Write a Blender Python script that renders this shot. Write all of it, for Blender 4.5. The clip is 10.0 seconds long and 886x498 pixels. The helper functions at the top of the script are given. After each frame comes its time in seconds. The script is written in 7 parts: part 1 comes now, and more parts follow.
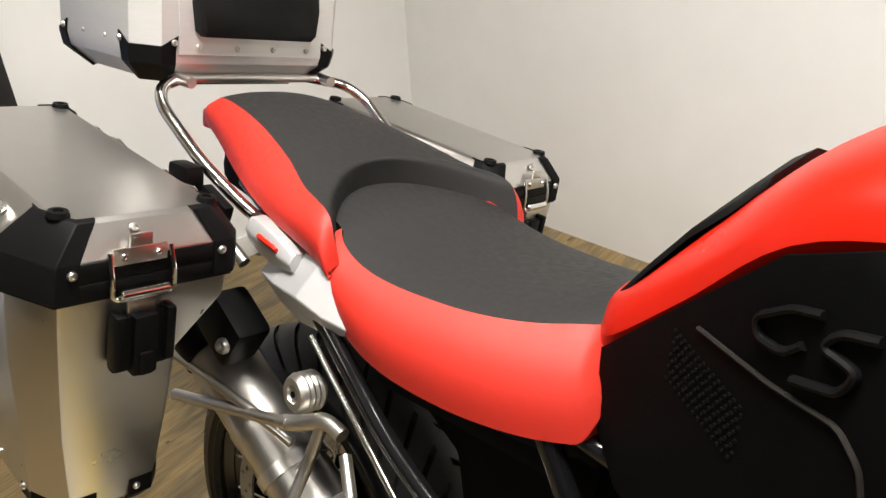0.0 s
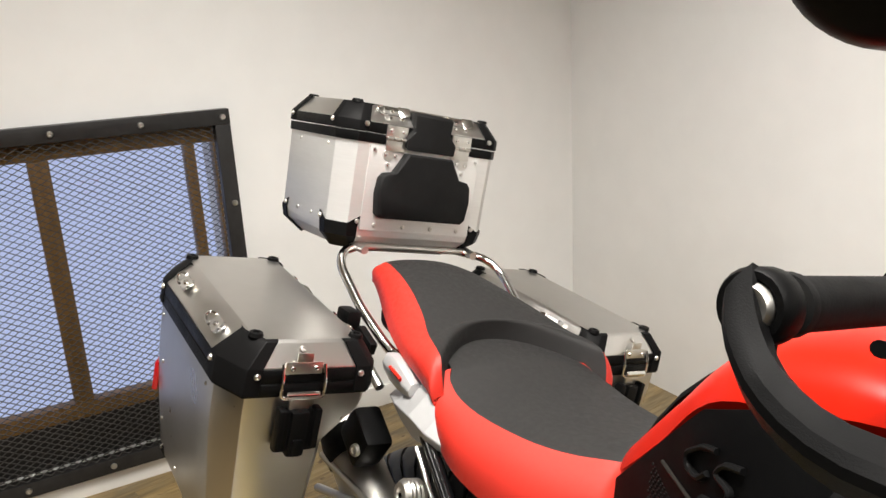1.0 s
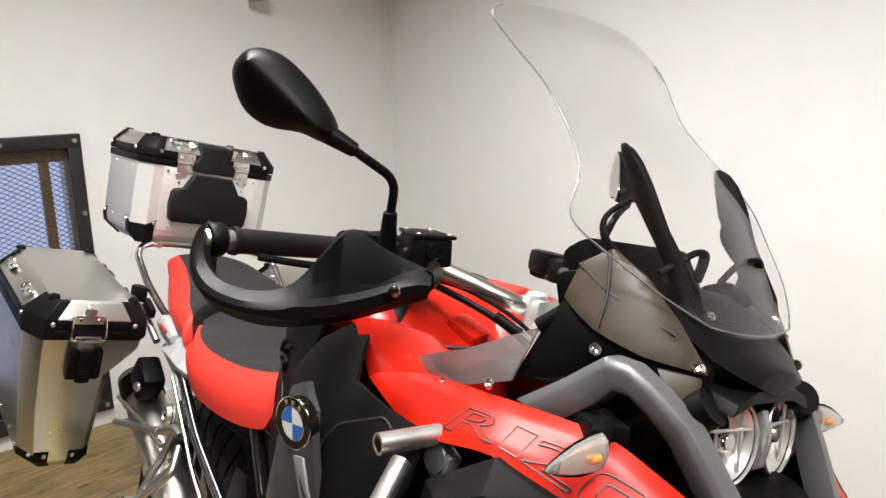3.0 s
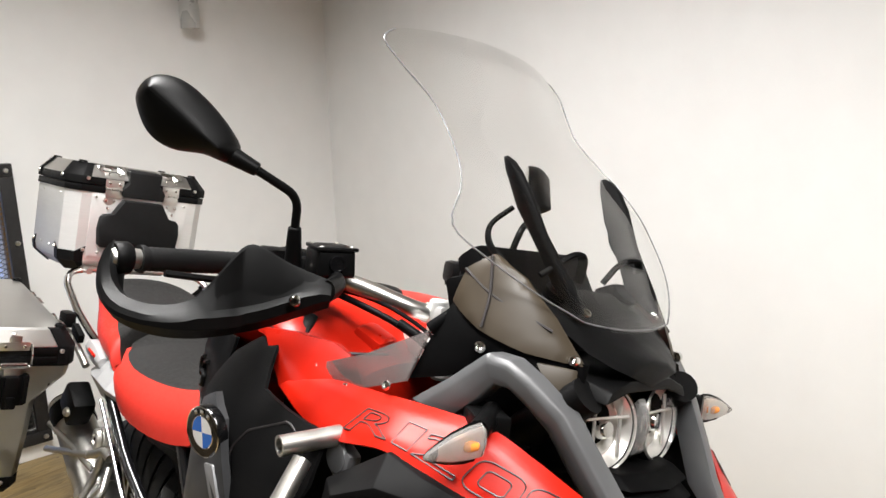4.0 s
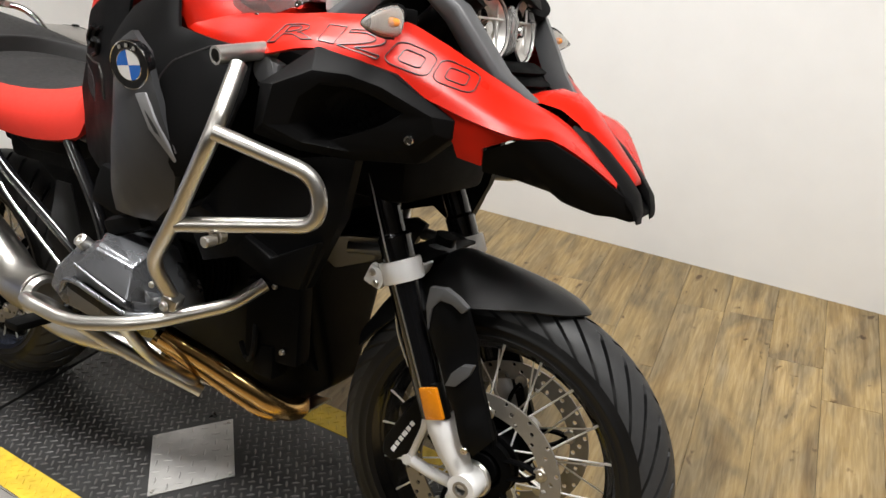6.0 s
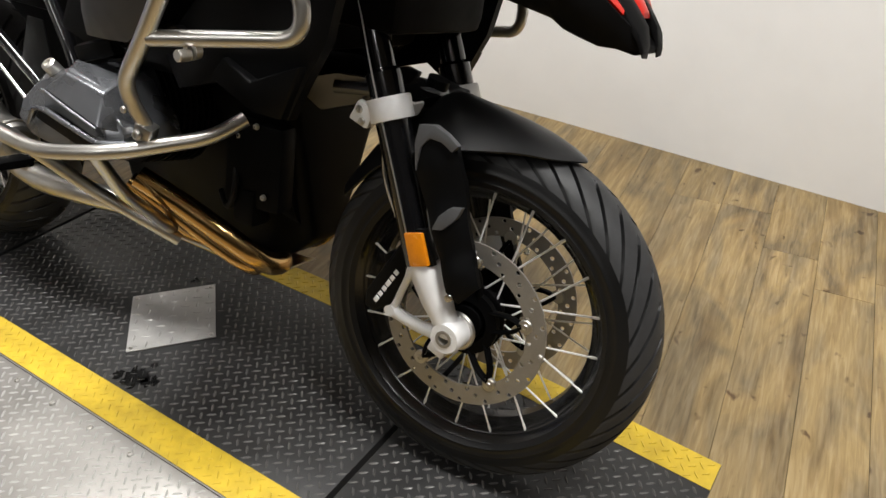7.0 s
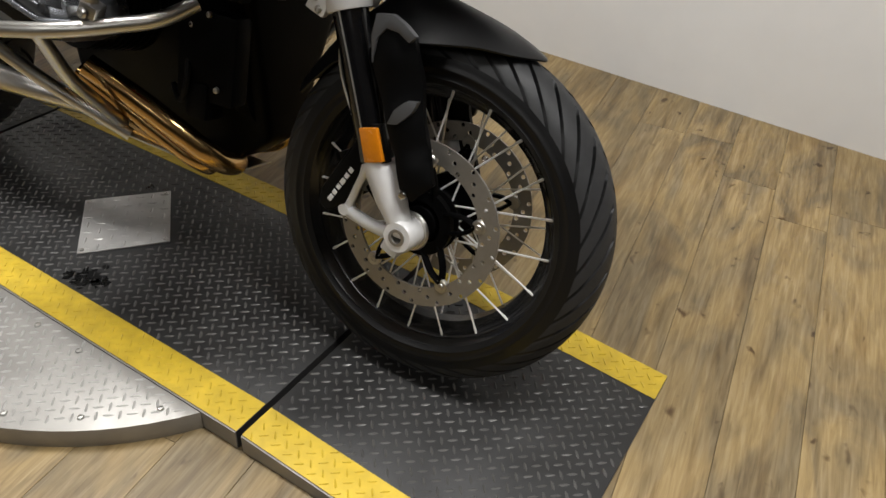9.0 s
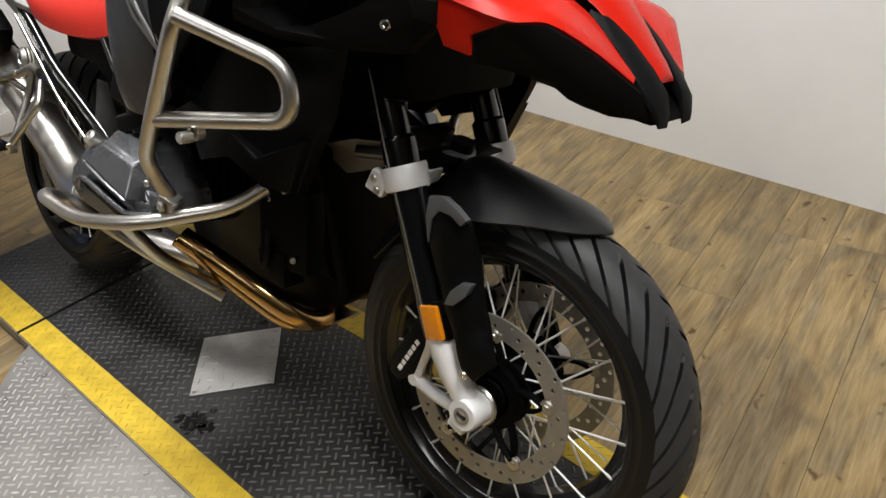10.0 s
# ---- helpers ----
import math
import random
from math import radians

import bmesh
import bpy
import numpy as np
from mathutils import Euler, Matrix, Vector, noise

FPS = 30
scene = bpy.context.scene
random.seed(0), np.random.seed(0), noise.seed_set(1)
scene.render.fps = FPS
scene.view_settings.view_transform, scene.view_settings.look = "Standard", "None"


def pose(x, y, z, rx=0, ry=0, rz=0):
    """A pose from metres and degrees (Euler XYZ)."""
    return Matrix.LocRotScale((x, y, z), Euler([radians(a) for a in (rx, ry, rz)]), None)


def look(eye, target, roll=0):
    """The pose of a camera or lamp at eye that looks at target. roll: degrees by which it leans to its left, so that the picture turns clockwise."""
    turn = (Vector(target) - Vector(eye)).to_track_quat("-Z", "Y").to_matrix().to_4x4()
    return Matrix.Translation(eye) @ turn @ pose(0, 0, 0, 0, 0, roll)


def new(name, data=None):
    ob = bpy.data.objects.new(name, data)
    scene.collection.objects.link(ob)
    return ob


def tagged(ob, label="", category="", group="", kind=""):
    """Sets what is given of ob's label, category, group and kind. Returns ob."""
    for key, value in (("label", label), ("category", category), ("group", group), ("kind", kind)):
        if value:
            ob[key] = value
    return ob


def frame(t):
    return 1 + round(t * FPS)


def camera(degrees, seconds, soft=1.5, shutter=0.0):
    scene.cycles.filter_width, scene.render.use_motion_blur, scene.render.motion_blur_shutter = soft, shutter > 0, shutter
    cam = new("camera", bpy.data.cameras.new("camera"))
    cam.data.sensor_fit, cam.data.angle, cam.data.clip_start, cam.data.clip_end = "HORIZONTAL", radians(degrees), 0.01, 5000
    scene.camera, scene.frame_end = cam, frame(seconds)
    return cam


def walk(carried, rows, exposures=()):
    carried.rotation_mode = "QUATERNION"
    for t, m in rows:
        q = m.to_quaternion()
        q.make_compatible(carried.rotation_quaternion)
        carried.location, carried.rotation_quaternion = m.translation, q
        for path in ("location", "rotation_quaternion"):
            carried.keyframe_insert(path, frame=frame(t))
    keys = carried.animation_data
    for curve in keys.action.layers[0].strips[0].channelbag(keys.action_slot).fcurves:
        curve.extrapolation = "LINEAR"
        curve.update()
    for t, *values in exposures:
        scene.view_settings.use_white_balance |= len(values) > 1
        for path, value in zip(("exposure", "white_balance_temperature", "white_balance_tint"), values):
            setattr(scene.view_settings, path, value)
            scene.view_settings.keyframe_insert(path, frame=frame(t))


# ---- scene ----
cam = camera(60.0, 10.0)
PATH = [
    (0, (-0.666, -0.568, 1.333), (-1.887, 0.689, 0.370), -3.49),
    (0.5, (-0.528, -0.558, 1.379), (-2.095, 0.410, 0.599), -3.27),
    (1, (-0.359, -0.651, 1.439), (-1.997, 0.356, 0.889), -3.16),
    (1.5, (-0.122, -0.806, 1.480), (-1.689, 0.332, 0.979), -0.86),
    (2, (0.047, -0.842, 1.491), (-1.436, 0.385, 0.947), -2.65),
    (2.5, (0.233, -0.749, 1.492), (-1.233, 0.493, 0.935), -0.34),
    (3, (0.356, -0.661, 1.511), (-1.161, 0.547, 1.021), -0.61),
    (3.2, (0.381, -0.637, 1.515), (-1.118, 0.605, 1.057), -0.95),
    (4.3, (0.493, -0.643, 1.503), (-0.911, 0.709, 1.057), -2.48),
    (4.5, (0.513, -0.692, 1.498), (-0.798, 0.740, 1.018), -2.54),
    (5, (0.529, -0.827, 1.475), (-0.614, 0.670, 0.804), -3.23),
    (5.5, (0.529, -0.915, 1.420), (-0.499, 0.596, 0.606), -1.52),
    (6, (0.523, -0.956, 1.321), (-0.443, 0.520, 0.379), -1.77),
    (6.2, (0.529, -0.962, 1.284), (-0.373, 0.539, 0.319), 1.03),
    (7.3, (0.543, -0.965, 1.151), (-0.353, 0.409, 0.006), 0.38),
    (7.5, (0.552, -0.971, 1.140), (-0.360, 0.396, -0.000), -0.12),
    (8, (0.561, -0.968, 1.110), (-0.277, 0.376, -0.112), 1.17),
    (8.5, (0.577, -0.972, 1.098), (-0.195, 0.382, -0.155), 3.78),
    (9, (0.582, -0.980, 1.107), (-0.204, 0.390, -0.119), 4.12),
    (9.5, (0.589, -0.959, 1.167), (-0.362, 0.313, -0.050), -2.60),
    (9.7, (0.598, -0.898, 1.200), (-0.436, 0.312, -0.012), -6.18),
    (10, (0.630, -0.755, 1.230), (-0.560, 0.422, 0.133), -5.83),
]
EXPOSURES = [(0.0, -0.30, 6800, 10), (1.0, -0.27, 6800, 10), (2.5, -0.30, 6600, 10), (4.5, -0.27, 6500, 10), (5.2, -0.35, 6500, 10), (6.0, -0.38, 6500, 10), (7.2, -0.57, 6500, 10), (8.3, -0.88, 6450, 10), (9.4, -0.93, 6450, 10), (10.0, -0.76, 6450, 10)]
walk(cam, [(t, look(eye, target, roll)) for t, eye, target, roll in PATH], EXPOSURES)

# ---- world and light ----
world = bpy.data.worlds.new("world")
scene.world = world
world.use_nodes = True
bg = world.node_tree.nodes["Background"]
sky = world.node_tree.nodes.new("ShaderNodeTexSky")
sky.sky_type, sky.sun_disc, sky.sun_elevation, sky.sun_rotation = "NISHITA", False, radians(35), radians(200)
world.node_tree.links.new(sky.outputs[0], bg.inputs[0])
bg.inputs[1].default_value = 0.1


def area_lamp(name, eye, target, sx, sy, watts, colour, spread=180):
    data = bpy.data.lights.new(name, "AREA")
    data.shape, data.size, data.size_y, data.energy, data.color = "RECTANGLE", sx, sy, watts, colour
    data.spread = radians(spread)
    ob = new(name, data)
    ob.matrix_world = look(eye, target)
    return ob


WARM = (1.0, 0.985, 0.965)
area_lamp("ceiling_panel_light", (-1.05, -0.15, 2.72), (-1.05, -0.15, 0), 1.2, 0.5, 106, WARM, 140)
area_lamp("ceiling_panel_light", (0.9, -0.15, 2.72), (0.9, -0.15, 0), 1.2, 0.5, 84, WARM, 140)
area_lamp("ceiling_panel_light", (-1.3, -3.0, 2.72), (-1.3, -3.0, 0), 1.2, 0.5, 34, WARM)
area_lamp("ceiling_panel_light", (0.9, -3.0, 2.72), (0.9, -3.0, 0), 1.2, 0.5, 34, WARM)


# ---- materials ----
def material(name, colour, rough=0.5, metal=0.0, grain=0.0, scale=60.0, bump=0.0, bump_scale=300.0, stretch=(1, 1, 1),
             vary=0.0, coat=0.0, spec=0.5, rough_vary=0.08, trans=0.0, emit=0.0, sheen=0.0, ior=1.5):
    """A principled material with mottling at two scales, a varied gloss and a fine relief."""
    m = bpy.data.materials.new(name)
    m.use_nodes = True
    t = m.node_tree
    b = t.nodes["Principled BSDF"]
    b.inputs["Base Color"].default_value = (*colour, 1)
    b.inputs["Roughness"].default_value = rough
    b.inputs["Metallic"].default_value = metal
    b.inputs["IOR"].default_value = ior
    b.inputs["Specular IOR Level"].default_value = spec
    b.inputs["Coat Weight"].default_value = coat
    b.inputs["Coat Roughness"].default_value = 0.06
    b.inputs["Transmission Weight"].default_value = trans
    if emit:
        b.inputs["Emission Color"].default_value = (*colour, 1)
        b.inputs["Emission Strength"].default_value = emit
    co = t.nodes.new("ShaderNodeTexCoord")
    mp = t.nodes.new("ShaderNodeMapping")
    mp.inputs["Scale"].default_value = stretch
    t.links.new(co.outputs["Object"], mp.inputs[0])

    def noise_at(s, detail):
        n = t.nodes.new("ShaderNodeTexNoise")
        n.inputs["Scale"].default_value, n.inputs["Detail"].default_value = s, detail
        t.links.new(mp.outputs[0], n.inputs["Vector"])
        return n

    if grain or vary:
        fine, coarse = noise_at(scale, 5), noise_at(scale * 0.09, 3)
        mix = t.nodes.new("ShaderNodeMath")
        mix.operation = "ADD"
        t.links.new(fine.outputs[0], mix.inputs[0])
        t.links.new(coarse.outputs[0], mix.inputs[1])
        half = t.nodes.new("ShaderNodeMath")
        half.operation = "MULTIPLY"
        half.inputs[1].default_value = 0.5
        t.links.new(mix.outputs[0], half.inputs[0])
        ramp = t.nodes.new("ShaderNodeMapRange")
        ramp.inputs["From Min"].default_value, ramp.inputs["From Max"].default_value = 0.3, 0.7
        ramp.inputs["To Min"].default_value, ramp.inputs["To Max"].default_value = 1 - grain, 1 + grain
        t.links.new(half.outputs[0], ramp.inputs[0])
        hsv = t.nodes.new("ShaderNodeHueSaturation")
        hsv.inputs["Color"].default_value = (*colour, 1)
        if vary:
            info = t.nodes.new("ShaderNodeObjectInfo")
            rv = t.nodes.new("ShaderNodeMapRange")
            rv.inputs["To Min"].default_value, rv.inputs["To Max"].default_value = 1 - vary, 1 + vary
            t.links.new(info.outputs["Random"], rv.inputs[0])
            mul = t.nodes.new("ShaderNodeMath")
            mul.operation = "MULTIPLY"
            t.links.new(ramp.outputs[0], mul.inputs[0])
            t.links.new(rv.outputs[0], mul.inputs[1])
            t.links.new(mul.outputs[0], hsv.inputs["Value"])
        else:
            t.links.new(ramp.outputs[0], hsv.inputs["Value"])
        t.links.new(hsv.outputs[0], b.inputs["Base Color"])
    if rough_vary:
        n = noise_at(scale * 0.35, 4)
        rr = t.nodes.new("ShaderNodeMapRange")
        rr.inputs["From Min"].default_value, rr.inputs["From Max"].default_value = 0.3, 0.7
        rr.inputs["To Min"].default_value, rr.inputs["To Max"].default_value = max(0.02, rough - rough_vary), min(1, rough + rough_vary)
        t.links.new(n.outputs[0], rr.inputs[0])
        t.links.new(rr.outputs[0], b.inputs["Roughness"])
    if bump:
        n = noise_at(bump_scale, 3)
        bp = t.nodes.new("ShaderNodeBump")
        bp.inputs["Strength"].default_value, bp.inputs["Distance"].default_value = bump, 0.0006
        t.links.new(n.outputs[0], bp.inputs["Height"])
        t.links.new(bp.outputs[0], b.inputs["Normal"])
    return m


def wood_material(name):
    """Worn rustic planks: honey wood under grey-brown wear patches drawn out along the boards, fine grain, small knots."""
    m = bpy.data.materials.new(name)
    m.use_nodes = True
    t = m.node_tree
    b = t.nodes["Principled BSDF"]
    co = t.nodes.new("ShaderNodeTexCoord")
    info = t.nodes.new("ShaderNodeObjectInfo")
    shift = t.nodes.new("ShaderNodeVectorMath")
    shift.operation = "MULTIPLY_ADD"
    comb = t.nodes.new("ShaderNodeCombineXYZ")
    for k in range(3):
        t.links.new(info.outputs["Random"], comb.inputs[k])
    shift.inputs[1].default_value = (37, 53, 17)
    t.links.new(comb.outputs[0], shift.inputs[0])
    t.links.new(co.outputs["Object"], shift.inputs[2])

    def tex(scale_vec, s, detail, distort=0.0):
        mp = t.nodes.new("ShaderNodeMapping")
        mp.inputs["Scale"].default_value = scale_vec
        t.links.new(shift.outputs[0], mp.inputs[0])
        n = t.nodes.new("ShaderNodeTexNoise")
        n.inputs["Scale"].default_value, n.inputs["Detail"].default_value, n.inputs["Distortion"].default_value = s, detail, distort
        t.links.new(mp.outputs[0], n.inputs["Vector"])
        return n

    def ramp(source, stops):
        r = t.nodes.new("ShaderNodeValToRGB")
        e = r.color_ramp.elements
        while len(e) < len(stops):
            e.new(0.5)
        for k, (p, c) in enumerate(stops):
            e[k].position, e[k].color = p, (*c, 1)
        t.links.new(source.outputs[0], r.inputs[0])
        return r

    def blend(kind, fac, a, c):
        x = t.nodes.new("ShaderNodeMix")
        x.data_type, x.blend_type = "RGBA", kind
        if isinstance(fac, float):
            x.inputs[0].default_value = fac
        else:
            t.links.new(fac, x.inputs[0])
        t.links.new(a, x.inputs[6])
        t.links.new(c, x.inputs[7])
        return x.outputs[2]

    fine = tex((8, 0.6, 1), 16, 6, 0.6)
    patch = tex((2.4, 0.8, 1), 3.4, 5, 1.2)
    smear = tex((5, 0.5, 1), 5, 4, 0.8)
    knots = tex((1, 0.6, 1), 27, 2, 0.4)
    honey = ramp(fine, [(0.26, (0.190, 0.128, 0.050)), (0.50, (0.268, 0.188, 0.080)), (0.74, (0.335, 0.248, 0.124))])
    grey = ramp(fine, [(0.26, (0.098, 0.070, 0.034)), (0.50, (0.158, 0.117, 0.060)), (0.74, (0.215, 0.168, 0.098))])
    where = ramp(patch, [(0.40, (0, 0, 0)), (0.62, (1, 1, 1))])
    colour = blend("MIX", where.outputs[0], honey.outputs[0], grey.outputs[0])
    dirt = ramp(smear, [(0.32, (0.62, 0.56, 0.48)), (0.50, (1, 1, 1))])
    colour = blend("MULTIPLY", 0.8, colour, dirt.outputs[0])
    spot = ramp(knots, [(0.67, (1, 1, 1)), (0.75, (0.32, 0.24, 0.17))])
    colour = blend("MULTIPLY", 1.0, colour, spot.outputs[0])
    hsv = t.nodes.new("ShaderNodeHueSaturation")
    rv = t.nodes.new("ShaderNodeMapRange")
    rv.inputs["To Min"].default_value, rv.inputs["To Max"].default_value = 0.88, 1.12
    t.links.new(info.outputs["Random"], rv.inputs[0])
    t.links.new(rv.outputs[0], hsv.inputs["Value"])
    t.links.new(colour, hsv.inputs["Color"])
    t.links.new(hsv.outputs[0], b.inputs["Base Color"])
    b.inputs["Roughness"].default_value = 0.46
    bp = t.nodes.new("ShaderNodeBump")
    bp.inputs["Strength"].default_value, bp.inputs["Distance"].default_value = 0.35, 0.0008
    t.links.new(fine.outputs[0], bp.inputs["Height"])
    t.links.new(bp.outputs[0], b.inputs["Normal"])
    return m


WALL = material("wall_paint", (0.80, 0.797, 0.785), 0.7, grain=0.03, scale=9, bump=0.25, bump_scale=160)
# for walls out of view, made dark to cut reflections and fill light
UNSEEN_WALL = material("unseen_dark_wall", (0.10, 0.092, 0.082), 0.7, grain=0.05, scale=9, bump=0.25, bump_scale=160)
SKIRT = material("skirting_paint", (0.78, 0.77, 0.74), 0.5, grain=0.03, scale=12)
# the ceiling is never in view; its grey holds down bounced light
UNSEEN_CEIL = material("unseen_ceiling_grey", (0.34, 0.33, 0.315), 0.8, grain=0.04, scale=10)
WOOD = wood_material("oak_planks")
GAP = material("floor_gap", (0.09, 0.062, 0.03), 0.8, grain=0.2)
RED = material("red_lacquer", (0.37, 0.009, 0.003), 0.32, grain=0.03, scale=20, spec=0.2)
SEAT_RED = material("red_vinyl", (0.39, 0.020, 0.012), 0.5, spec=0.28, grain=0.03, scale=300, bump=0.25, bump_scale=900)
SEAT_GREY = material("charcoal_vinyl", (0.0165, 0.0160, 0.0157), 0.58, spec=0.16, grain=0.05, scale=300, bump=0.35, bump_scale=1100)
BLACK = material("black_plastic", (0.0026, 0.0026, 0.0027), 0.42, spec=0.09, grain=0.18, scale=45, bump=0.25, bump_scale=900)
# dark cowl plastic with the brown of its reflections put into the base colour
BROWN_SHEEN = material("brown_sheen_plastic", (0.037, 0.028, 0.018), 0.44, spec=0.28, grain=0.08, scale=30)
GREY_EDGE = material("ground_screen_edge", (0.12, 0.12, 0.125), 0.3, grain=0.05)
SPINE_GREY = material("graphite_lacquer", (0.055, 0.056, 0.059), 0.40, metal=0.5, grain=0.05, scale=40)
WORN = material("rubbed_black_plastic", (0.011, 0.0095, 0.008), 0.5, spec=0.12, grain=0.3, scale=60)
RIDGE_GREY = material("satin_silver_lacquer", (0.27, 0.272, 0.278), 0.36, metal=0.5, grain=0.05, scale=40)
SATIN = material("anthracite_plastic", (0.0042, 0.0041, 0.0042), 0.52, spec=0.05, grain=0.1, scale=30, bump=0.12, bump_scale=900)
MATT = material("matt_black_plastic", (0.0015, 0.0015, 0.0016), 0.55, spec=0.04, grain=0.2, scale=40, bump=0.3, bump_scale=500)
GUARD_BLACK = material("satin_black_guard", (0.008, 0.008, 0.0082), 0.40, spec=0.32, grain=0.15, scale=45, bump=0.2, bump_scale=900)
GLOSS = material("black_enamel", (0.004, 0.004, 0.0045), 0.16, spec=0.4, grain=0.1, rough_vary=0.05, coat=0.4)
RUBBER = material("rubber", (0.005, 0.005, 0.0051), 0.62, spec=0.15, grain=0.25, scale=70, bump=0.3, bump_scale=500)
RIM = material("black_anodised_rim", (0.006, 0.006, 0.0062), 0.20, spec=0.7, grain=0.1, scale=60, rough_vary=0.06)
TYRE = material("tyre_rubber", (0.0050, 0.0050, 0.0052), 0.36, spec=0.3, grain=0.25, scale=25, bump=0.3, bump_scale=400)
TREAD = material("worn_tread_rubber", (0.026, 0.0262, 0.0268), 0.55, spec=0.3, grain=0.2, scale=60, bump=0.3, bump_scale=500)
TRIM = material("grey_metallic_trim", (0.090, 0.091, 0.094), 0.40, metal=0.3, grain=0.06, scale=40)
ALU_CASE = material("pale_brushed_aluminium", (0.62, 0.615, 0.60), 0.42, metal=0.6, grain=0.04, scale=30, stretch=(1, 1, 10), bump=0.02, bump_scale=60, rough_vary=0.05)
ALU = material("brushed_aluminium", (0.58, 0.565, 0.535), 0.30, metal=1.0, grain=0.02, scale=30, rough_vary=0.03)
ALU_LID = material("aluminium_sheet", (0.60, 0.585, 0.56), 0.30, metal=1.0, grain=0.03, scale=30, bump=0.01, bump_scale=300, rough_vary=0.02)
STEEL = material("brushed_steel", (0.60, 0.585, 0.55), 0.34, metal=1.0, grain=0.06, scale=60, rough_vary=0.06)
SPOKE = material("spoke_steel", (0.86, 0.855, 0.84), 0.30, metal=0.35, rough_vary=0.04)
MUFFLER = material("dull_stainless_steel", (0.50, 0.485, 0.45), 0.36, metal=1.0, grain=0.08, scale=40, rough_vary=0.08)
CHROME = material("chrome", (0.75, 0.745, 0.73), 0.12, metal=1.0, rough_vary=0.05)
SILVER = material("silver_casting", (0.70, 0.695, 0.685), 0.42, metal=0.1, grain=0.05, scale=50, bump=0.2, bump_scale=500)
CAST = material("grey_casting", (0.17, 0.176, 0.188), 0.29, metal=0.8, grain=0.1, scale=35, bump=0.3, bump_scale=400)
ENGINE = material("engine_black", (0.0018, 0.0018, 0.0019), 0.45, spec=0.06, grain=0.25, scale=30, bump=0.4, bump_scale=250)
BRONZE = material("heat_tinted_steel", (0.62, 0.40, 0.17), 0.20, metal=1.0, grain=0.10, scale=12, rough_vary=0.1)
DISC = material("brake_disc_steel", (0.29, 0.275, 0.25), 0.40, metal=0.7, grain=0.10, scale=80, rough_vary=0.1)
AMBER = material("amber_lens", (0.66, 0.215, 0.005), 0.2, grain=0.12, scale=120, bump=0.9, bump_scale=330, coat=0.5)
RED_LENS = material("red_lens", (0.55, 0.015, 0.02), 0.18, grain=0.1, scale=150, bump=0.6, bump_scale=350, coat=0.5)
LENS_IND = material("indicator_lens", (0.88, 0.86, 0.83), 0.08, trans=0.85, bump=0.8, bump_scale=200, rough_vary=0.05)
TAIL = material("silver_lacquer", (0.42, 0.42, 0.422), 0.36, metal=0.5, grain=0.04, scale=40)
LENS_CLEAR = material("clear_ribbed_lens", (0.62, 0.60, 0.57), 0.14, metal=0.35, grain=0.25, scale=120, bump=0.8, bump_scale=300, coat=1.0)
BULB = material("amber_bulb", (0.85, 0.30, 0.05), 0.2, rough_vary=0.05)
REFLECTOR = material("headlight_reflector", (0.74, 0.72, 0.68), 0.34, metal=0.7, grain=0.1, scale=60, rough_vary=0.05)
WHITE = material("white_print", (0.75, 0.75, 0.74), 0.5, grain=0.05)
BLUE = material("blue_enamel", (0.02, 0.14, 0.55), 0.2, rough_vary=0.05, coat=0.6)
INK = material("black_line_print", (0.015, 0.012, 0.012), 0.45, grain=0.05)
CHECK = material("black_checker_plate", (0.025, 0.0247, 0.0243), 0.42, metal=0.15, grain=0.45, scale=14, bump=0.3, bump_scale=120, rough_vary=0.14)
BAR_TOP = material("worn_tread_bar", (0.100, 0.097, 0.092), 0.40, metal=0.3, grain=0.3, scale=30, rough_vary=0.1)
CHECK_STEEL = material("steel_checker_plate", (0.28, 0.268, 0.248), 0.42, metal=0.45, grain=0.22, scale=16, bump=0.2, bump_scale=120, rough_vary=0.12)
BAR_STEEL = material("polished_tread_bar", (0.44, 0.43, 0.41), 0.38, metal=0.35, grain=0.2, scale=20, rough_vary=0.1)
YELLOW = material("yellow_floor_paint", (0.56, 0.39, 0.028), 0.45, grain=0.34, scale=26, bump=0.3, bump_scale=120)
OIL = material("oil_film", (0.006, 0.006, 0.006), 0.25, spec=0.4, grain=0.2, scale=60)
MESH = material("dark_steel_mesh", (0.085, 0.083, 0.082), 0.45, metal=0.5, grain=0.2, scale=60)
FRAME = material("black_angle_iron", (0.022, 0.021, 0.021), 0.45, metal=0.3, grain=0.3, scale=40, bump=0.3, bump_scale=150)
POST = material("stained_window_wood", (0.20, 0.105, 0.03), 0.5, grain=0.4, scale=30, stretch=(1, 8, 1), bump=0.3, bump_scale=90)

FROST_PIPE = material("milky_plastic", (0.62, 0.62, 0.60), 0.3, trans=0.3, grain=0.04, scale=30)


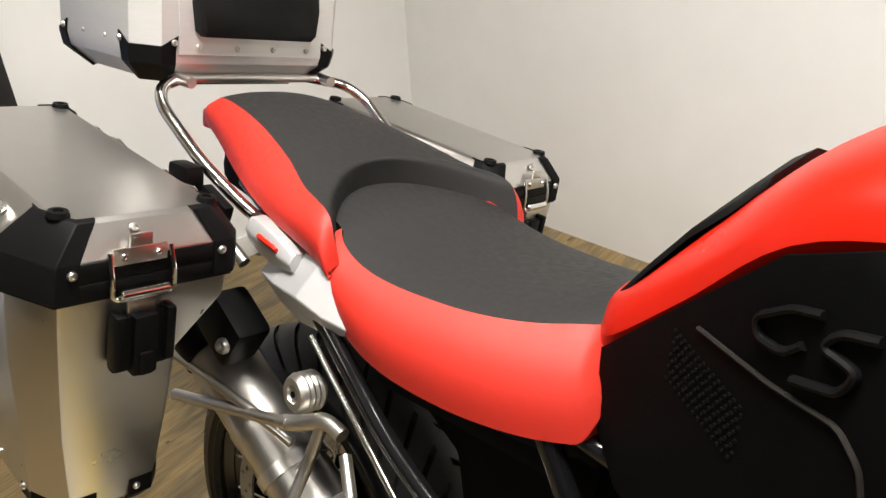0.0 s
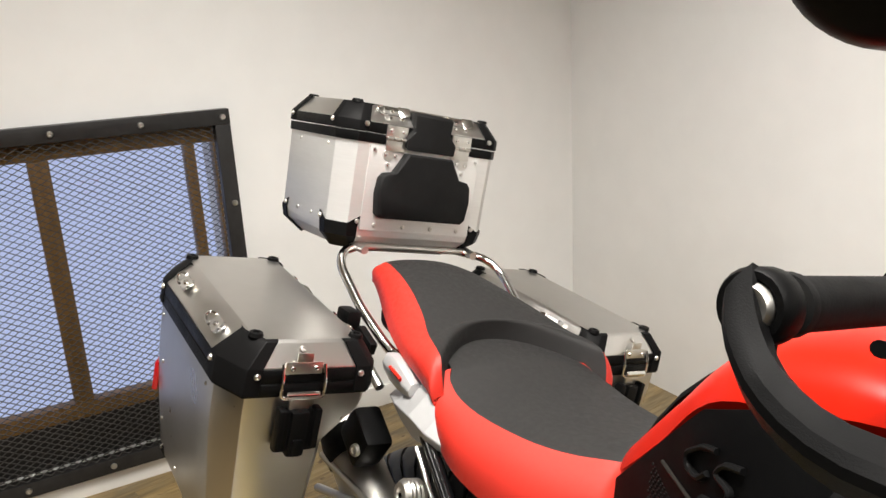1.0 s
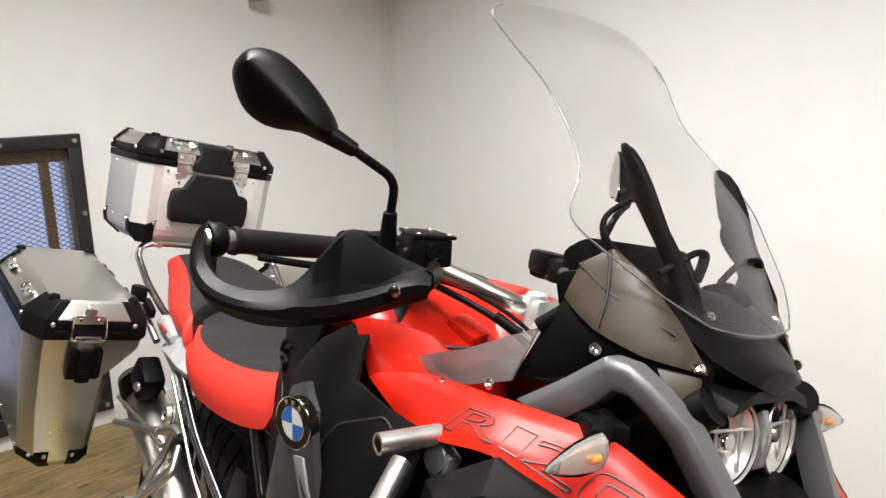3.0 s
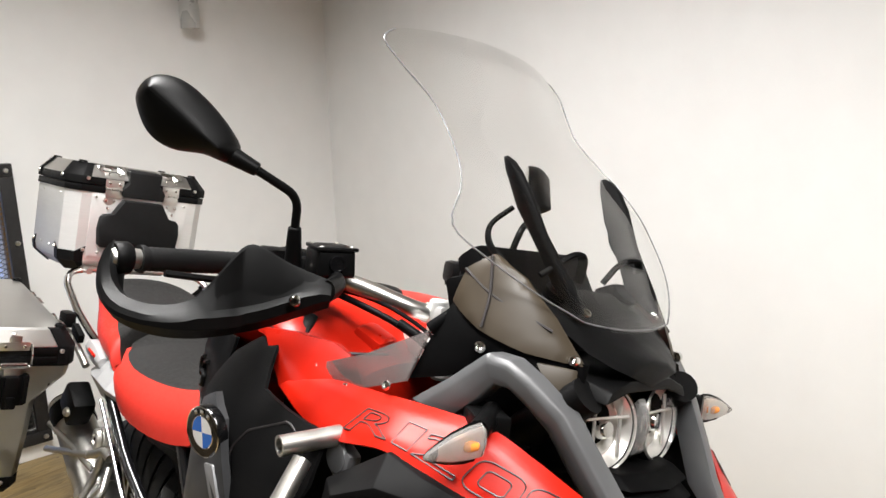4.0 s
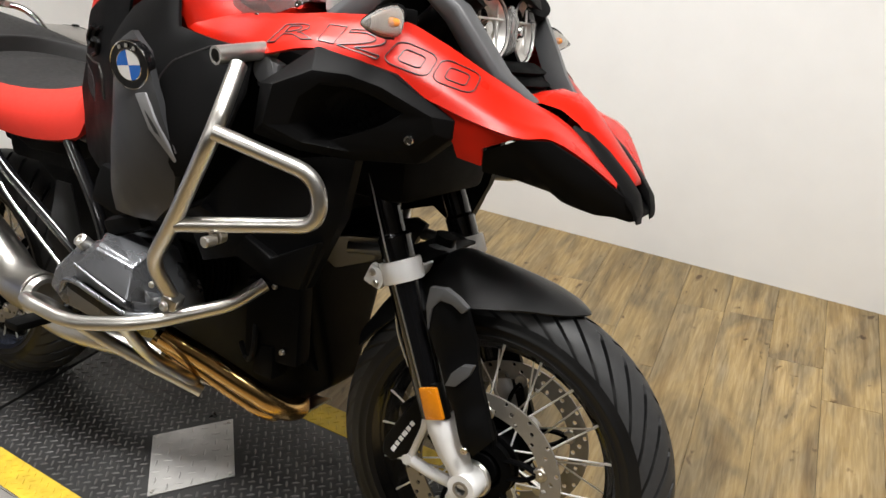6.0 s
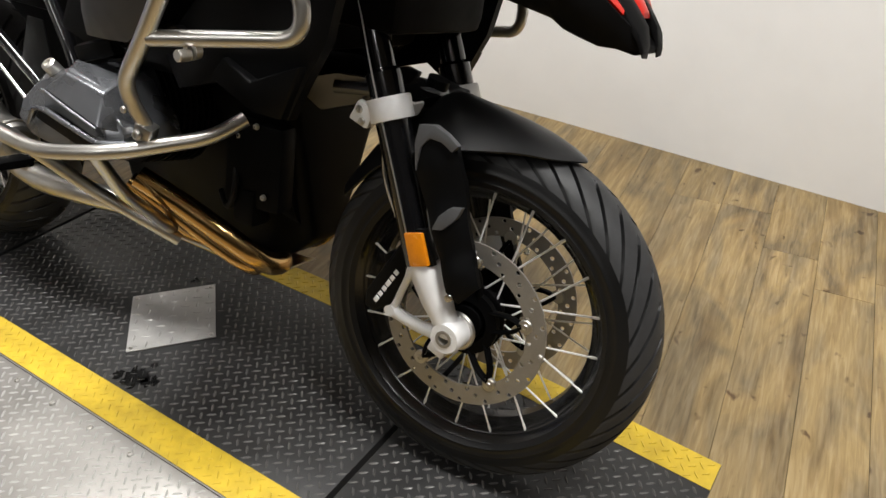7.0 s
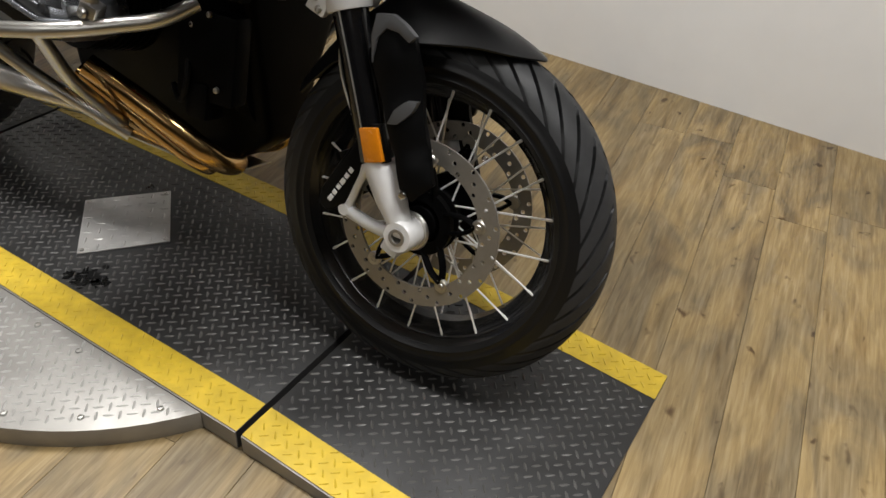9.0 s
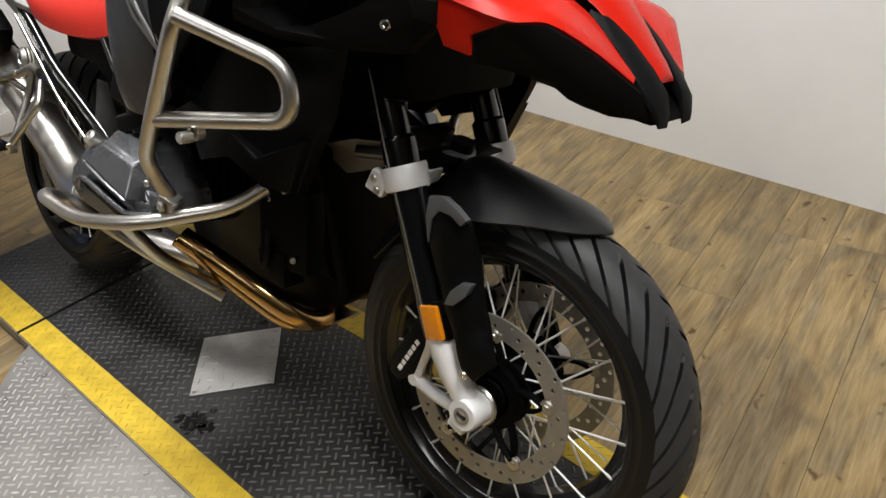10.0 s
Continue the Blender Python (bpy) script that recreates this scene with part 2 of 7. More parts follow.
def glass_material(name, tint, rough=0.02, haze=0.0):
    """Thin clear sheet: mostly see-through, with a glossy share that grows towards grazing angles."""
    m = bpy.data.materials.new(name)
    m.use_nodes = True
    t = m.node_tree
    t.nodes.clear()
    out = t.nodes.new("ShaderNodeOutputMaterial")
    mix = t.nodes.new("ShaderNodeMixShader")
    clear = t.nodes.new("ShaderNodeBsdfTransparent")
    clear.inputs[0].default_value = (*tint, 1)
    shine = t.nodes.new("ShaderNodeBsdfGlossy")
    shine.inputs["Roughness"].default_value = rough
    lw = t.nodes.new("ShaderNodeLayerWeight")
    lw.inputs[0].default_value = 0.5
    power = t.nodes.new("ShaderNodeMath")
    power.operation = "POWER"
    power.inputs[1].default_value = 4.0
    t.links.new(lw.outputs["Facing"], power.inputs[0])
    share = t.nodes.new("ShaderNodeMath")
    share.operation = "MULTIPLY_ADD"
    share.inputs[1].default_value, share.inputs[2].default_value = 0.5, 0.025
    t.links.new(power.outputs[0], share.inputs[0])
    t.links.new(share.outputs[0], mix.inputs[0])
    body = clear
    if haze:
        body = t.nodes.new("ShaderNodeMixShader")
        milk = t.nodes.new("ShaderNodeBsdfDiffuse")
        milk.inputs[0].default_value = (0.15, 0.135, 0.13, 1)
        body.inputs[0].default_value = haze
        t.links.new(clear.outputs[0], body.inputs[1])
        t.links.new(milk.outputs[0], body.inputs[2])
    t.links.new(body.outputs[0], mix.inputs[1])
    t.links.new(shine.outputs[0], mix.inputs[2])
    t.links.new(mix.outputs[0], out.inputs[0])
    return m


GLASS = glass_material("clear_screen", (0.985, 0.985, 0.98))
FROST = glass_material("smoked_deflector", (0.74, 0.70, 0.69), 0.25, 0.42)
LAMP_GLASS = glass_material("lamp_cover", (0.93, 0.93, 0.93))


def glow_material(name, colour, strength):
    m = bpy.data.materials.new(name)
    m.use_nodes = True
    t = m.node_tree
    t.nodes.clear()
    out = t.nodes.new("ShaderNodeOutputMaterial")
    em = t.nodes.new("ShaderNodeEmission")
    em.inputs[0].default_value, em.inputs[1].default_value = (*colour, 1), strength
    t.links.new(em.outputs[0], out.inputs[0])
    return m


DAYLIGHT = glow_material("daylit_distance", (0.52, 0.62, 0.95), 1.2)


from mathutils.geometry import delaunay_2d_cdt
# ---- geometry helpers ----
def finish(me, angle=38):
    for p in me.polygons:
        p.use_smooth = True
    me.set_sharp_from_angle(angle=radians(angle))


def part(name, bm, mat, parent=None, label="", angle=38, kind=""):
    """Links a bmesh as one mesh object under a thing or a part."""
    me = bpy.data.meshes.new(name)
    bmesh.ops.recalc_face_normals(bm, faces=bm.faces)
    bm.to_mesh(me)
    bm.free()
    me.materials.append(mat)
    finish(me, angle)
    ob = new(name, me)
    ob.parent = parent
    return tagged(ob, label, kind=kind)


def raw(name, verts, faces, mat, parent=None, label="", kind="", smooth=True):
    me = bpy.data.meshes.new(name)
    me.from_pydata(verts, [], faces)
    me.materials.append(mat)
    if smooth:
        finish(me)
    ob = new(name, me)
    ob.parent = parent
    return tagged(ob, label, kind=kind)


def again(name, src, parent, m=None):
    """Another object on the same mesh, under parent, at the local pose m."""
    ob = new(name, src.data)
    ob.parent = parent
    if m is not None:
        ob.matrix_basis = m
    return ob


def thing(name, label, category, m=None, group=""):
    ob = new(name)
    ob.empty_display_size = 0.1
    if m is not None:
        ob.matrix_basis = m
    return tagged(ob, label, category, group)


def join(*bms):
    base = bms[0]
    for b in bms[1:]:
        me = bpy.data.meshes.new("tmp")
        b.to_mesh(me)
        b.free()
        base.from_mesh(me)
        bpy.data.meshes.remove(me)
    return base


def moved(bm, m):
    bmesh.ops.transform(bm, matrix=m, verts=bm.verts)
    return bm


def mirrored(bm):
    bmesh.ops.transform(bm, matrix=Matrix.Diagonal((1, -1, 1, 1)), verts=bm.verts)
    bmesh.ops.reverse_faces(bm, faces=bm.faces)
    return bm


def soften(bm, width, seg=2, min_angle=25):
    if width <= 0:
        return bm
    edges = [e for e in bm.edges if len(e.link_faces) == 2 and e.calc_face_angle(0) > radians(min_angle)]
    bmesh.ops.bevel(bm, geom=edges, offset=width, segments=seg, profile=0.6, affect="EDGES", clamp_overlap=True)
    return bm


def box(c, s, bevel=0.003, rot=None, seg=2):
    bm = bmesh.new()
    bmesh.ops.create_cube(bm, size=1.0)
    bmesh.ops.scale(bm, vec=s, verts=bm.verts)
    soften(bm, min(bevel, min(s) * 0.45), seg)
    m = Matrix.Translation(c)
    if rot:
        m = m @ Euler([radians(a) for a in rot]).to_matrix().to_4x4()
    return moved(bm, m)


def loft(rings, caps=True, closed=True, bevel=0.0, seg=2):
    """A skin over rings of equally many points."""
    bm = bmesh.new()
    vs = [[bm.verts.new(p) for p in r] for r in rings]
    n = len(rings[0])
    for a, b in zip(vs, vs[1:]):
        for k in range(n if closed else n - 1):
            j = (k + 1) % n
            bm.faces.new((a[k], a[j], b[j], b[k]))
    if caps and closed:
        bm.faces.new(list(reversed(vs[0])))
        bm.faces.new(vs[-1])
    bmesh.ops.recalc_face_normals(bm, faces=bm.faces)
    return soften(bm, bevel, seg)


def prism(outline, depth, bevel=0.0, seg=2):
    """A plate from a 3D outline and the vector of its thickness."""
    d = Vector(depth)
    return loft([[Vector(p) for p in outline], [Vector(p) + d for p in outline]], bevel=bevel, seg=seg)


def lathe(profile, c=(0, 0, 0), axis=(0, 1, 0), n=32, closed=False):
    """Turns a profile of (radius, height) round an axis through c."""
    q = Vector((0, 0, 1)).rotation_difference(Vector(axis).normalized())
    rings = []
    for k in range(n):
        a = 2 * math.pi * k / n
        rings.append([Vector(c) + q @ Vector((r * math.cos(a), r * math.sin(a), h)) for r, h in profile])
    bm = bmesh.new()
    vs = [[bm.verts.new(p) for p in r] for r in rings]
    m = len(profile)
    for k in range(n):
        a, b = vs[k], vs[(k + 1) % n]
        for j in range(m if closed else m - 1):
            i = (j + 1) % m
            bm.faces.new((a[j], b[j], b[i], a[i]))
    bmesh.ops.remove_doubles(bm, verts=bm.verts, dist=1e-6)
    bmesh.ops.recalc_face_normals(bm, faces=bm.faces)
    return bm


def rod(a, b, r, n=12, bevel=0.0, r2=None):
    """A round bar with slightly broken ends."""
    a, b = Vector(a), Vector(b)
    h, r2 = (b - a).length, r if r2 is None else r2
    e = bevel or min(r, r2) * 0.2
    return lathe([(0, 0), (r - e, 0), (r, e), (r2, h - e), (r2 - e, h), (0, h)], a, b - a, n)


def rounded(points, fillet, steps=6):
    """A polyline with its corners turned into arcs."""
    pts = [Vector(p) for p in points]
    out = [pts[0]]
    for a, b, c in zip(pts, pts[1:], pts[2:]):
        u, v = (a - b), (c - b)
        f = min(fillet, u.length * 0.48, v.length * 0.48)
        p, q = b + u.normalized() * f, b + v.normalized() * f
        for k in range(steps + 1):
            s = k / steps
            out.append(p.lerp(b, s).lerp(b.lerp(q, s), s))
    out.append(pts[-1])
    return out


def tube(points, r, fillet=0.03, n=12, flat=1.0, caps=True, steps=6):
    """A pipe along a path with rounded bends. flat: its thickness against its width."""
    path = rounded(points, fillet, steps) if fillet else [Vector(p) for p in points]
    path = [p for k, p in enumerate(path) if k == 0 or (p - path[k - 1]).length > 1e-5]
    radii = r if isinstance(r, (list, tuple)) else None
    t0 = (path[1] - path[0]).normalized()
    ref = Vector((0, 0, 1)) if abs(t0.z) < 0.9 else Vector((1, 0, 0))
    side = t0.cross(ref).normalized()
    rings = []
    for k, p in enumerate(path):
        t = (path[min(k + 1, len(path) - 1)] - path[max(k - 1, 0)]).normalized()
        side = (side - t * side.dot(t)).normalized()
        up = t.cross(side)
        rr = r if radii is None else radii[0] + (radii[1] - radii[0]) * k / (len(path) - 1)
        rings.append([p + side * math.cos(2 * math.pi * j / n) * rr + up * math.sin(2 * math.pi * j / n) * rr * flat for j in range(n)])
    return loft(rings, caps)


def spline(points, per=6, closed=True):
    """Catmull-Rom through points (tuples of any length)."""
    n, out = len(points), []
    last = n if closed else n - 1
    for k in range(last):
        p = [np.array(points[(k + d) % n] if closed else points[min(max(k + d, 0), n - 1)], float) for d in (-1, 0, 1, 2)]
        for s in range(per):
            t = s / per
            out.append(0.5 * (2 * p[1] + (p[2] - p[0]) * t + (2 * p[0] - 5 * p[1] + 4 * p[2] - p[3]) * t * t + (3 * p[1] - p[0] - 3 * p[2] + p[3]) * t ** 3))
    if not closed:
        out.append(np.array(points[-1], float))
    return out


def thin_plate(ctrl):
    """A smooth surface y(x, z) through points (x, z, y)."""
    c = np.array(ctrl, float)
    p, v, n = c[:, :2], c[:, 2], len(ctrl)
    d = np.linalg.norm(p[:, None] - p[None], axis=-1)
    k = np.where(d > 0, d * d * np.log(d + 1e-12), 0) + 2e-5 * np.eye(n)
    q = np.c_[np.ones(n), p]
    w = np.linalg.solve(np.block([[k, q], [q.T, np.zeros((3, 3))]]), np.r_[v, 0, 0, 0])

    def at(x, z):
        r = np.hypot(p[:, 0] - x, p[:, 1] - z)
        return float((np.where(r > 0, r * r * np.log(r + 1e-12), 0)) @ w[:n] + w[n] + w[n + 1] * x + w[n + 2] * z)

    return at


def quad_surface(ctrl):
    """The smooth bowl y(x, z) of second order that lies nearest to points (x, z, y)."""
    c = np.array(ctrl, float)
    x0, z0 = c[:, 0].mean(), c[:, 1].mean()

    def base(x, z):
        u, v = x - x0, z - z0
        return np.array([np.ones_like(u), u, v, u * u, u * v, v * v])

    w = np.linalg.lstsq(base(c[:, 0], c[:, 1]).T, c[:, 2], rcond=None)[0]
    return lambda x, z: float(base(np.float64(x), np.float64(z)) @ w)


def panel(outline, ctrl=(), thick=0.004, cell=0.02, lift=0.0, edge=0.0025, smooth=0, surface=None):
    """A curved fairing panel on the right side: its outline in (x, z, y), filled, bent over the thin-plate surface
    through outline and ctrl (x, z, y), thickened inwards and with a rounded rim."""
    at = surface or thin_plate(list(outline) + list(ctrl))
    ring = [tuple(q[:2]) for q in (spline([o[:2] for o in outline], smooth) if smooth else outline)]
    fine = []
    for a, b in zip(ring, ring[1:] + ring[:1]):
        n = max(1, int(math.dist(a, b) / cell))
        fine += [(a[0] + (b[0] - a[0]) * k / n, a[1] + (b[1] - a[1]) * k / n) for k in range(n)]
    poly = np.array(fine)

    def inside(x, z):
        hit, m = False, len(poly)
        for k in range(m):
            (x1, z1), (x2, z2) = poly[k], poly[(k + 1) % m]
            if (z1 > z) != (z2 > z) and x < (x2 - x1) * (z - z1) / (z2 - z1) + x1:
                hit = not hit
        return hit

    lo, hi = poly.min(0), poly.max(0)
    pts = [Vector(q) for q in fine]
    m = len(pts)
    row = 0
    z = lo[1] + cell * 0.5
    while z < hi[1]:
        x = lo[0] + cell * (0.5 if row % 2 else 0.0)
        while x < hi[0]:
            if inside(x, z) and np.hypot(poly[:, 0] - x, poly[:, 1] - z).min() > cell * 0.55:
                pts.append(Vector((x, z)))
            x += cell
        z += cell * 0.87
        row += 1
    from_cdt = delaunay(pts, m)
    bm = bmesh.new()
    # the rim falls back by its rounding before it turns inwards
    near = [float(np.hypot(poly[:, 0] - q.x, poly[:, 1] - q.y).min()) for q in pts]
    front = [bm.verts.new((q.x, at(q.x, q.y) - lift + (edge if near[k] < 1e-6 else 0), q.y)) for k, q in enumerate(pts)]
    back = [bm.verts.new((v.co.x, v.co.y + thick, v.co.z)) for v in front[:m]]
    for f in from_cdt:
        if len(set(f)) == 3:
            try:
                bm.faces.new([front[k] for k in f])
            except ValueError:
                pass
    for k in range(m):
        j = (k + 1) % m
        try:
            bm.faces.new((front[k], front[j], back[j], back[k]))
        except ValueError:
            pass
    try:
        bm.faces.new(list(reversed(back)))
    except ValueError:
        pass
    return bm


def delaunay(pts, m):
    edges = [(k, (k + 1) % m) for k in range(m)]
    res = delaunay_2d_cdt(pts, edges, [], 1, 1e-6)
    back = [o[0] if o else 0 for o in res[3]]
    return [[back[i] for i in f] for f in res[2]]


def bolt_head(c, axis, r=0.006, h=0.004):
    """A domed socket screw."""
    return lathe([(0, h * 0.55), (r * 0.42, h * 0.55), (r * 0.46, h), (r * 0.8, h * 0.92), (r, h * 0.4), (r, 0)], c, axis, 12)


# ---- the room ----
TURN = pose(0, 0, 0, 0, 0, -2.26)          # the room stands slightly askew to the lift
FLOOR, CEILING = -0.045, 2.75
REAR, SIDE, FRONT, NEAR = -3.0, 1.519, 5.6, -7.0


def room_box(name, x0, x1, y0, y1, z0, z1, mat, label, category):
    ob = part(name, box(((x0 + x1) / 2, (y0 + y1) / 2, (z0 + z1) / 2), (x1 - x0, y1 - y0, z1 - z0), 0.002), mat)
    ob.matrix_basis = TURN
    return tagged(ob, label, category, kind="structure")


WIN = (-1.45, 0.014, 0.030, 1.222)          # window cage: y from, y to, z from, z to (room axes)


def rear_wall():
    """The wall behind the motorcycle, with the window's opening cut through it."""
    y0, y1, z0, z1 = WIN[0] + 0.05, WIN[1] - 0.05, WIN[2] + 0.05, WIN[3] - 0.05
    x0, x1 = REAR - 0.2, REAR
    bits = [((NEAR - 0.2, y0), (FLOOR - 0.02, CEILING)), ((y1, SIDE), (FLOOR - 0.02, CEILING)), ((y0, y1), (FLOOR - 0.02, z0)), ((y0, y1), (z1, CEILING))]
    bm = join(*[box(((x0 + x1) / 2, (a + b) / 2, (c + d) / 2), (x1 - x0, b - a, d - c), 0) for (a, b), (c, d) in bits])
    bmesh.ops.remove_doubles(bm, verts=bm.verts, dist=1e-5)
    ob = part("wall_west", bm, WALL)
    ob.matrix_basis = TURN
    return tagged(ob, "cream painted plaster wall with a barred window", "wall", kind="structure")


rear_wall()
room_box("wall_north", REAR - 0.2, FRONT + 0.2, SIDE, SIDE + 0.2, FLOOR - 0.02, CEILING, WALL, "plain cream white painted plaster wall", "wall")
# two unseen walls, set far back and dark to keep fill off the bike
room_box("wall_east", FRONT, FRONT + 0.2, NEAR - 0.2, SIDE, FLOOR - 0.02, CEILING, UNSEEN_WALL, "unseen plain wall, dark taupe to deepen shade and reflections", "wall")
room_box("wall_south", REAR, FRONT, NEAR - 0.2, NEAR, FLOOR - 0.02, CEILING, UNSEEN_WALL, "unseen plain wall, dark taupe to deepen shade and reflections", "wall")
room_box("ceiling", REAR - 0.2, FRONT + 0.2, NEAR - 0.2, SIDE + 0.2, CEILING, CEILING + 0.15, UNSEEN_CEIL, "unseen plain ceiling, grey to hold down bounced light", "ceiling")
room_box("baseboard", REAR, REAR + 0.014, NEAR, SIDE, FLOOR, 0.043, SKIRT, "white painted skirting board on the wall", "baseboard")
floor_ob = room_box("floor", REAR, FRONT, NEAR, SIDE, FLOOR - 0.12, FLOOR - 0.006, GAP, "rustic oak plank floor with knots and dark grain", "floor")


def window_cage():
    """The window: opening frame of stained wood, panes, angle-iron cage frame with bolts, and expanded mesh."""
    w = thing("window_1", "window with stained wooden bars behind a bolted black expanded steel mesh guard", "window", TURN)
    tagged(w, kind="structure")
    y0, y1, z0, z1 = WIN
    x = REAR
    bw = 0.052
    for a, b, c, d in ((y0, y1, z1 - bw, z1), (y0, y1, z0, z0 + bw)):
        part("guard_rail", box((x + 0.022, (a + b) / 2, (c + d) / 2), (0.044, b - a, d - c), 0.003), FRAME, w)
    for a in (y0, y1 - bw):
        part("guard_upright", box((x + 0.021, a + bw / 2, (z0 + z1) / 2), (0.042, bw, z1 - z0 - 2 * bw), 0.003), FRAME, w)
    for yy in np.arange(y1 - 0.025, y0, -0.262):
        for zz in (z0 + 0.026, z1 - 0.026):
            part("bolt", bolt_head((x + 0.044, float(yy), zz), (1, 0, 0), 0.0105, 0.008), STEEL, w)
    for zz in (0.32, 0.60, 0.90):
        part("bolt", bolt_head((x + 0.042, y1 - 0.02, zz), (1, 0, 0), 0.0105, 0.008), STEEL, w)
    # expanded mesh: rows of zigzag strands that meet at their bends
    verts, faces = [], []
    dy, dz, t = 0.0350, 0.0205, 0.0020
    ya, yb, za, zb = y0 + bw - 0.01, y1 - bw + 0.01, z0 + bw - 0.01, z1 - bw + 0.01
    cols, rows = int((yb - ya) / (dy / 2)), int((zb - za) / dz)
    for r in range(rows + 1):
        for s in (1, -1):
            base = len(verts)
            for c in range(cols + 1):
                yy = ya + c * dy / 2
                zz = za + r * dz + s * (dz / 2 - 0.0006) * (1 if c % 2 else 0)
                zz = min(max(zz, za), zb)
                for ox, oz in ((0.027, -t), (0.033, -t * 0.4), (0.033, t), (0.027, t * 0.4)):
                    verts.append((x + ox - 0.004 * s * (c % 2), yy, zz + oz))
            for c in range(cols):
                for k in range(4):
                    a, b = base + c * 4 + k, base + c * 4 + (k + 1) % 4
                    faces.append((a, b, b + 4, a + 4))
    raw("mesh_guard", verts, faces, MESH, w, "black expanded steel mesh", kind="stuff", smooth=False)
    # stained wooden frame and bars set back in the opening
    xb = x - 0.035
    iy0, iy1, iz0, iz1 = y0 + 0.05, y1 - 0.05, z0 + 0.05, z1 - 0.05
    part("window_frame", box((xb, (iy0 + iy1) / 2, iz1 - 0.03), (0.05, iy1 - iy0, 0.06), 0.004), POST, w)
    part("window_frame", box((xb, (iy0 + iy1) / 2, 0.262), (0.05, iy1 - iy0, 0.055), 0.004), POST, w)
    part("window_sill", box((xb - 0.01, (iy0 + iy1) / 2, (iz0 + 0.235) / 2), (0.05, iy1 - iy0, 0.235 - iz0), 0.004), FRAME, w)
    for yy, ww in ((-0.022, 0.045), (-0.122, 0.036), (-0.582, 0.062), (-1.04, 0.062), (iy0 + 0.018, 0.036)):
        part("glazing_bar", box((xb + 0.003, yy, (0.29 + iz1 - 0.06) / 2), (0.045, ww, iz1 - 0.35), 0.004), POST, w)
    part("pane", box((xb - 0.012, (iy0 + iy1) / 2, (iz0 + iz1) / 2 + 0.03), (0.005, iy1 - iy0, iz1 - iz0 - 0.1), 0.001), LAMP_GLASS, w).visible_shadow = False
    return w


window_cage()
stub = thing("wall_pipe", "short hanging translucent plastic pipe end on the wall", "pipe", TURN)
part("pipe", lathe([(0.038, 0), (0.042, 0.0), (0.0425, 0.004), (0.0425, 0.25), (0.038, 0.25)], (REAR + 0.05, 0.80, 1.75), (0, 0, 1), 28, closed=True), FROST_PIPE, stub)
part("pipe_clip", join(lathe([(0.0425, 0), (0.046, 0), (0.046, 0.02), (0.0425, 0.02)], (REAR + 0.05, 0.80, 1.93), (0, 0, 1), 28, closed=True), box((REAR + 0.006, 0.80, 1.94), (0.014, 0.03, 0.02), 0.002)), STEEL, stub)
sky_board = part("backdrop", box((REAR - 0.75, -0.5, 0.8), (0.02, 4.0, 3.0), 0), DAYLIGHT)
sky_board.matrix_basis = TURN
tagged(sky_board, "pale blue daylight outside the window", "backdrop", kind="structure")

# ---- the lift and its turntable ----
LX0, SEAM_R, SEAM_F, LX1 = -1.845, -1.385, -0.135, 0.448
LY0, LY1, STRIPE = -0.406, 0.218, 0.076


def ramp_z(x):
    """The deck is level up to the front seam, and the front flap slopes down to the floor."""
    return 0.0 if x < SEAM_F else (x - SEAM_F) / (LX1 - SEAM_F) * (FLOOR + 0.004)


def tread(name, cells, mat, parent, lift, size=0.0112, high=0.0015):
    """Raised bars of a checker plate, turned this way and that in turn."""
    verts, faces = [], []
    for x, y, z, flip in cells:
        a = radians(40 if flip else -50) + random.uniform(-0.03, 0.03)
        ux, uy = math.cos(a), math.sin(a)
        vx, vy = -uy, ux
        L, Wd = size, size * 0.25
        b = len(verts)
        h = lift + high * random.uniform(0.75, 1.05)
        for s, w, zz in ((-1, 0, 0), (-0.45, -1, 0), (0.45, -1, 0), (1, 0, 0), (0.45, 1, 0), (-0.45, 1, 0), (-0.6, 0, 1), (0.6, 0, 1)):
            verts.append((x + ux * L * s + vx * Wd * w, y + uy * L * s + vy * Wd * w, z + (h if zz else lift * 0.2)))
        faces += [(b, b + 1, b + 6), (b + 1, b + 2, b + 7, b + 6), (b + 2, b + 3, b + 7), (b + 3, b + 4, b + 7), (b + 4, b + 5, b + 6, b + 7), (b + 5, b, b + 6)]
    return raw(name, verts, faces, mat, parent, kind="stuff")


def deck_cells(x0, x1, y0, y1, step=0.0205, keep=lambda x, y: True):
    """Places of the bars: a square lattice laid along the bars, which point at one another's middles."""
    out, a = [], radians(40)
    n = int((x1 - x0 + y1 - y0) / step) + 2
    for i in range(-n, n + 1):
        for j in range(-n, n + 1):
            u, v = i * step, j * step
            x, y = x0 + u * math.cos(a) - v * math.sin(a), y0 + u * math.sin(a) + v * math.cos(a)
            if x0 + 0.008 < x < x1 - 0.008 and y0 + 0.006 < y < y1 - 0.006 and min(abs(x - SEAM_R), abs(x - SEAM_F)) > 0.013 and keep(x, y):
                out.append((x, y, ramp_z(x), (i + j) % 2 == 0))
    return out


STAINS = ((-0.695, -0.290, 0.034), (-0.660, -0.280, 0.022), (-0.730, -0.303, 0.016), (-0.860, 0.030, 0.012), (-0.690, -0.240, 0.009))


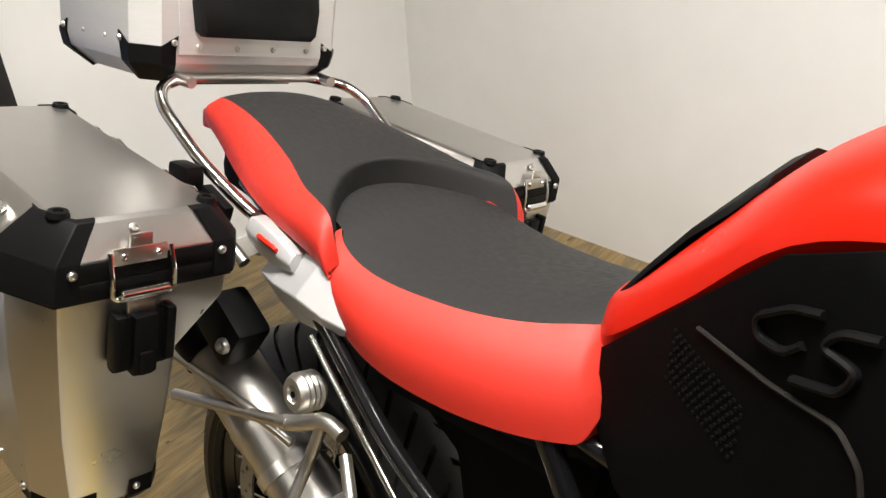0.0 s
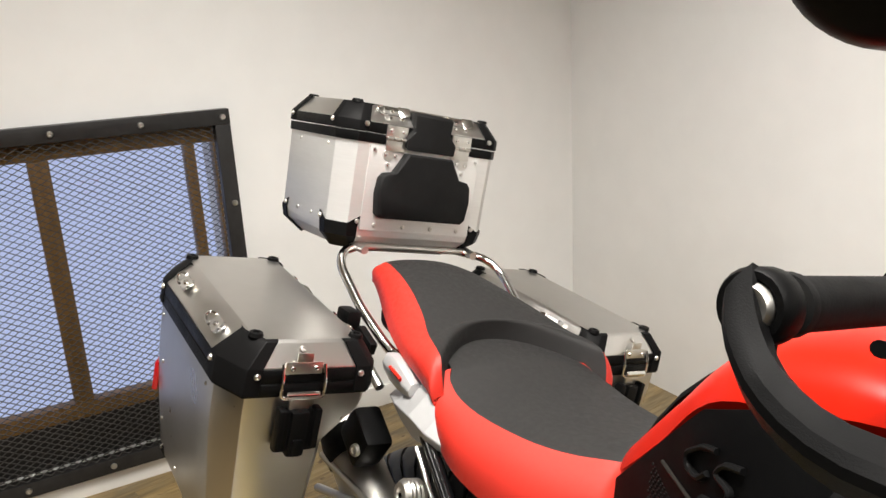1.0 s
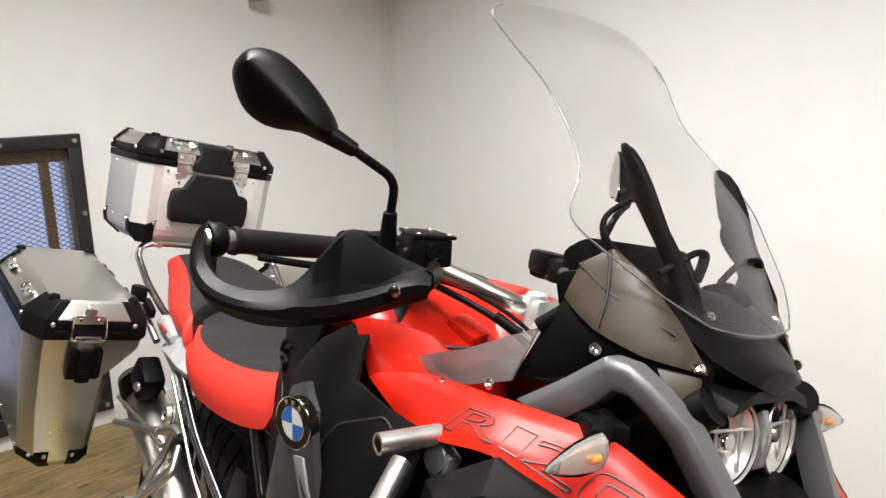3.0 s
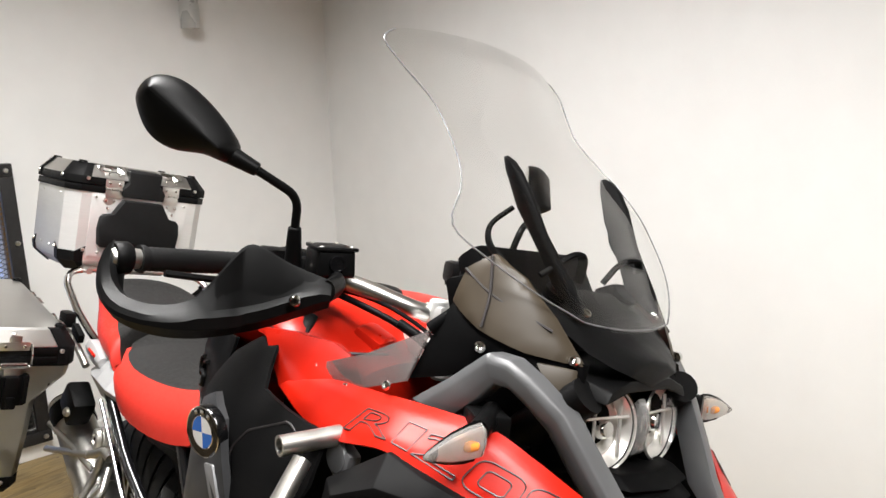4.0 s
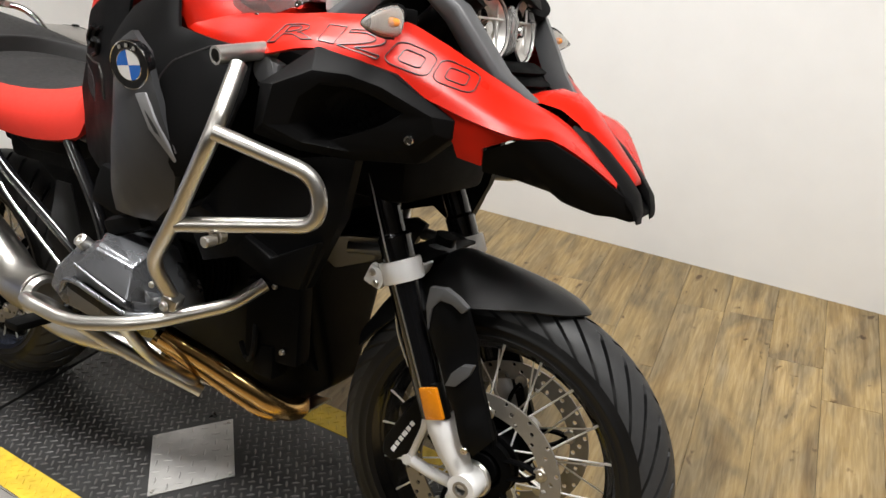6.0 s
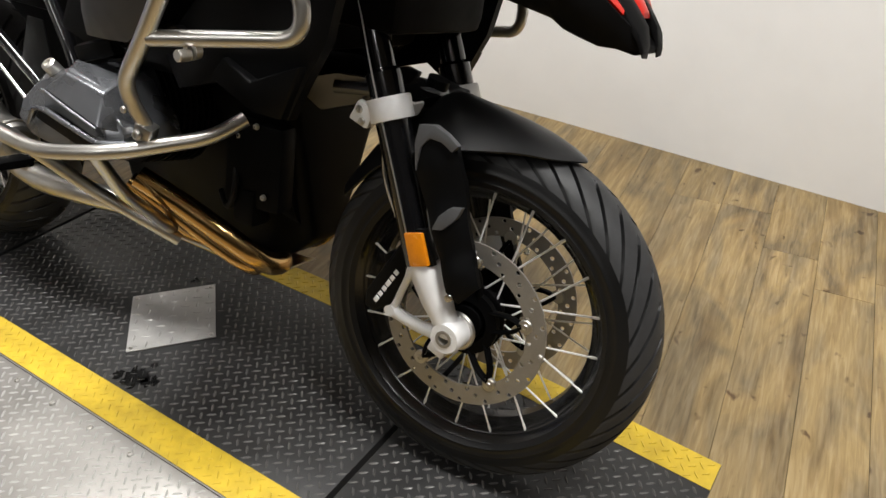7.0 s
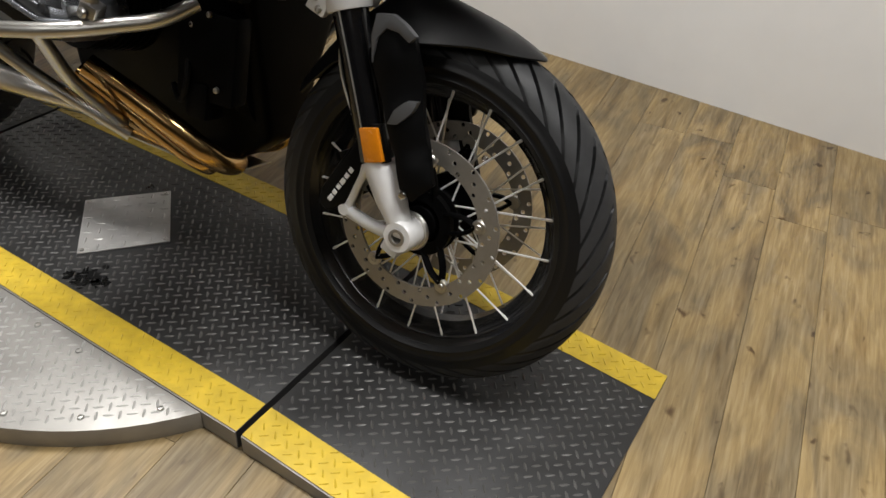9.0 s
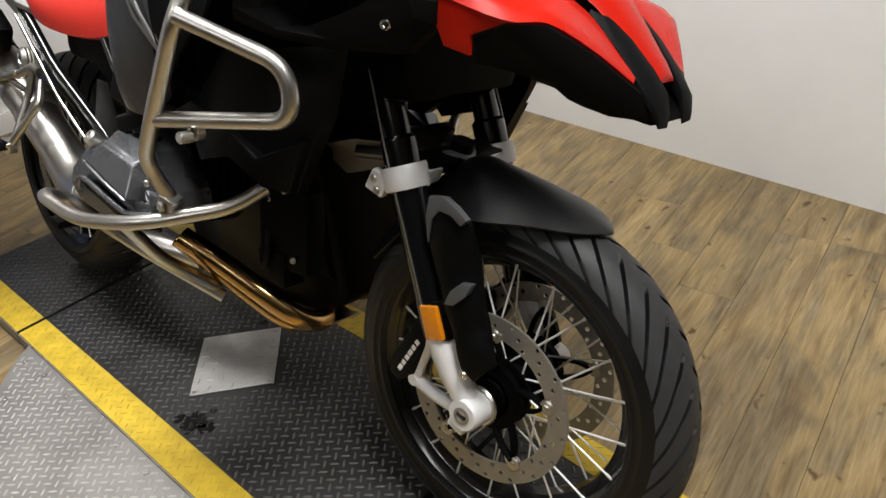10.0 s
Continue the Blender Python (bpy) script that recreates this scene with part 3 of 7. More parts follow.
def lift_table():
    t = thing("lift_table", "low black checker plate motorcycle lift with worn yellow edge stripes", "lift table")
    gap = 0.006
    spans = ((LX0, SEAM_R - gap), (SEAM_R + gap, SEAM_F - gap), (SEAM_F + gap, LX1))
    for a, b in spans:
        za, zb = ramp_z(a), ramp_z(b)
        d = part("deck_plate", loft([[(x, LY0, FLOOR), (x, LY1, FLOOR), (x, LY1, z), (x, LY0, z)] for x, z in ((a, za), (b, zb))], bevel=0.0015), CHECK, t)
        part("side_plate", loft([[(x, LY0 - 0.0025, FLOOR + 0.001), (x, LY0 + 0.002, FLOOR + 0.001), (x, LY0 + 0.002, max(z - 0.001, FLOOR + 0.003)), (x, LY0 - 0.0025, max(z - 0.001, FLOOR + 0.003))] for x, z in ((a + 0.001, za), (b - 0.001, zb))]), CHECK_STEEL, t, "bare steel side plate")
        for y0 in (LY0, LY1 - STRIPE):
            part("edge_stripe", loft([[(x, y0 + 0.001, z - 0.002), (x, y0 + STRIPE, z - 0.002), (x, y0 + STRIPE, z + 0.0012), (x, y0 + 0.001, z + 0.0012)] for x, z in ((a + 0.001, za), (b - 0.001, zb))]), YELLOW, t, "yellow painted stripe with scuffs")
    plate = [(-0.933, -0.105), (-0.803, 0.045), (-0.648, -0.098), (-0.775, -0.250)]
    def on_plate(x, y, grow=0.012):
        c = np.mean(plate, 0)
        u, v = np.subtract(plate[1], plate[0]), np.subtract(plate[3], plate[0])
        p = np.subtract((x, y), c)
        return abs(p @ u) / (u @ u) < 0.5 + grow * 4 and abs(p @ v) / (v @ v) < 0.5 + grow * 4
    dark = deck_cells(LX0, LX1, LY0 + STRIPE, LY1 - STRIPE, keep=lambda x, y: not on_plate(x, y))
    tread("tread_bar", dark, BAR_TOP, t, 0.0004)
    light = deck_cells(LX0, LX1, LY0, LY0 + STRIPE) + deck_cells(LX0, LX1, LY1 - STRIPE, LY1)
    tread("stripe_bar", light, YELLOW, t, 0.0014)
    part("cover_plate", prism([(x, y, 0.0005) for x, y in plate], (0, 0, 0.0035), 0.0008), BAR_STEEL, t, "loose square plate of bright checker plate")
    u, v = np.subtract(plate[1], plate[0]), np.subtract(plate[3], plate[0])
    cells = []
    for i in range(7):
        for j in range(7):
            p = np.array(plate[0]) + u * (i + 0.5) / 7 + v * (j + 0.5) / 7
            cells.append((p[0], p[1], 0.004, (i + j) % 2 == 0))
    tread("cover_bar", cells, BAR_STEEL, t, 0.0003, 0.012)
    for k in range(4):
        p = np.array(plate[k]) * 0.9 + np.mean(plate, 0) * 0.1
        part("screw", bolt_head((p[0], p[1], 0.004), (0, 0, 1), 0.005, 0.003), STEEL, t)
    # a dark oil stain beside the cover plate
    rng = random.Random(11)
    for cx, cy, r in STAINS:
        ring = [(cx + r * rng.uniform(0.55, 1.15) * math.cos(2 * math.pi * k / 22), cy + r * rng.uniform(0.55, 1.15) * math.sin(2 * math.pi * k / 22), 0.0004) for k in range(22)]
        part("oil_stain", prism(ring, (0, 0, 0.0008)), OIL, t, "dark oily stain")
    return t


def turntable():
    t = thing("turntable", "round bright checker plate turntable under the lift", "turntable")
    cx, cy, r = -0.765, -0.045, 0.652
    seg = 96
    ring = [(cx + r * math.cos(2 * math.pi * k / seg), cy + r * math.sin(2 * math.pi * k / seg)) for k in range(seg)]
    near = [(x, y) for x, y in ring if y < LY0 - 0.006]
    near = [(cx - math.sqrt(r * r - (LY0 - 0.004 - cy) ** 2), LY0 - 0.004)] + near + [(cx + math.sqrt(r * r - (LY0 - 0.004 - cy) ** 2), LY0 - 0.004)]
    part("top_plate", prism([(x, y, FLOOR) for x, y in near], (0, 0, -FLOOR - 0.001), 0.0015), CHECK_STEEL, t)
    cells = deck_cells(cx - r, cx + r, LY0 - 0.30, LY0, keep=lambda x, y: math.hypot(x - cx, y - cy) < r - 0.014 and y < LY0 - 0.012)
    tread("tread_bar", [(x, y, -0.001, f) for x, y, z, f in cells], BAR_STEEL, t, 0.0004)
    for k in range(9):
        a = radians(-40 - k * 12.5)
        x, y = cx + (r - 0.03) * math.cos(a), cy + (r - 0.03) * math.sin(a)
        if y < LY0 - 0.02:
            part("screw", bolt_head((x, y, 0.0), (0, 0, 1), 0.0065, 0.003), STEEL, t)
    for x in np.arange(-1.15, -0.4, 0.125):
        part("screw", bolt_head((float(x), LY0 - 0.03, 0.0), (0, 0, 1), 0.0065, 0.003), STEEL, t)
    return t


lift_table()
turntable()


# ---- the motorcycle ----
# It leans on its side stand. Its own axes: x ahead from the front axle, y to its left, z up from the tyres.
BIKE = pose(0, -0.072, 0, -14.3, 0, 1.0)
bike = thing("motorcycle", "red and black touring enduro motorcycle leaning on the lift", "motorcycle", BIKE)


STEER = Matrix.Translation((-0.38, 0, 0)) @ Matrix.Rotation(radians(6.0), 4, "Z") @ Matrix.Translation((0.38, 0, 0))


def both_steered(name, make, mat, parent=None, label="", angle=38, left=None):
    """As both(), with the left part turned with the bar, which is steered to the left."""
    a = part(name, make(), mat, parent or bike, label, angle)
    b = part(name, moved(mirrored(make()), STEER if left is None else STEER @ left), mat, parent or bike, label, angle)
    return a, b


def both(name, make, mat, parent=bike, label="", angle=38):
    """A part on the right side and its mirror image on the left."""
    a = part(name, make(), mat, parent, label, angle)
    b = part(name, mirrored(make()), mat, parent, label, angle)
    return a, b


# -- wheels --
def tyre_mesh(R, r_in, half, pitches, wide=0.0100, deep=0.008):
    """A tyre whose slanted tread grooves are sunk into its crown."""
    prof = []
    n = 26
    for k in range(n + 1):
        v = -1 + 2 * k / n
        a = v * radians(74)
        prof.append((R - (1 - math.cos(a)) * half * 0.92, math.sin(a) / math.sin(radians(74)) * half, v))
    pitch = 2 * math.pi / pitches
    g = wide / R
    cuts = [(0.0, 0), (0.18, 0), (0.19 + g / pitch * 0.1, 1), (0.19 + g / pitch, 1), (0.20 + g / pitch * 1.1, 0), (0.62, 0)]
    verts, cols = [], []
    for p in range(pitches):
        for f, deepen in cuts:
            col = []
            for r, y, v in prof:
                lean = abs(v)
                along = (p + f) * pitch - (0.22 * lean + 0.16 * lean * lean) * (0.325 / R) + (0.5 * pitch if v > 0 else 0)
                on = deepen and 0.12 < lean < 0.97
                rr = r - (deep if on else 0)
                col.append(len(verts))
                verts.append((rr * math.cos(along), y, rr * math.sin(along)))
            cols.append(col)
    # side walls down to the bead
    base_r, base_y = prof[0][0], prof[0][1]
    walls = [(base_r - 0.008, 1.03), (base_r - 0.015, 1.045), (base_r - 0.017, 1.065), (base_r - 0.020, 1.065), (base_r - 0.022, 1.045), (base_r - 0.032, 1.03), (base_r - 0.034, 1.045), (base_r - 0.036, 1.02), (base_r - 0.044, 0.96), ((base_r + r_in) / 2 - 0.018, 0.86), (r_in, 0.74)]
    faces = []
    m = len(prof)
    N = len(cols)
    for i in range(N):
        a, b = cols[i], cols[(i + 1) % N]
        for k in range(m - 1):
            faces.append((a[k], b[k], b[k + 1], a[k + 1]))
    for side in (0, m - 1):
        sgn = -1 if side == 0 else 1
        prev = [c[side] for c in cols]
        for rr, w in walls:
            cur = []
            for c in cols:
                x, y, z = verts[c[side]]
                s = rr / math.hypot(x, z)
                cur.append(len(verts))
                verts.append((x * s, sgn * abs(base_y) * w, z * s))
            for i in range(N):
                j = (i + 1) % N
                faces.append((prev[i], prev[j], cur[j], cur[i]))
            prev = cur
    return verts, faces


def perforated_disc(r0, r1, t, cols=54, holes=True):
    """A brake disc ring with drilled holes."""
    bm = bmesh.new()
    rows = 3
    fronts = []
    for y in (-t / 2, t / 2):
        pts = {}

        def corner(i, j):
            i %= cols
            if (i, j) not in pts:
                a, r = 2 * math.pi * i / cols, r0 + (r1 - r0) * j / rows
                pts[i, j] = bm.verts.new((r * math.cos(a), y, r * math.sin(a)))
            return pts[i, j]

        rims = []
        for i in range(cols):
            for j in range(rows):
                q = [corner(i, j), corner(i + 1, j), corner(i + 1, j + 1), corner(i, j + 1)]
                if holes and (i + 2 * j) % 3 == 0:
                    a, r = 2 * math.pi * (i + 0.5) / cols, r0 + (r1 - r0) * (j + 0.5) / rows
                    cx, cz = r * math.cos(a), r * math.sin(a)
                    o = []
                    for k in range(8):
                        b = a + math.pi + math.pi / 8 * 2 * k + math.pi / 8 + math.pi * 0.0
                        o.append(bm.verts.new((cx + 0.0043 * math.cos(b - math.pi * 0.5), y, cz + 0.0043 * math.sin(b - math.pi * 0.5))))
                    # start each octagon corner at the nearest cell corner
                    order = []
                    for c in q:
                        order.append(min(range(8), key=lambda k: (o[k].co - c.co).length))
                    for e in range(4):
                        c0, c1 = q[e], q[(e + 1) % 4]
                        k0, k1 = order[e], order[(e + 1) % 4]
                        step = 1 if (k1 - k0) % 8 <= 4 else -1
                        run = [k0]
                        while run[-1] != k1 and len(run) < 6:
                            run.append((run[-1] + step) % 8)
                        try:
                            bm.faces.new([c0, c1] + [o[k] for k in reversed(run)])
                        except ValueError:
                            pass
                    rims.append(o)
                else:
                    bm.faces.new(q)
        fronts.append((pts, rims))
    (pa, ra), (pb, rb) = fronts
    for i in range(cols):
        for j in (0, rows):
            k = (i + 1) % cols
            bm.faces.new((pa[i, j], pa[k, j], pb[k, j], pb[i, j]))
    for a, b in zip(ra, rb):
        for k in range(8):
            bm.faces.new((a[k], a[(k + 1) % 8], b[(k + 1) % 8], b[k]))
    return bm


def wheel(name, m, R, rim_r, half, pitches, discs, label, spokes=40):
    hub = part(name, join(
        lathe([(0.012, -0.075), (0.03, -0.075), (0.034, -0.06), (0.05, -0.052), (0.062, -0.046), (0.062, -0.036), (0.036, -0.026), (0.034, 0.026), (0.062, 0.036), (0.062, 0.046), (0.05, 0.052), (0.034, 0.06), (0.03, 0.075), (0.012, 0.075)], n=36),
    ), MATT, bike, label)
    hub.matrix_basis = m
    v, f = tyre_mesh(R, rim_r, half, pitches)
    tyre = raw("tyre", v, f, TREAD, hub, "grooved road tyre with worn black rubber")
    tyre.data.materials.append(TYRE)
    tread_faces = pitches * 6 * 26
    # groove faces take the darker side wall rubber: their shade is put into the colour
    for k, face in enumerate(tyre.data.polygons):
        shaded_groove = (k // 26) % 6 in (1, 2, 3) and 0.12 < abs(-1 + (2 * (k % 26) + 1) / 26) < 0.97
        face.material_index = 0 if k < tread_faces and not shaded_groove else 1
    w = half * 0.74
    part("rim", lathe([(rim_r + 0.009, -w - 0.012), (rim_r + 0.015, -w - 0.008), (rim_r + 0.014, -w + 0.003), (rim_r - 0.006, -w + 0.006), (rim_r - 0.016, -w + 0.012), (rim_r - 0.021, -w + 0.022), (rim_r - 0.034, -0.012), (rim_r - 0.036, 0.012),
                       (rim_r - 0.021, w - 0.022), (rim_r - 0.016, w - 0.012), (rim_r - 0.006, w - 0.006), (rim_r + 0.014, w - 0.003), (rim_r + 0.015, w + 0.008), (rim_r + 0.009, w + 0.012),
                       (rim_r - 0.002, w + 0.006), (rim_r - 0.012, w - 0.006), (rim_r - 0.0, 0.0), (rim_r - 0.012, -w + 0.006), (rim_r - 0.002, -w - 0.006)], n=96, closed=True), RIM, hub, "black spoked wheel rim")
    # crossed spokes that end at the rim's edges
    base = {}
    for k in range(spokes):
        a = 2 * math.pi * k / spokes
        side = 1 if k % 2 else -1
        twist = (0.42 if (k // 2) % 2 else -0.42)
        key = (side, twist)
        if key not in base:
            p0 = (0.058 * math.cos(twist), side * 0.041, 0.058 * math.sin(twist))
            p1 = ((rim_r - 0.013), side * (w - 0.012), 0)
            q = Vector(p0).lerp(Vector(p1), 0.93)
            bm = join(rod(p0, p1, 0.0019, 6), rod(q, p1, 0.0026, 6))
            base[key] = part("spoke", bm, SPOKE, hub)
            ob = base[key]
        else:
            ob = again("spoke", base[key], hub)
        ob.matrix_basis = Matrix.Rotation(-a, 4, "Y")
    for s in discs:
        d = part("brake_disc", moved(perforated_disc(0.117, 0.1525, 0.0048), Matrix.Translation((0, s * 0.079, 0))), DISC, hub, "drilled steel brake disc")
        part("disc_carrier", lathe([(0.04, s * 0.058), (0.06, s * 0.058), (0.06, s * 0.072), (0.04, s * 0.074)], n=32, closed=True), MATT, hub)
        for k in range(5):
            a = 2 * math.pi * k / 5 + 0.3
            for e in (-0.22, 0.22):
                part("carrier_arm", tube([(0.052 * math.cos(a + e * 1.6), s * 0.066, 0.052 * math.sin(a + e * 1.6)), (0.09 * math.cos(a + e * 0.7), s * 0.075, 0.09 * math.sin(a + e * 0.7)), (0.113 * math.cos(a), s * 0.079, 0.113 * math.sin(a))], 0.008, 0.02, 8, 0.5), MATT, hub)
        for k in range(5):
            a = 2 * math.pi * k / 5 + 0.3
            c = (0.117 * math.cos(a), s * 0.079, 0.117 * math.sin(a))
            part("disc_mount", join(lathe([(0.0, -0.005), (0.011, -0.005), (0.013, -0.003), (0.013, 0.003), (0.011, 0.005), (0.0, 0.005)], c, (0, 1, 0), 18), bolt_head((c[0], s * 0.084, c[2]), (0, s, 0), 0.0065, 0.003)), MUFFLER, hub, "steel disc bobbin")
    part("sensor_ring", join(lathe([(0.044, -0.068), (0.054, -0.068), (0.054, -0.065), (0.044, -0.065)], n=40, closed=True)), STEEL, hub)
    return hub


WHEEL_F = pose(0.004, -0.005, 0.316, 0, 0, 3.2)
wheel("front_wheel", WHEEL_F, 0.3245, 0.243, 0.061, 36, (-1, 1), "black spoked front wheel", 40)
wheel("rear_wheel", pose(-1.512, 0, 0.318, 0, 0, 0), 0.3165, 0.219, 0.085, 34, (-1,), "black spoked rear wheel", 40)

# -- fork, guard and mudguard --
LEG = Vector((0.415, 0, -1)).normalized()
for s in (-1, 1):
    y = -0.121 if s < 0 else 0.109
    foot = Vector((-0.078, y, 0.44))
    top = foot - LEG * 0.56
    tube_ob = part("fork_tube", join(rod(top, foot, 0.0235, 24), rod(foot - LEG * 0.30, foot + LEG * 0.03, 0.0295, 24)), GLOSS, bike, "gloss black fork tube")
    mid = foot - LEG * 0.235
    part("fork_clamp", join(lathe([(0.0300, -0.019), (0.036, -0.019), (0.0375, -0.016), (0.0375, 0.016), (0.036, 0.019), (0.0300, 0.019)], mid, LEG, 28, closed=True),
                            box(mid + Vector((-0.034, -0.024, -0.014)), (0.036, 0.02, 0.036), 0.005, (0, 22, 12)),
                            box(mid + Vector((0.012, 0.030 if s < 0 else -0.030, 0.006)), (0.034, 0.05, 0.028), 0.006, (0, 22, 0))), SILVER, bike, "silver fork clamp")
    for dz in (-0.009, 0.009):
        part("clamp_bolt", bolt_head(mid + Vector((-0.034 - 0.4 * dz, -0.034, dz - 0.015)), (0, -1, 0), 0.0068, 0.004), STEEL, bike)


def fork_foot(y):
    """The cast fork foot with its axle clamp and calliper arms."""
    a = Vector((-0.066, y, 0.425))
    return join(
        loft([[Vector((x, y + w * math.cos(t), z)) + Vector((h * math.sin(t), 0, 0)) for t in [2 * math.pi * k / 20 for k in range(20)]] for x, z, w, h in
              ((-0.066, 0.427, 0.030, 0.032), (-0.060, 0.418, 0.031, 0.034), (-0.045, 0.385, 0.030, 0.034), (-0.026, 0.350, 0.026, 0.030), (-0.008, 0.325, 0.022, 0.026), (0.004, 0.305, 0.020, 0.024))], bevel=0.002),
        lathe([(0.012, -0.022), (0.026, -0.022), (0.029, -0.018), (0.029, 0.024), (0.026, 0.028), (0.012, 0.028)], (0.005, y, 0.306), (0, 1, 0), 26, closed=True),
        box((-0.008, y, 0.279), (0.034, 0.036, 0.022), 0.004, (0, 20, 0)),
        tube([(-0.01, y, 0.298), (-0.06, y, 0.298), (-0.118, y + 0.006, 0.305)], 0.0108, 0.02, 10, 1.1),
        tube([(-0.118, y + 0.006, 0.307), (-0.108, y + 0.004, 0.345), (-0.085, y, 0.405)], 0.0085, 0.02, 10, 1.1),
        lathe([(0, -0.011), (0.0105, -0.011), (0.0115, 0.011), (0, 0.011)], (-0.119, y + 0.006, 0.307), (0, 1, 0), 16),
    )


both("fork_foot", lambda: fork_foot(-0.121), SILVER, bike, "white silver cast fork foot")
both("axle_end", lambda: lathe([(0, 0.020), (0.0095, 0.020), (0.010, 0.0), (0.0150, 0.0), (0.0150, 0.030), (0.012, 0.030)], (0.005, -0.145, 0.306), (0, 1, 0), 6 * 4), DISC, bike)
both("axle_washer", lambda: lathe([(0.014, -0.004), (0.034, -0.004), (0.036, 0), (0.034, 0.004), (0.014, 0.004)], (0.005, -0.098, 0.306), (0, 1, 0), 26), STEEL, bike)


def calliper():
    return join(
        prism([(-0.172, -0.128, 0.300), (-0.150, -0.128, 0.292), (-0.118, -0.128, 0.318), (-0.092, -0.128, 0.382), (-0.090, -0.128, 0.430), (-0.112, -0.128, 0.440), (-0.142, -0.128, 0.385), (-0.172, -0.128, 0.330)], (0, 0.03, 0), 0.007, 3),
        prism([(-0.160, -0.070, 0.305), (-0.122, -0.070, 0.318), (-0.098, -0.070, 0.382), (-0.100, -0.070, 0.425), (-0.116, -0.070, 0.430), (-0.146, -0.070, 0.380)], (0, 0.028, 0), 0.006),
        box((-0.135, -0.085, 0.40), (0.03, 0.06, 0.02), 0.004, (0, -30, 0)))


cal_r, cal_l = both("brake_calliper", calliper, BLACK, bike, "black brake calliper with a white mark")
for k in range(6):
    u = k / 5
    part("calliper_mark", box((-0.146 + 0.034 * u, -0.129, 0.322 + 0.062 * u), (0.0085, 0.001, 0.0125 if k % 3 == 0 else 0.0095), 0.0004, (0, -61 + 90, 0)), WHITE, cal_r)
part("bleed_nipple", join(rod((-0.112, -0.112, 0.435), (-0.108, -0.112, 0.452), 0.004, 10), rod((-0.112, -0.116, 0.44), (-0.098, -0.116, 0.448), 0.0055, 12)), CHROME, cal_r)
both("brake_hose", lambda: tube([(-0.115, -0.112, 0.448), (-0.150, -0.115, 0.50), (-0.175, -0.118, 0.56), (-0.168, -0.122, 0.63), (-0.185, -0.11, 0.70), (-0.21, -0.09, 0.80)], 0.0028, 0.05, 8), STEEL, bike)
both("sensor_cable", lambda: tube([(-0.090, -0.150, 0.47), (-0.122, -0.152, 0.55), (-0.185, -0.154, 0.70), (-0.238, -0.148, 0.83)], 0.0015, 0.05, 8), STEEL, bike)
both("fork_reflector", lambda: join(prism([(-0.093, -0.155, 0.470), (-0.060, -0.155, 0.480), (-0.038, -0.155, 0.428), (-0.072, -0.155, 0.416)], (0, 0.010, 0), 0.003)), AMBER, bike, "orange reflector on the fork")
both("reflector_back", lambda: prism([(-0.097, -0.146, 0.474), (-0.058, -0.146, 0.485), (-0.033, -0.146, 0.427), (-0.070, -0.146, 0.411)], (0, 0.014, 0), 0.002), BLACK, bike)

# fork guards: long black shells ahead of the legs
GUARD = [(-0.091, 0.574, -0.146), (-0.098, 0.618, -0.144), (-0.094, 0.650, -0.143), (-0.064, 0.655, -0.144), (-0.028, 0.628, -0.137), (-0.008, 0.575, -0.130), (0.004, 0.525, -0.130), (0.026, 0.465, -0.130), (0.048, 0.412, -0.134), (0.020, 0.376, -0.144), (-0.002, 0.392, -0.150), (-0.022, 0.445, -0.150), (-0.055, 0.510, -0.149)]
both("fork_guard", lambda: panel(GUARD, [(-0.055, 0.59, -0.150), (-0.020, 0.50, -0.152), (0.012, 0.43, -0.148)], 0.010, 0.010), BLACK, bike, "black fork guard")[1].location = (-0.02, -0.03, -0.05)
both("guard_facet", lambda: prism([(-0.042, -0.156, 0.492), (-0.022, -0.1575, 0.497), (0.000, -0.156, 0.522), (0.006, -0.153, 0.541), (-0.014, -0.155, 0.537), (-0.032, -0.157, 0.518)], (0, 0.012, 0), 0.002), TRIM, bike, "grey eye-shaped mark")[1].location = (-0.02, -0.03, -0.05)
both("guard_edge", lambda: prism([(x, -0.150, z) for x, z in ((-0.089, 0.576), (-0.097, 0.619), (-0.093, 0.652), (-0.064, 0.657), (-0.040, 0.648), (-0.018, 0.634), (-0.028, 0.622), (-0.049, 0.633), (-0.071, 0.634), (-0.085, 0.617))], (0, 0.012, 0), 0.002), TRIM, bike, "grey arch at the head of the guard")[1].location = (-0.02, -0.03, -0.05)
both("guard_screw", lambda: bolt_head((0.006, -0.150, 0.386), (0.1, -1, 0), 0.0075, 0.004), CHROME, bike)


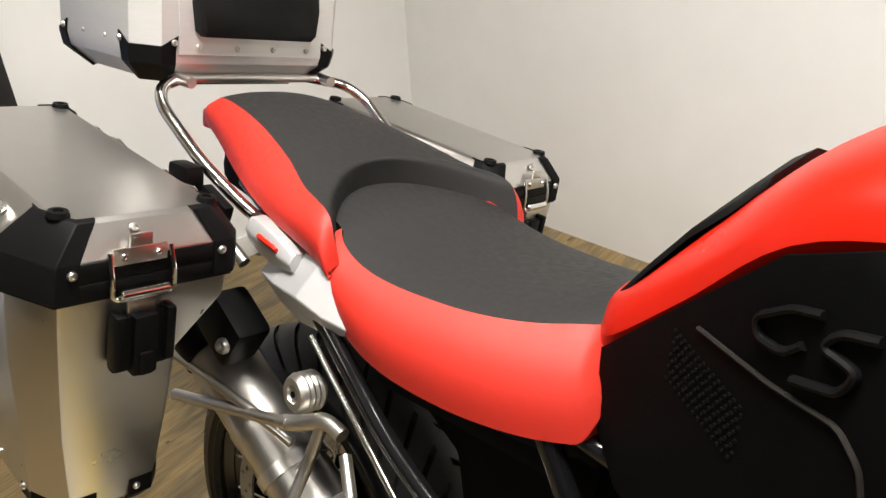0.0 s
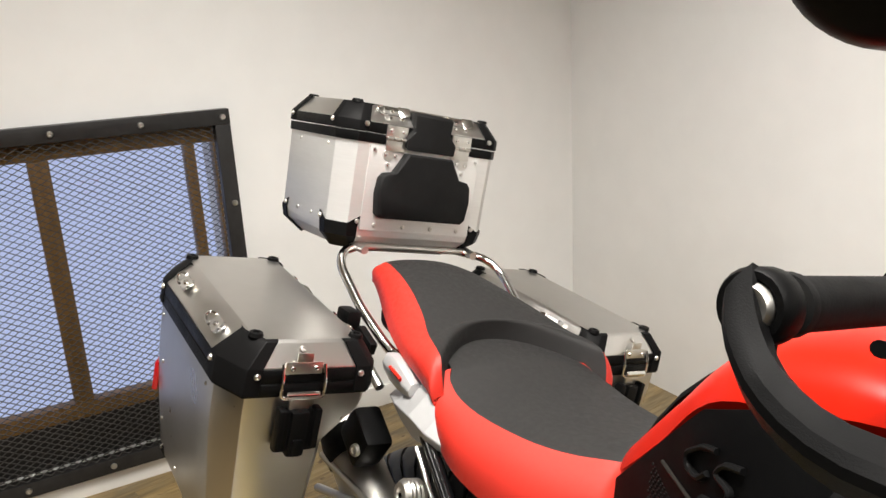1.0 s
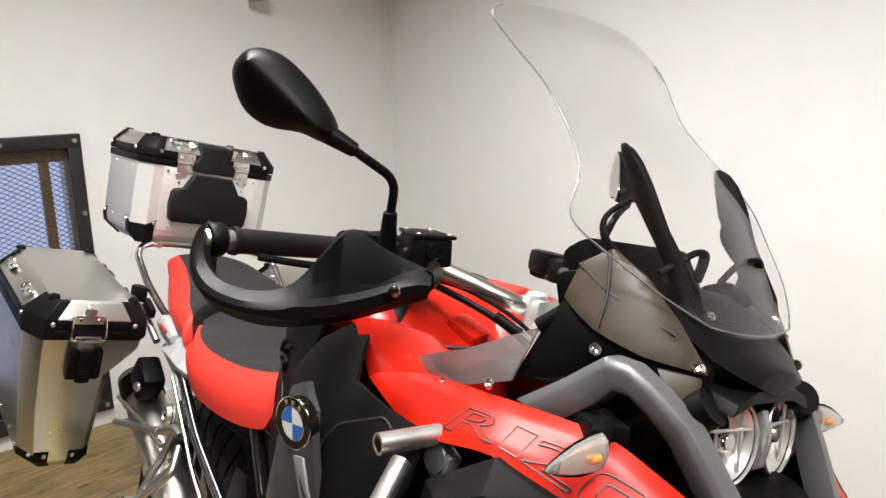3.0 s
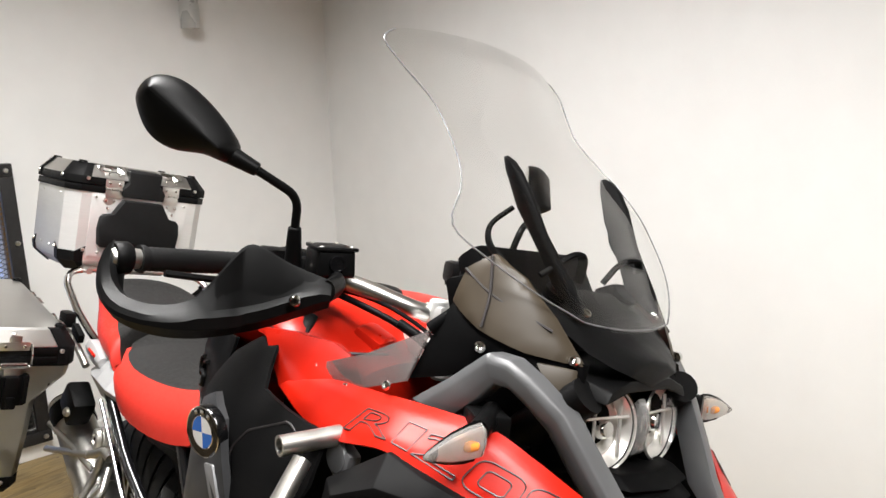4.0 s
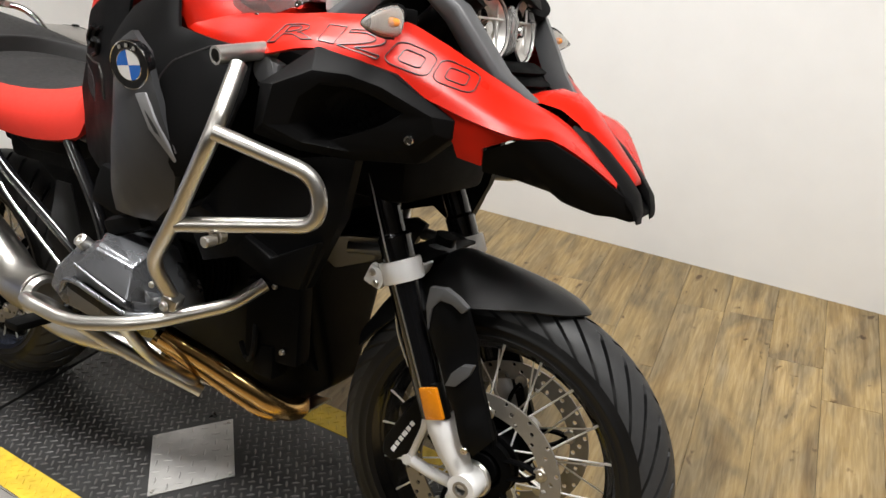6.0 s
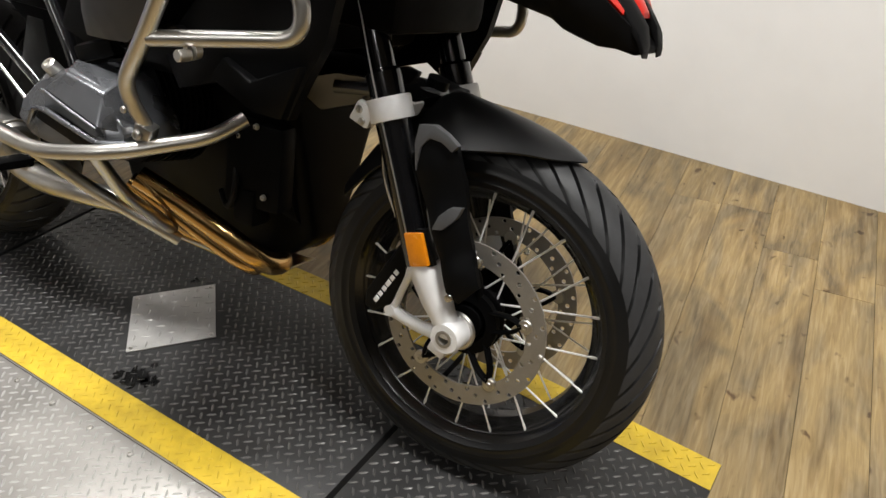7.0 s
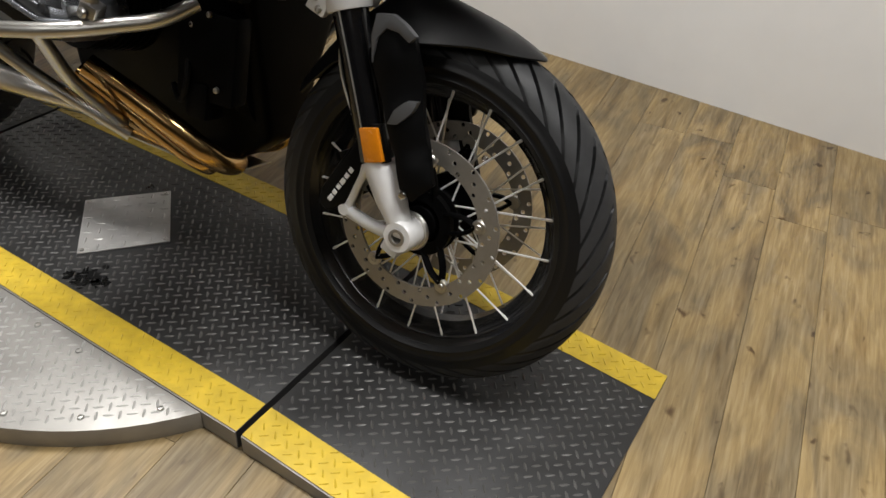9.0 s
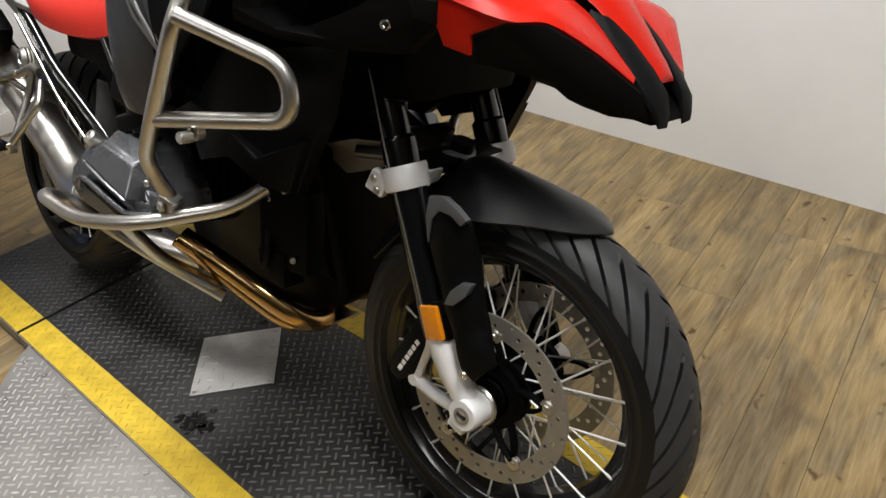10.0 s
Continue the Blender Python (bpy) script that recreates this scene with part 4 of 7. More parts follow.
def mudguard():
    """A shell over the front tyre: high and narrow between the legs, long and pointed ahead."""
    rows = []
    #       angle from straight up (ahead positive), radius, half width, drop of the rim
    for deg, r, w, d in ((-62, 0.352, 0.060, 0.030), (-45, 0.358, 0.066, 0.045), (-30, 0.372, 0.078, 0.070), (-18, 0.390, 0.088, 0.085), (-10, 0.374, 0.098, 0.070), (0, 0.356, 0.096, 0.046), (8, 0.347, 0.084, 0.028), (15, 0.341, 0.062, 0.016), (19, 0.339, 0.040, 0.009), (21.8, 0.338, 0.018, 0.003), (23.2, 0.337, 0.004, 0.001)):
        a = radians(deg)
        ring = []
        for k in range(17):
            v = -1 + k / 8
            rr = r - d * abs(v) ** 1.7
            ring.append((0.004 + rr * math.sin(a), v * w, 0.316 + rr * math.cos(a)))
        rows.append(ring)
    bm = loft([spl for spl in zip(*[spline([r[k] for r in rows], 4, closed=False) for k in range(17)])], caps=False, closed=False)
    ext = bmesh.ops.solidify(bm, geom=bm.faces[:], thickness=0.004)
    return bm


mg = part("front_mudguard", mudguard(), GUARD_BLACK, bike, "black plastic front mudguard")
mg.matrix_basis = Matrix.Translation((0.004, -0.005, 0)) @ Matrix.Rotation(radians(3.2), 4, "Z") @ Matrix.Translation((-0.004, 0.005, 0))
part("suspension_arm", join(
    tube([(-0.30, -0.10, 0.665), (-0.20, -0.06, 0.672), (-0.14, 0, 0.675), (-0.20, 0.06, 0.672), (-0.30, 0.10, 0.665)], 0.017, 0.04, 12, 0.7),
    prism([(-0.40, -0.11, 0.655), (-0.29, -0.118, 0.690), (-0.24, -0.085, 0.690), (-0.26, -0.07, 0.640), (-0.33, -0.10, 0.615)], (0, 0.02, 0), 0.006),
    prism([(-0.40, 0.11, 0.655), (-0.29, 0.118, 0.690), (-0.24, 0.085, 0.690), (-0.26, 0.07, 0.640), (-0.33, 0.10, 0.615)], (0, -0.02, 0), 0.006)), TRIM, bike, "silver forked suspension arm")
part("fork_bridge", join(box((-0.165, 0, 0.672), (0.05, 0.20, 0.022), 0.006, (0, 15, 0)), lathe([(0, 0), (0.02, 0), (0.02, 0.03), (0, 0.03)], (-0.162, 0, 0.672), (0.26, 0, 1), 20)), BLACK, bike)

# -- engine --
part("engine_block", join(
    loft([[(-0.86, -0.07, 0.30), (-0.86, 0.07, 0.30), (-0.86, 0.15, 0.60), (-0.86, -0.15, 0.60)], [(-0.70, -0.06, 0.25), (-0.70, 0.06, 0.25), (-0.70, 0.19, 0.66), (-0.70, -0.19, 0.66)],
          [(-0.45, -0.05, 0.27), (-0.45, 0.05, 0.27), (-0.45, 0.18, 0.68), (-0.45, -0.18, 0.68)], [(-0.36, -0.05, 0.34), (-0.36, 0.05, 0.34), (-0.36, 0.15, 0.66), (-0.36, -0.15, 0.66)]], bevel=0.02, seg=3),
    lathe([(0, -0.035), (0.09, -0.035), (0.10, -0.02), (0.10, 0.02), (0, 0.02)], (-0.40, 0, 0.45), (1, 0, 0), 32),
    box((-0.42, -0.145, 0.50), (0.12, 0.05, 0.16), 0.01, (0, 0, 8)), box((-0.43, -0.15, 0.42), (0.05, 0.05, 0.07), 0.008))
     , ENGINE, bike, "black engine casing")
for px, pz in ((-0.41, 0.575), (-0.45, 0.55), (-0.385, 0.45)):
    part("engine_bolt", bolt_head((px, -0.169, pz), (0, -1, 0), 0.006, 0.006), STEEL, bike)
part("engine_hose", tube([(-0.46, -0.165, 0.50), (-0.44, -0.185, 0.45), (-0.47, -0.17, 0.40), (-0.52, -0.14, 0.42)], 0.006, 0.03, 8), RUBBER, bike)


def cylinder_barrel():
    core = [(0.07, 0.0)]
    for k in range(9):
        h = 0.055 + 0.0135 * k
        core += [(0.070, h), (0.098, h + 0.001), (0.098, h + 0.005), (0.070, h + 0.006)]
    return lathe([(0, 0)] + core + [(0.07, 0.205), (0, 0.205)], (-0.61, -0.10, 0.555), (-0.07, -1, 0.1), 28)


both("cylinder_barrel", cylinder_barrel, ENGINE, bike)


def valve_cover():
    """A cast cover over the cylinder head: a rounded flange with a faceted block proud of it."""
    out = [(-0.792, 0.530), (-0.774, 0.570), (-0.712, 0.622), (-0.640, 0.648), (-0.560, 0.632), (-0.508, 0.572), (-0.498, 0.540), (-0.535, 0.508), (-0.650, 0.492), (-0.750, 0.500)]
    c = (-0.640, 0.565)
    flange = loft([[(c[0] + (x - c[0]) * k, y, c[1] + (z - c[1]) * k) for x, z in out] for y, k in ((-0.255, 1.0), (-0.338, 1.0), (-0.366, 0.95), (-0.384, 0.80))], bevel=0.003, seg=2)
    block = loft([[(-0.712, -0.340, 0.584), (-0.672, -0.330, 0.650), (-0.548, -0.328, 0.646), (-0.500, -0.342, 0.556)],
                  [(-0.664, -0.400, 0.606), (-0.634, -0.380, 0.638), (-0.542, -0.378, 0.621), (-0.532, -0.400, 0.571)]], bevel=0.005, seg=3)
    crest = tube([(-0.668, -0.3995, 0.604), (-0.600, -0.4025, 0.587), (-0.533, -0.400, 0.569)], 0.0028, 0.01, 8)
    return join(flange, block, crest)


covers = both("valve_cover", valve_cover, CAST, bike, "grey cast aluminium valve cover", 18)
both("cover_inset", lambda: prism([(-0.738, -0.378, 0.528), (-0.700, -0.388, 0.562), (-0.660, -0.393, 0.568), (-0.545, -0.391, 0.540), (-0.560, -0.384, 0.516), (-0.67, -0.382, 0.504)], (0, 0.016, 0), 0.004), BLACK, bike, "black inset in the valve cover")
both("cover_rib", lambda: tube([(-0.742, -0.378, 0.526), (-0.708, -0.392, 0.564), (-0.668, -0.400, 0.573), (-0.600, -0.401, 0.560), (-0.532, -0.398, 0.545), (-0.488, -0.376, 0.552)], 0.0052, 0.02, 10), CAST, bike, "cast rib along the cover")
both("cover_bolt", lambda: join(lathe([(0, 0.012), (0.006, 0.012), (0.0065, 0.016), (0.012, 0.014), (0.013, 0), (0.013, -0.02)], (-0.676, -0.372, 0.634), (0, -0.7, 0.7), 18)), STEEL, bike)
both("ignition_cap", lambda: join(box((-0.635, -0.315, 0.672), (0.085, 0.03, 0.03), 0.008, (10, -18, 8)), tube([(-0.60, -0.30, 0.685), (-0.56, -0.26, 0.70), (-0.55, -0.2, 0.72)], 0.006, 0.02, 8)), BLACK, bike)
both("throttle_body", lambda: join(rod((-0.73, -0.22, 0.66), (-0.86, -0.17, 0.72), 0.032, 20), box((-0.75, -0.235, 0.70), (0.07, 0.05, 0.07), 0.01, (0, 25, 0)), tube([(-0.70, -0.26, 0.72), (-0.78, -0.24, 0.77), (-0.86, -0.2, 0.76)], 0.009, 0.03, 10)), ENGINE, bike)
both("intake_ring", lambda: lathe([(0.028, 0), (0.037, 0), (0.037, 0.02), (0.028, 0.02)], (-0.785, -0.20, 0.683), (-0.9, 0.35, 0.4), 24, closed=True), STEEL, bike)

part("under_seat_tray", prism([(-1.42, -0.075, 0.80), (-1.42, -0.075, 0.69), (-1.30, -0.075, 0.66), (-1.20, -0.075, 0.60), (-1.15, -0.075, 0.44), (-0.80, -0.075, 0.42), (-0.80, -0.075, 0.80)], (0, 0.15, 0), 0.012, 2), MATT, bike, "black tray and inner mudguard under the seat")

# exhaust
part("exhaust_header", join(
    tube([(-0.62, -0.250, 0.440), (-0.55, -0.205, 0.395), (-0.475, -0.165, 0.345), (-0.437, -0.135, 0.310), (-0.425, -0.105, 0.288), (-0.425, -0.070, 0.276), (-0.445, -0.035, 0.268), (-0.50, -0.02, 0.264), (-0.75, -0.04, 0.262)], 0.0225, 0.03, 16),
    tube([(-0.66, -0.235, 0.420), (-0.60, -0.20, 0.375), (-0.53, -0.160, 0.322), (-0.475, -0.130, 0.284), (-0.455, -0.105, 0.268), (-0.47, -0.085, 0.262), (-0.54, -0.07, 0.262), (-0.80, -0.08, 0.28)], 0.0165, 0.03, 16),
    tube([(-0.60, 0.27, 0.50), (-0.52, 0.235, 0.42), (-0.47, 0.16, 0.33), (-0.445, 0.105, 0.285), (-0.52, 0.06, 0.262), (-0.75, 0.02, 0.262)], 0.0205, 0.05, 16)), BRONZE, bike, "heat-tinted golden exhaust header pipes")
part("skid_plate", join(prism([(-0.42, -0.04, 0.262), (-0.42, 0.04, 0.262), (-0.50, 0.05, 0.236), (-0.85, 0.05, 0.230), (-0.85, -0.05, 0.230), (-0.50, -0.05, 0.236)], (0, 0, -0.004), 0.001)), ALU, bike, "aluminium engine skid plate")
part("collector_pipe", join(tube([(-0.80, -0.09, 0.29), (-0.95, -0.15, 0.30), (-1.10, -0.155, 0.29), (-1.26, -0.158, 0.352)], 0.027, 0.08, 18)), STEEL, bike, "steel exhaust link pipe")
part("muffler_front", join(tube([(-1.112, -0.180, 0.372), (-1.22, -0.170, 0.368), (-1.30, -0.162, 0.420)], 0.052, 0.05, 26), lathe([(0.030, -0.020), (0.040, -0.018), (0.051, 0.0), (0.054, 0.002), (0.054, 0.010), (0.050, 0.014)], (-1.112, -0.180, 0.372), (-0.98, 0.09, -0.15), 30)), MUFFLER, bike, "dull steel front section of the muffler")
part("shield_screw", bolt_head((-1.17, -0.205, 0.405), (0, -0.6, 0.8), 0.008, 0.005), STEEL, bike)
MUF = [Vector((-1.25, -0.158, 0.390)), Vector((-1.655, -0.178, 0.655))]
ax = (MUF[1] - MUF[0]).normalized()
h = (MUF[1] - MUF[0]).length
part("muffler", moved(lathe([(0.028, -0.03), (0.034, 0), (0.048, 0.06), (0.051, 0.10), (0.051, h * 0.55), (0.0525, h * 0.56), (0.0525, h * 0.60), (0.051, h * 0.61), (0.050, h * 0.9), (0.052, h), (0.034, h + 0.004), (0.032, h - 0.02), (0, h - 0.02)], MUF[0], ax, 36), Matrix.Identity(4)), MUFFLER, bike, "brushed steel muffler")
part("muffler_cap", join(lathe([(0.045, h * 0.86), (0.0545, h * 0.86), (0.0545, h * 0.93), (0.050, h * 1.01), (0.040, h * 1.015)], MUF[0], ax, 32), box((-1.522, -0.205, 0.698), (0.085, 0.058, 0.078), 0.012, (0, 34, 0))), BLACK, bike, "black muffler end cap")
part("muffler_bolt", bolt_head((-1.500, -0.235, 0.684), (0.2, -1, 0.1), 0.012, 0.008), STEEL, bike)
part("muffler_strap", lathe([(0.0505, h * 0.40), (0.0545, h * 0.40), (0.0545, h * 0.44), (0.0505, h * 0.44)], MUF[0], ax, 32, closed=True), STEEL, bike)

# crash bars
BAR = 0.0128


def crash_bar():
    return join(
        tube([(-0.328, -0.360, 0.982), (-0.303, -0.428, 0.893), (-0.405, -0.412, 0.735), (-0.486, -0.385, 0.648), (-0.476, -0.350, 0.580)], BAR, 0.045, 14, steps=8),
        tube([(-0.306, -0.426, 0.892), (-0.182, -0.345, 0.842), (-0.176, -0.340, 0.770), (-0.398, -0.408, 0.735)], BAR * 0.94, 0.045, 14, steps=8),
        lathe([(BAR * 0.8, 0), (BAR * 1.08, 0), (BAR * 1.08, 0.105), (BAR * 0.8, 0.105), (BAR * 0.76, 0.06), (BAR * 0.8, 0.004)], (-0.357, -0.378, 0.992), (0.16, 0.98, 0.13), 20, closed=True),
    )


def crash_bar_low():
    return join(
        tube([(-0.375, -0.235, 0.604), (-0.400, -0.285, 0.572), (-0.500, -0.395, 0.538), (-0.640, -0.432, 0.510), (-0.765, -0.440, 0.525), (-0.800, -0.385, 0.500), (-0.70, -0.29, 0.40), (-0.575, -0.190, 0.312)], BAR, 0.05, 14, steps=8),
        tube([(-0.535, -0.402, 0.528), (-0.560, -0.330, 0.440), (-0.590, -0.195, 0.330)], BAR * 0.92, 0.04, 14),
        box((-0.474, -0.352, 0.573), (0.03, 0.03, 0.03), 0.005, (10, 20, 20)))


both("crash_bar", crash_bar, STEEL, bike, "brushed steel tube crash bar")
both("lower_crash_bar", crash_bar_low, STEEL, bike, "brushed steel lower crash bar")
both("bar_bolt", lambda: join(rod((-0.335, -0.392, 0.722), (-0.335, -0.414, 0.722), 0.009, 12), lathe([(0.006, 0), (0.014, 0), (0.014, 0.012), (0.006, 0.012)], (-0.336, -0.39, 0.728), (0, 1, 0.1), 16, closed=True)), STEEL, bike)
both("bracket_bolt", lambda: bolt_head((-0.474, -0.368, 0.570), (0, -1, 0), 0.009, 0.006), STEEL, bike)
both("bracket_screw", lambda: bolt_head((-0.484, -0.385, 0.61), (0, -1, 0), 0.006, 0.004), STEEL, bike)
both("bar_mount", lambda: join(box((-0.330, -0.288, 0.968), (0.045, 0.02, 0.050), 0.006, (0, 15, -12)), lathe([(0, 0), (0.020, 0), (0.022, 0.004), (0.018, 0.010), (0, 0.010)], (-0.336, -0.302, 0.976), (0, 1, 0), 20)), TRIM, bike)


# -- seats --
def seat_top(stations, n=18, crown=1.0, hollow=0.0):
    rows = []
    x0, x1 = stations[-1][0] - 0.22, stations[-1][0]
    for x, zc, ye, ze in [tuple(q) for q in spline([s[:4] for s in stations], 5, closed=False)]:
        ring = []
        pull = hollow * min(max((x - x0) / (x1 - x0), 0), 1) ** 2
        for k in range(n + 1):
            v = -1 + 2 * k / n
            f = (1 - abs(v) ** (2.4 * crown))
            ring.append((x - pull * (1 - v * v), v * ye, ze + (zc - ze) * f))
        rows.append(ring)
    bm = loft(rows, caps=False, closed=False)
    bmesh.ops.solidify(bm, geom=bm.faces[:], thickness=0.02)
    return bm


def seat_side(stations, bulge=0.018):
    """The coloured flank between the top's edge and the lower hem."""
    rows = []
    for x, zc, ye, ze, xb, yb, zb in [tuple(q) for q in spline(stations, 5, closed=False)]:
        ring = []
        for k in range(9):
            v = k / 8
            b = math.sin(math.pi * v) * bulge
            ring.append((x + (xb - x) * v, -(ye + (yb - ye) * v + b), ze + (zb - ze) * v + b * 0.25))
        ring.append((xb, -(yb - 0.022), zb - 0.006))
        rows.append(ring)
    bm = loft(rows, caps=False, closed=False)
    bmesh.ops.solidify(bm, geom=bm.faces[:], thickness=0.006)
    return bm


RIDER = [(-1.372, 0.892, 0.150, 0.878, -1.358, 0.186, 0.846), (-1.345, 0.884, 0.168, 0.866, -1.330, 0.196, 0.800), (-1.300, 0.872, 0.176, 0.852, -1.290, 0.204, 0.768), (-1.240, 0.862, 0.172, 0.844, -1.225, 0.208, 0.750),
         (-1.150, 0.862, 0.158, 0.844, -1.135, 0.200, 0.742), (-1.080, 0.872, 0.140, 0.852, -1.055, 0.188, 0.746), (-1.030, 0.888, 0.122, 0.864, -0.998, 0.176, 0.757), (-1.012, 0.896, 0.114, 0.868, -0.975, 0.171, 0.770), (-1.000, 0.902, 0.108, 0.872, -0.962, 0.160, 0.814)]
PILLION = [(-1.790, 0.962, 0.060, 0.958, -1.798, 0.076, 0.944), (-1.755, 0.988, 0.080, 0.980, -1.765, 0.098, 0.940), (-1.690, 0.994, 0.096, 0.982, -1.700, 0.118, 0.924), (-1.600, 0.982, 0.114, 0.968, -1.620, 0.146, 0.902), (-1.500, 0.958, 0.142, 0.944, -1.530, 0.178, 0.886),
           (-1.430, 0.940, 0.168, 0.922, -1.455, 0.196, 0.872), (-1.385, 0.937, 0.183, 0.916, -1.392, 0.204, 0.860), (-1.354, 0.928, 0.189, 0.905, -1.352, 0.206, 0.848), (-1.339, 0.900, 0.191, 0.878, -1.336, 0.207, 0.838), (-1.330, 0.868, 0.188, 0.848, -1.330, 0.200, 0.826)]
part("rider_seat", seat_top([(-1.510, 0.900, 0.090, 0.890), (-1.440, 0.898, 0.126, 0.886)] + RIDER), SEAT_GREY, bike, "charcoal vinyl rider seat top")
both("seat_flank", lambda: seat_side(RIDER), SEAT_RED, bike, "red vinyl seat side")
part("pillion_seat", seat_top(PILLION, hollow=0.135), SEAT_GREY, bike, "charcoal vinyl pillion seat top")
both("pillion_flank", lambda: seat_side(PILLION, 0.012), SEAT_RED, bike, "red vinyl pillion side")


part("seat_base", join(loft([[(x, -y, z), (x, y, z), (x, y * 0.8, z2), (x, -y * 0.8, z2)] for x, y, z, z2 in ((-1.80, 0.055, 0.945, 0.90), (-1.60, 0.12, 0.90, 0.84), (-1.36, 0.175, 0.84, 0.76), (-1.20, 0.18, 0.755, 0.70), (-0.98, 0.14, 0.78, 0.70))], bevel=0.005)), MATT, bike)

# -- tank --
TANK = [(-1.015, 0.905, 0.095, 0.878), (-0.985, 0.930, 0.148, 0.874), (-0.900, 1.030, 0.196, 0.952), (-0.815, 1.112, 0.246, 1.036), (-0.720, 1.150, 0.264, 1.066), (-0.620, 1.150, 0.274, 1.086), (-0.540, 1.128, 0.262, 1.066), (-0.470, 1.098, 0.238, 1.040), (-0.440, 1.075, 0.20, 1.03)]


def tank_shell():
    rows = []
    for x, zc, ye, ze in [tuple(q) for q in spline(TANK, 5, closed=False)]:
        ring = [(x, -ye * 0.7, ze - 0.09), (x, -ye * 0.93, ze - 0.02)]
        for k in range(19):
            a = math.pi * k / 18
            c, s = math.cos(a), math.sin(a)
            ring.append((x, -ye * math.copysign(abs(c) ** 0.72, c), ze + (zc - ze) * s ** 0.85))
        ring += [(x, ye * 0.93, ze - 0.02), (x, ye * 0.7, ze - 0.09)]
        rows.append(ring)
    return loft(rows, bevel=0)


part("fuel_tank", tank_shell(), RED, bike, "red lacquered fuel tank")
part("tank_pad", loft([[(x, -y, z - 0.006), (x, -y * 0.97, z + 0.004), (x, 0, z + 0.006 + 0.5 * (y - 0.09)), (x, y * 0.97, z + 0.004), (x, y, z - 0.006)] for x, y, z in ((-1.008, 0.088, 0.898), (-0.97, 0.118, 0.945), (-0.93, 0.135, 0.995), (-0.895, 0.142, 1.030), (-0.875, 0.12, 1.056))], bevel=0.002), SATIN, bike, "charcoal rubber tank pad")
part("filler_plate", join(lathe([(0, 0.012), (0.040, 0.012), (0.046, 0.008), (0.048, 0.0)], (-0.66, 0, 1.150), (0.05, 0, 1), 32), prism([(-0.79, -0.07, 1.128), (-0.79, 0.07, 1.128), (-0.56, 0.05, 1.140), (-0.56, -0.05, 1.140)], (0, 0, 0.008), 0.003)), SATIN, bike)
both("tank_vent", lambda: panel([(-0.655, 1.122, -0.222), (-0.625, 1.134, -0.205), (-0.555, 1.122, -0.20), (-0.535, 1.100, -0.225), (-0.560, 1.096, -0.240), (-0.640, 1.108, -0.244)], [], 0.006, 0.012, lift=0.012), BLACK, bike, "black vent grille in the tank")
both("tank_seam", lambda: tube([(-0.60, -0.268, 1.100), (-0.53, -0.255, 1.082), (-0.47, -0.21, 1.082), (-0.445, -0.14, 1.085)], 0.0022, 0.03, 6), INK, bike)
both("tank_clasp", lambda: box((-0.492, -0.135, 1.090), (0.06, 0.05, 0.05), 0.012, (10, 20, 15)), RED, bike)
both("tank_screw", lambda: bolt_head((-0.478, -0.243, 1.063), (0, -1, 0.4), 0.008, 0.004), STEEL, bike)

# knee panels beside the tank
KNEE = [(-0.982, 0.866, -0.160), (-0.902, 0.946, -0.203), (-0.815, 1.030, -0.254), (-0.740, 1.060, -0.274), (-0.660, 1.064, -0.286), (-0.640, 0.985, -0.318), (-0.628, 0.880, -0.335), (-0.640, 0.770, -0.322), (-0.700, 0.715, -0.285), (-0.800, 0.715, -0.240), (-0.930, 0.745, -0.185), (-0.975, 0.790, -0.160)]
KNEE_AT = thin_plate(KNEE + [(-0.80, 0.90, -0.256), (-0.72, 0.95, -0.295), (-0.90, 0.85, -0.20), (-0.76, 0.80, -0.270)])
both("knee_panel", lambda: panel(KNEE, [], 0.006, 0.022, surface=KNEE_AT), MATT, bike, "textured black knee panel with embossed lettering")


def on_knee(pts, r, lift=0.002):
    return tube([(x, KNEE_AT(x, z) - lift, z) for x, z in pts], r, 0.008, 8, 0.7)


both("knee_groove", lambda: join(on_knee([(-0.872, 0.945), (-0.80, 0.938), (-0.748, 0.938), (-0.728, 0.92), (-0.715, 0.88)], 0.0032, 0.0005)), WORN, bike, "rubbed ridge line")
both("grip_dots", lambda: join(*[lathe([(0, 0.0012), (0.0016, 0.0009), (0.0022, 0)], (x, KNEE_AT(x, z) - 0.0002, z), (-0.3, -1, 0.2), 6) for x, z in [(-0.895 + 0.0058 * (i + 0.5 * (j % 2)), 0.930 - 0.0056 * j - 0.0018 * i) for i in range(14) for j in range(9)]]), BLACK, bike, "fine raised grip dots")
# the embossed mark, drawn as plain bars
both("embossed_mark", lambda: join(
    on_knee([(-0.776, 1.004), (-0.796, 1.000), (-0.822, 0.982), (-0.818, 0.968), (-0.796, 0.966), (-0.784, 0.978)], 0.0052),
    on_knee([(-0.738, 1.003), (-0.762, 0.998), (-0.772, 0.984), (-0.745, 0.978), (-0.752, 0.960), (-0.785, 0.952)], 0.0056)), BLACK, bike, "embossed plain bars")

# shoulder cover and the spine with the round badge
SHOULDER = [(-0.668, 0.985, -0.306), (-0.645, 1.046, -0.288), (-0.600, 1.082, -0.282), (-0.546, 1.078, -0.278), (-0.500, 1.024, -0.286), (-0.430, 1.012, -0.312), (-0.350, 1.002, -0.318), (-0.338, 0.940, -0.345), (-0.352, 0.880, -0.362), (-0.420, 0.800, -0.360), (-0.480, 0.790, -0.366), (-0.52, 0.86, -0.380), (-0.560, 0.900, -0.382), (-0.61, 0.92, -0.36)]
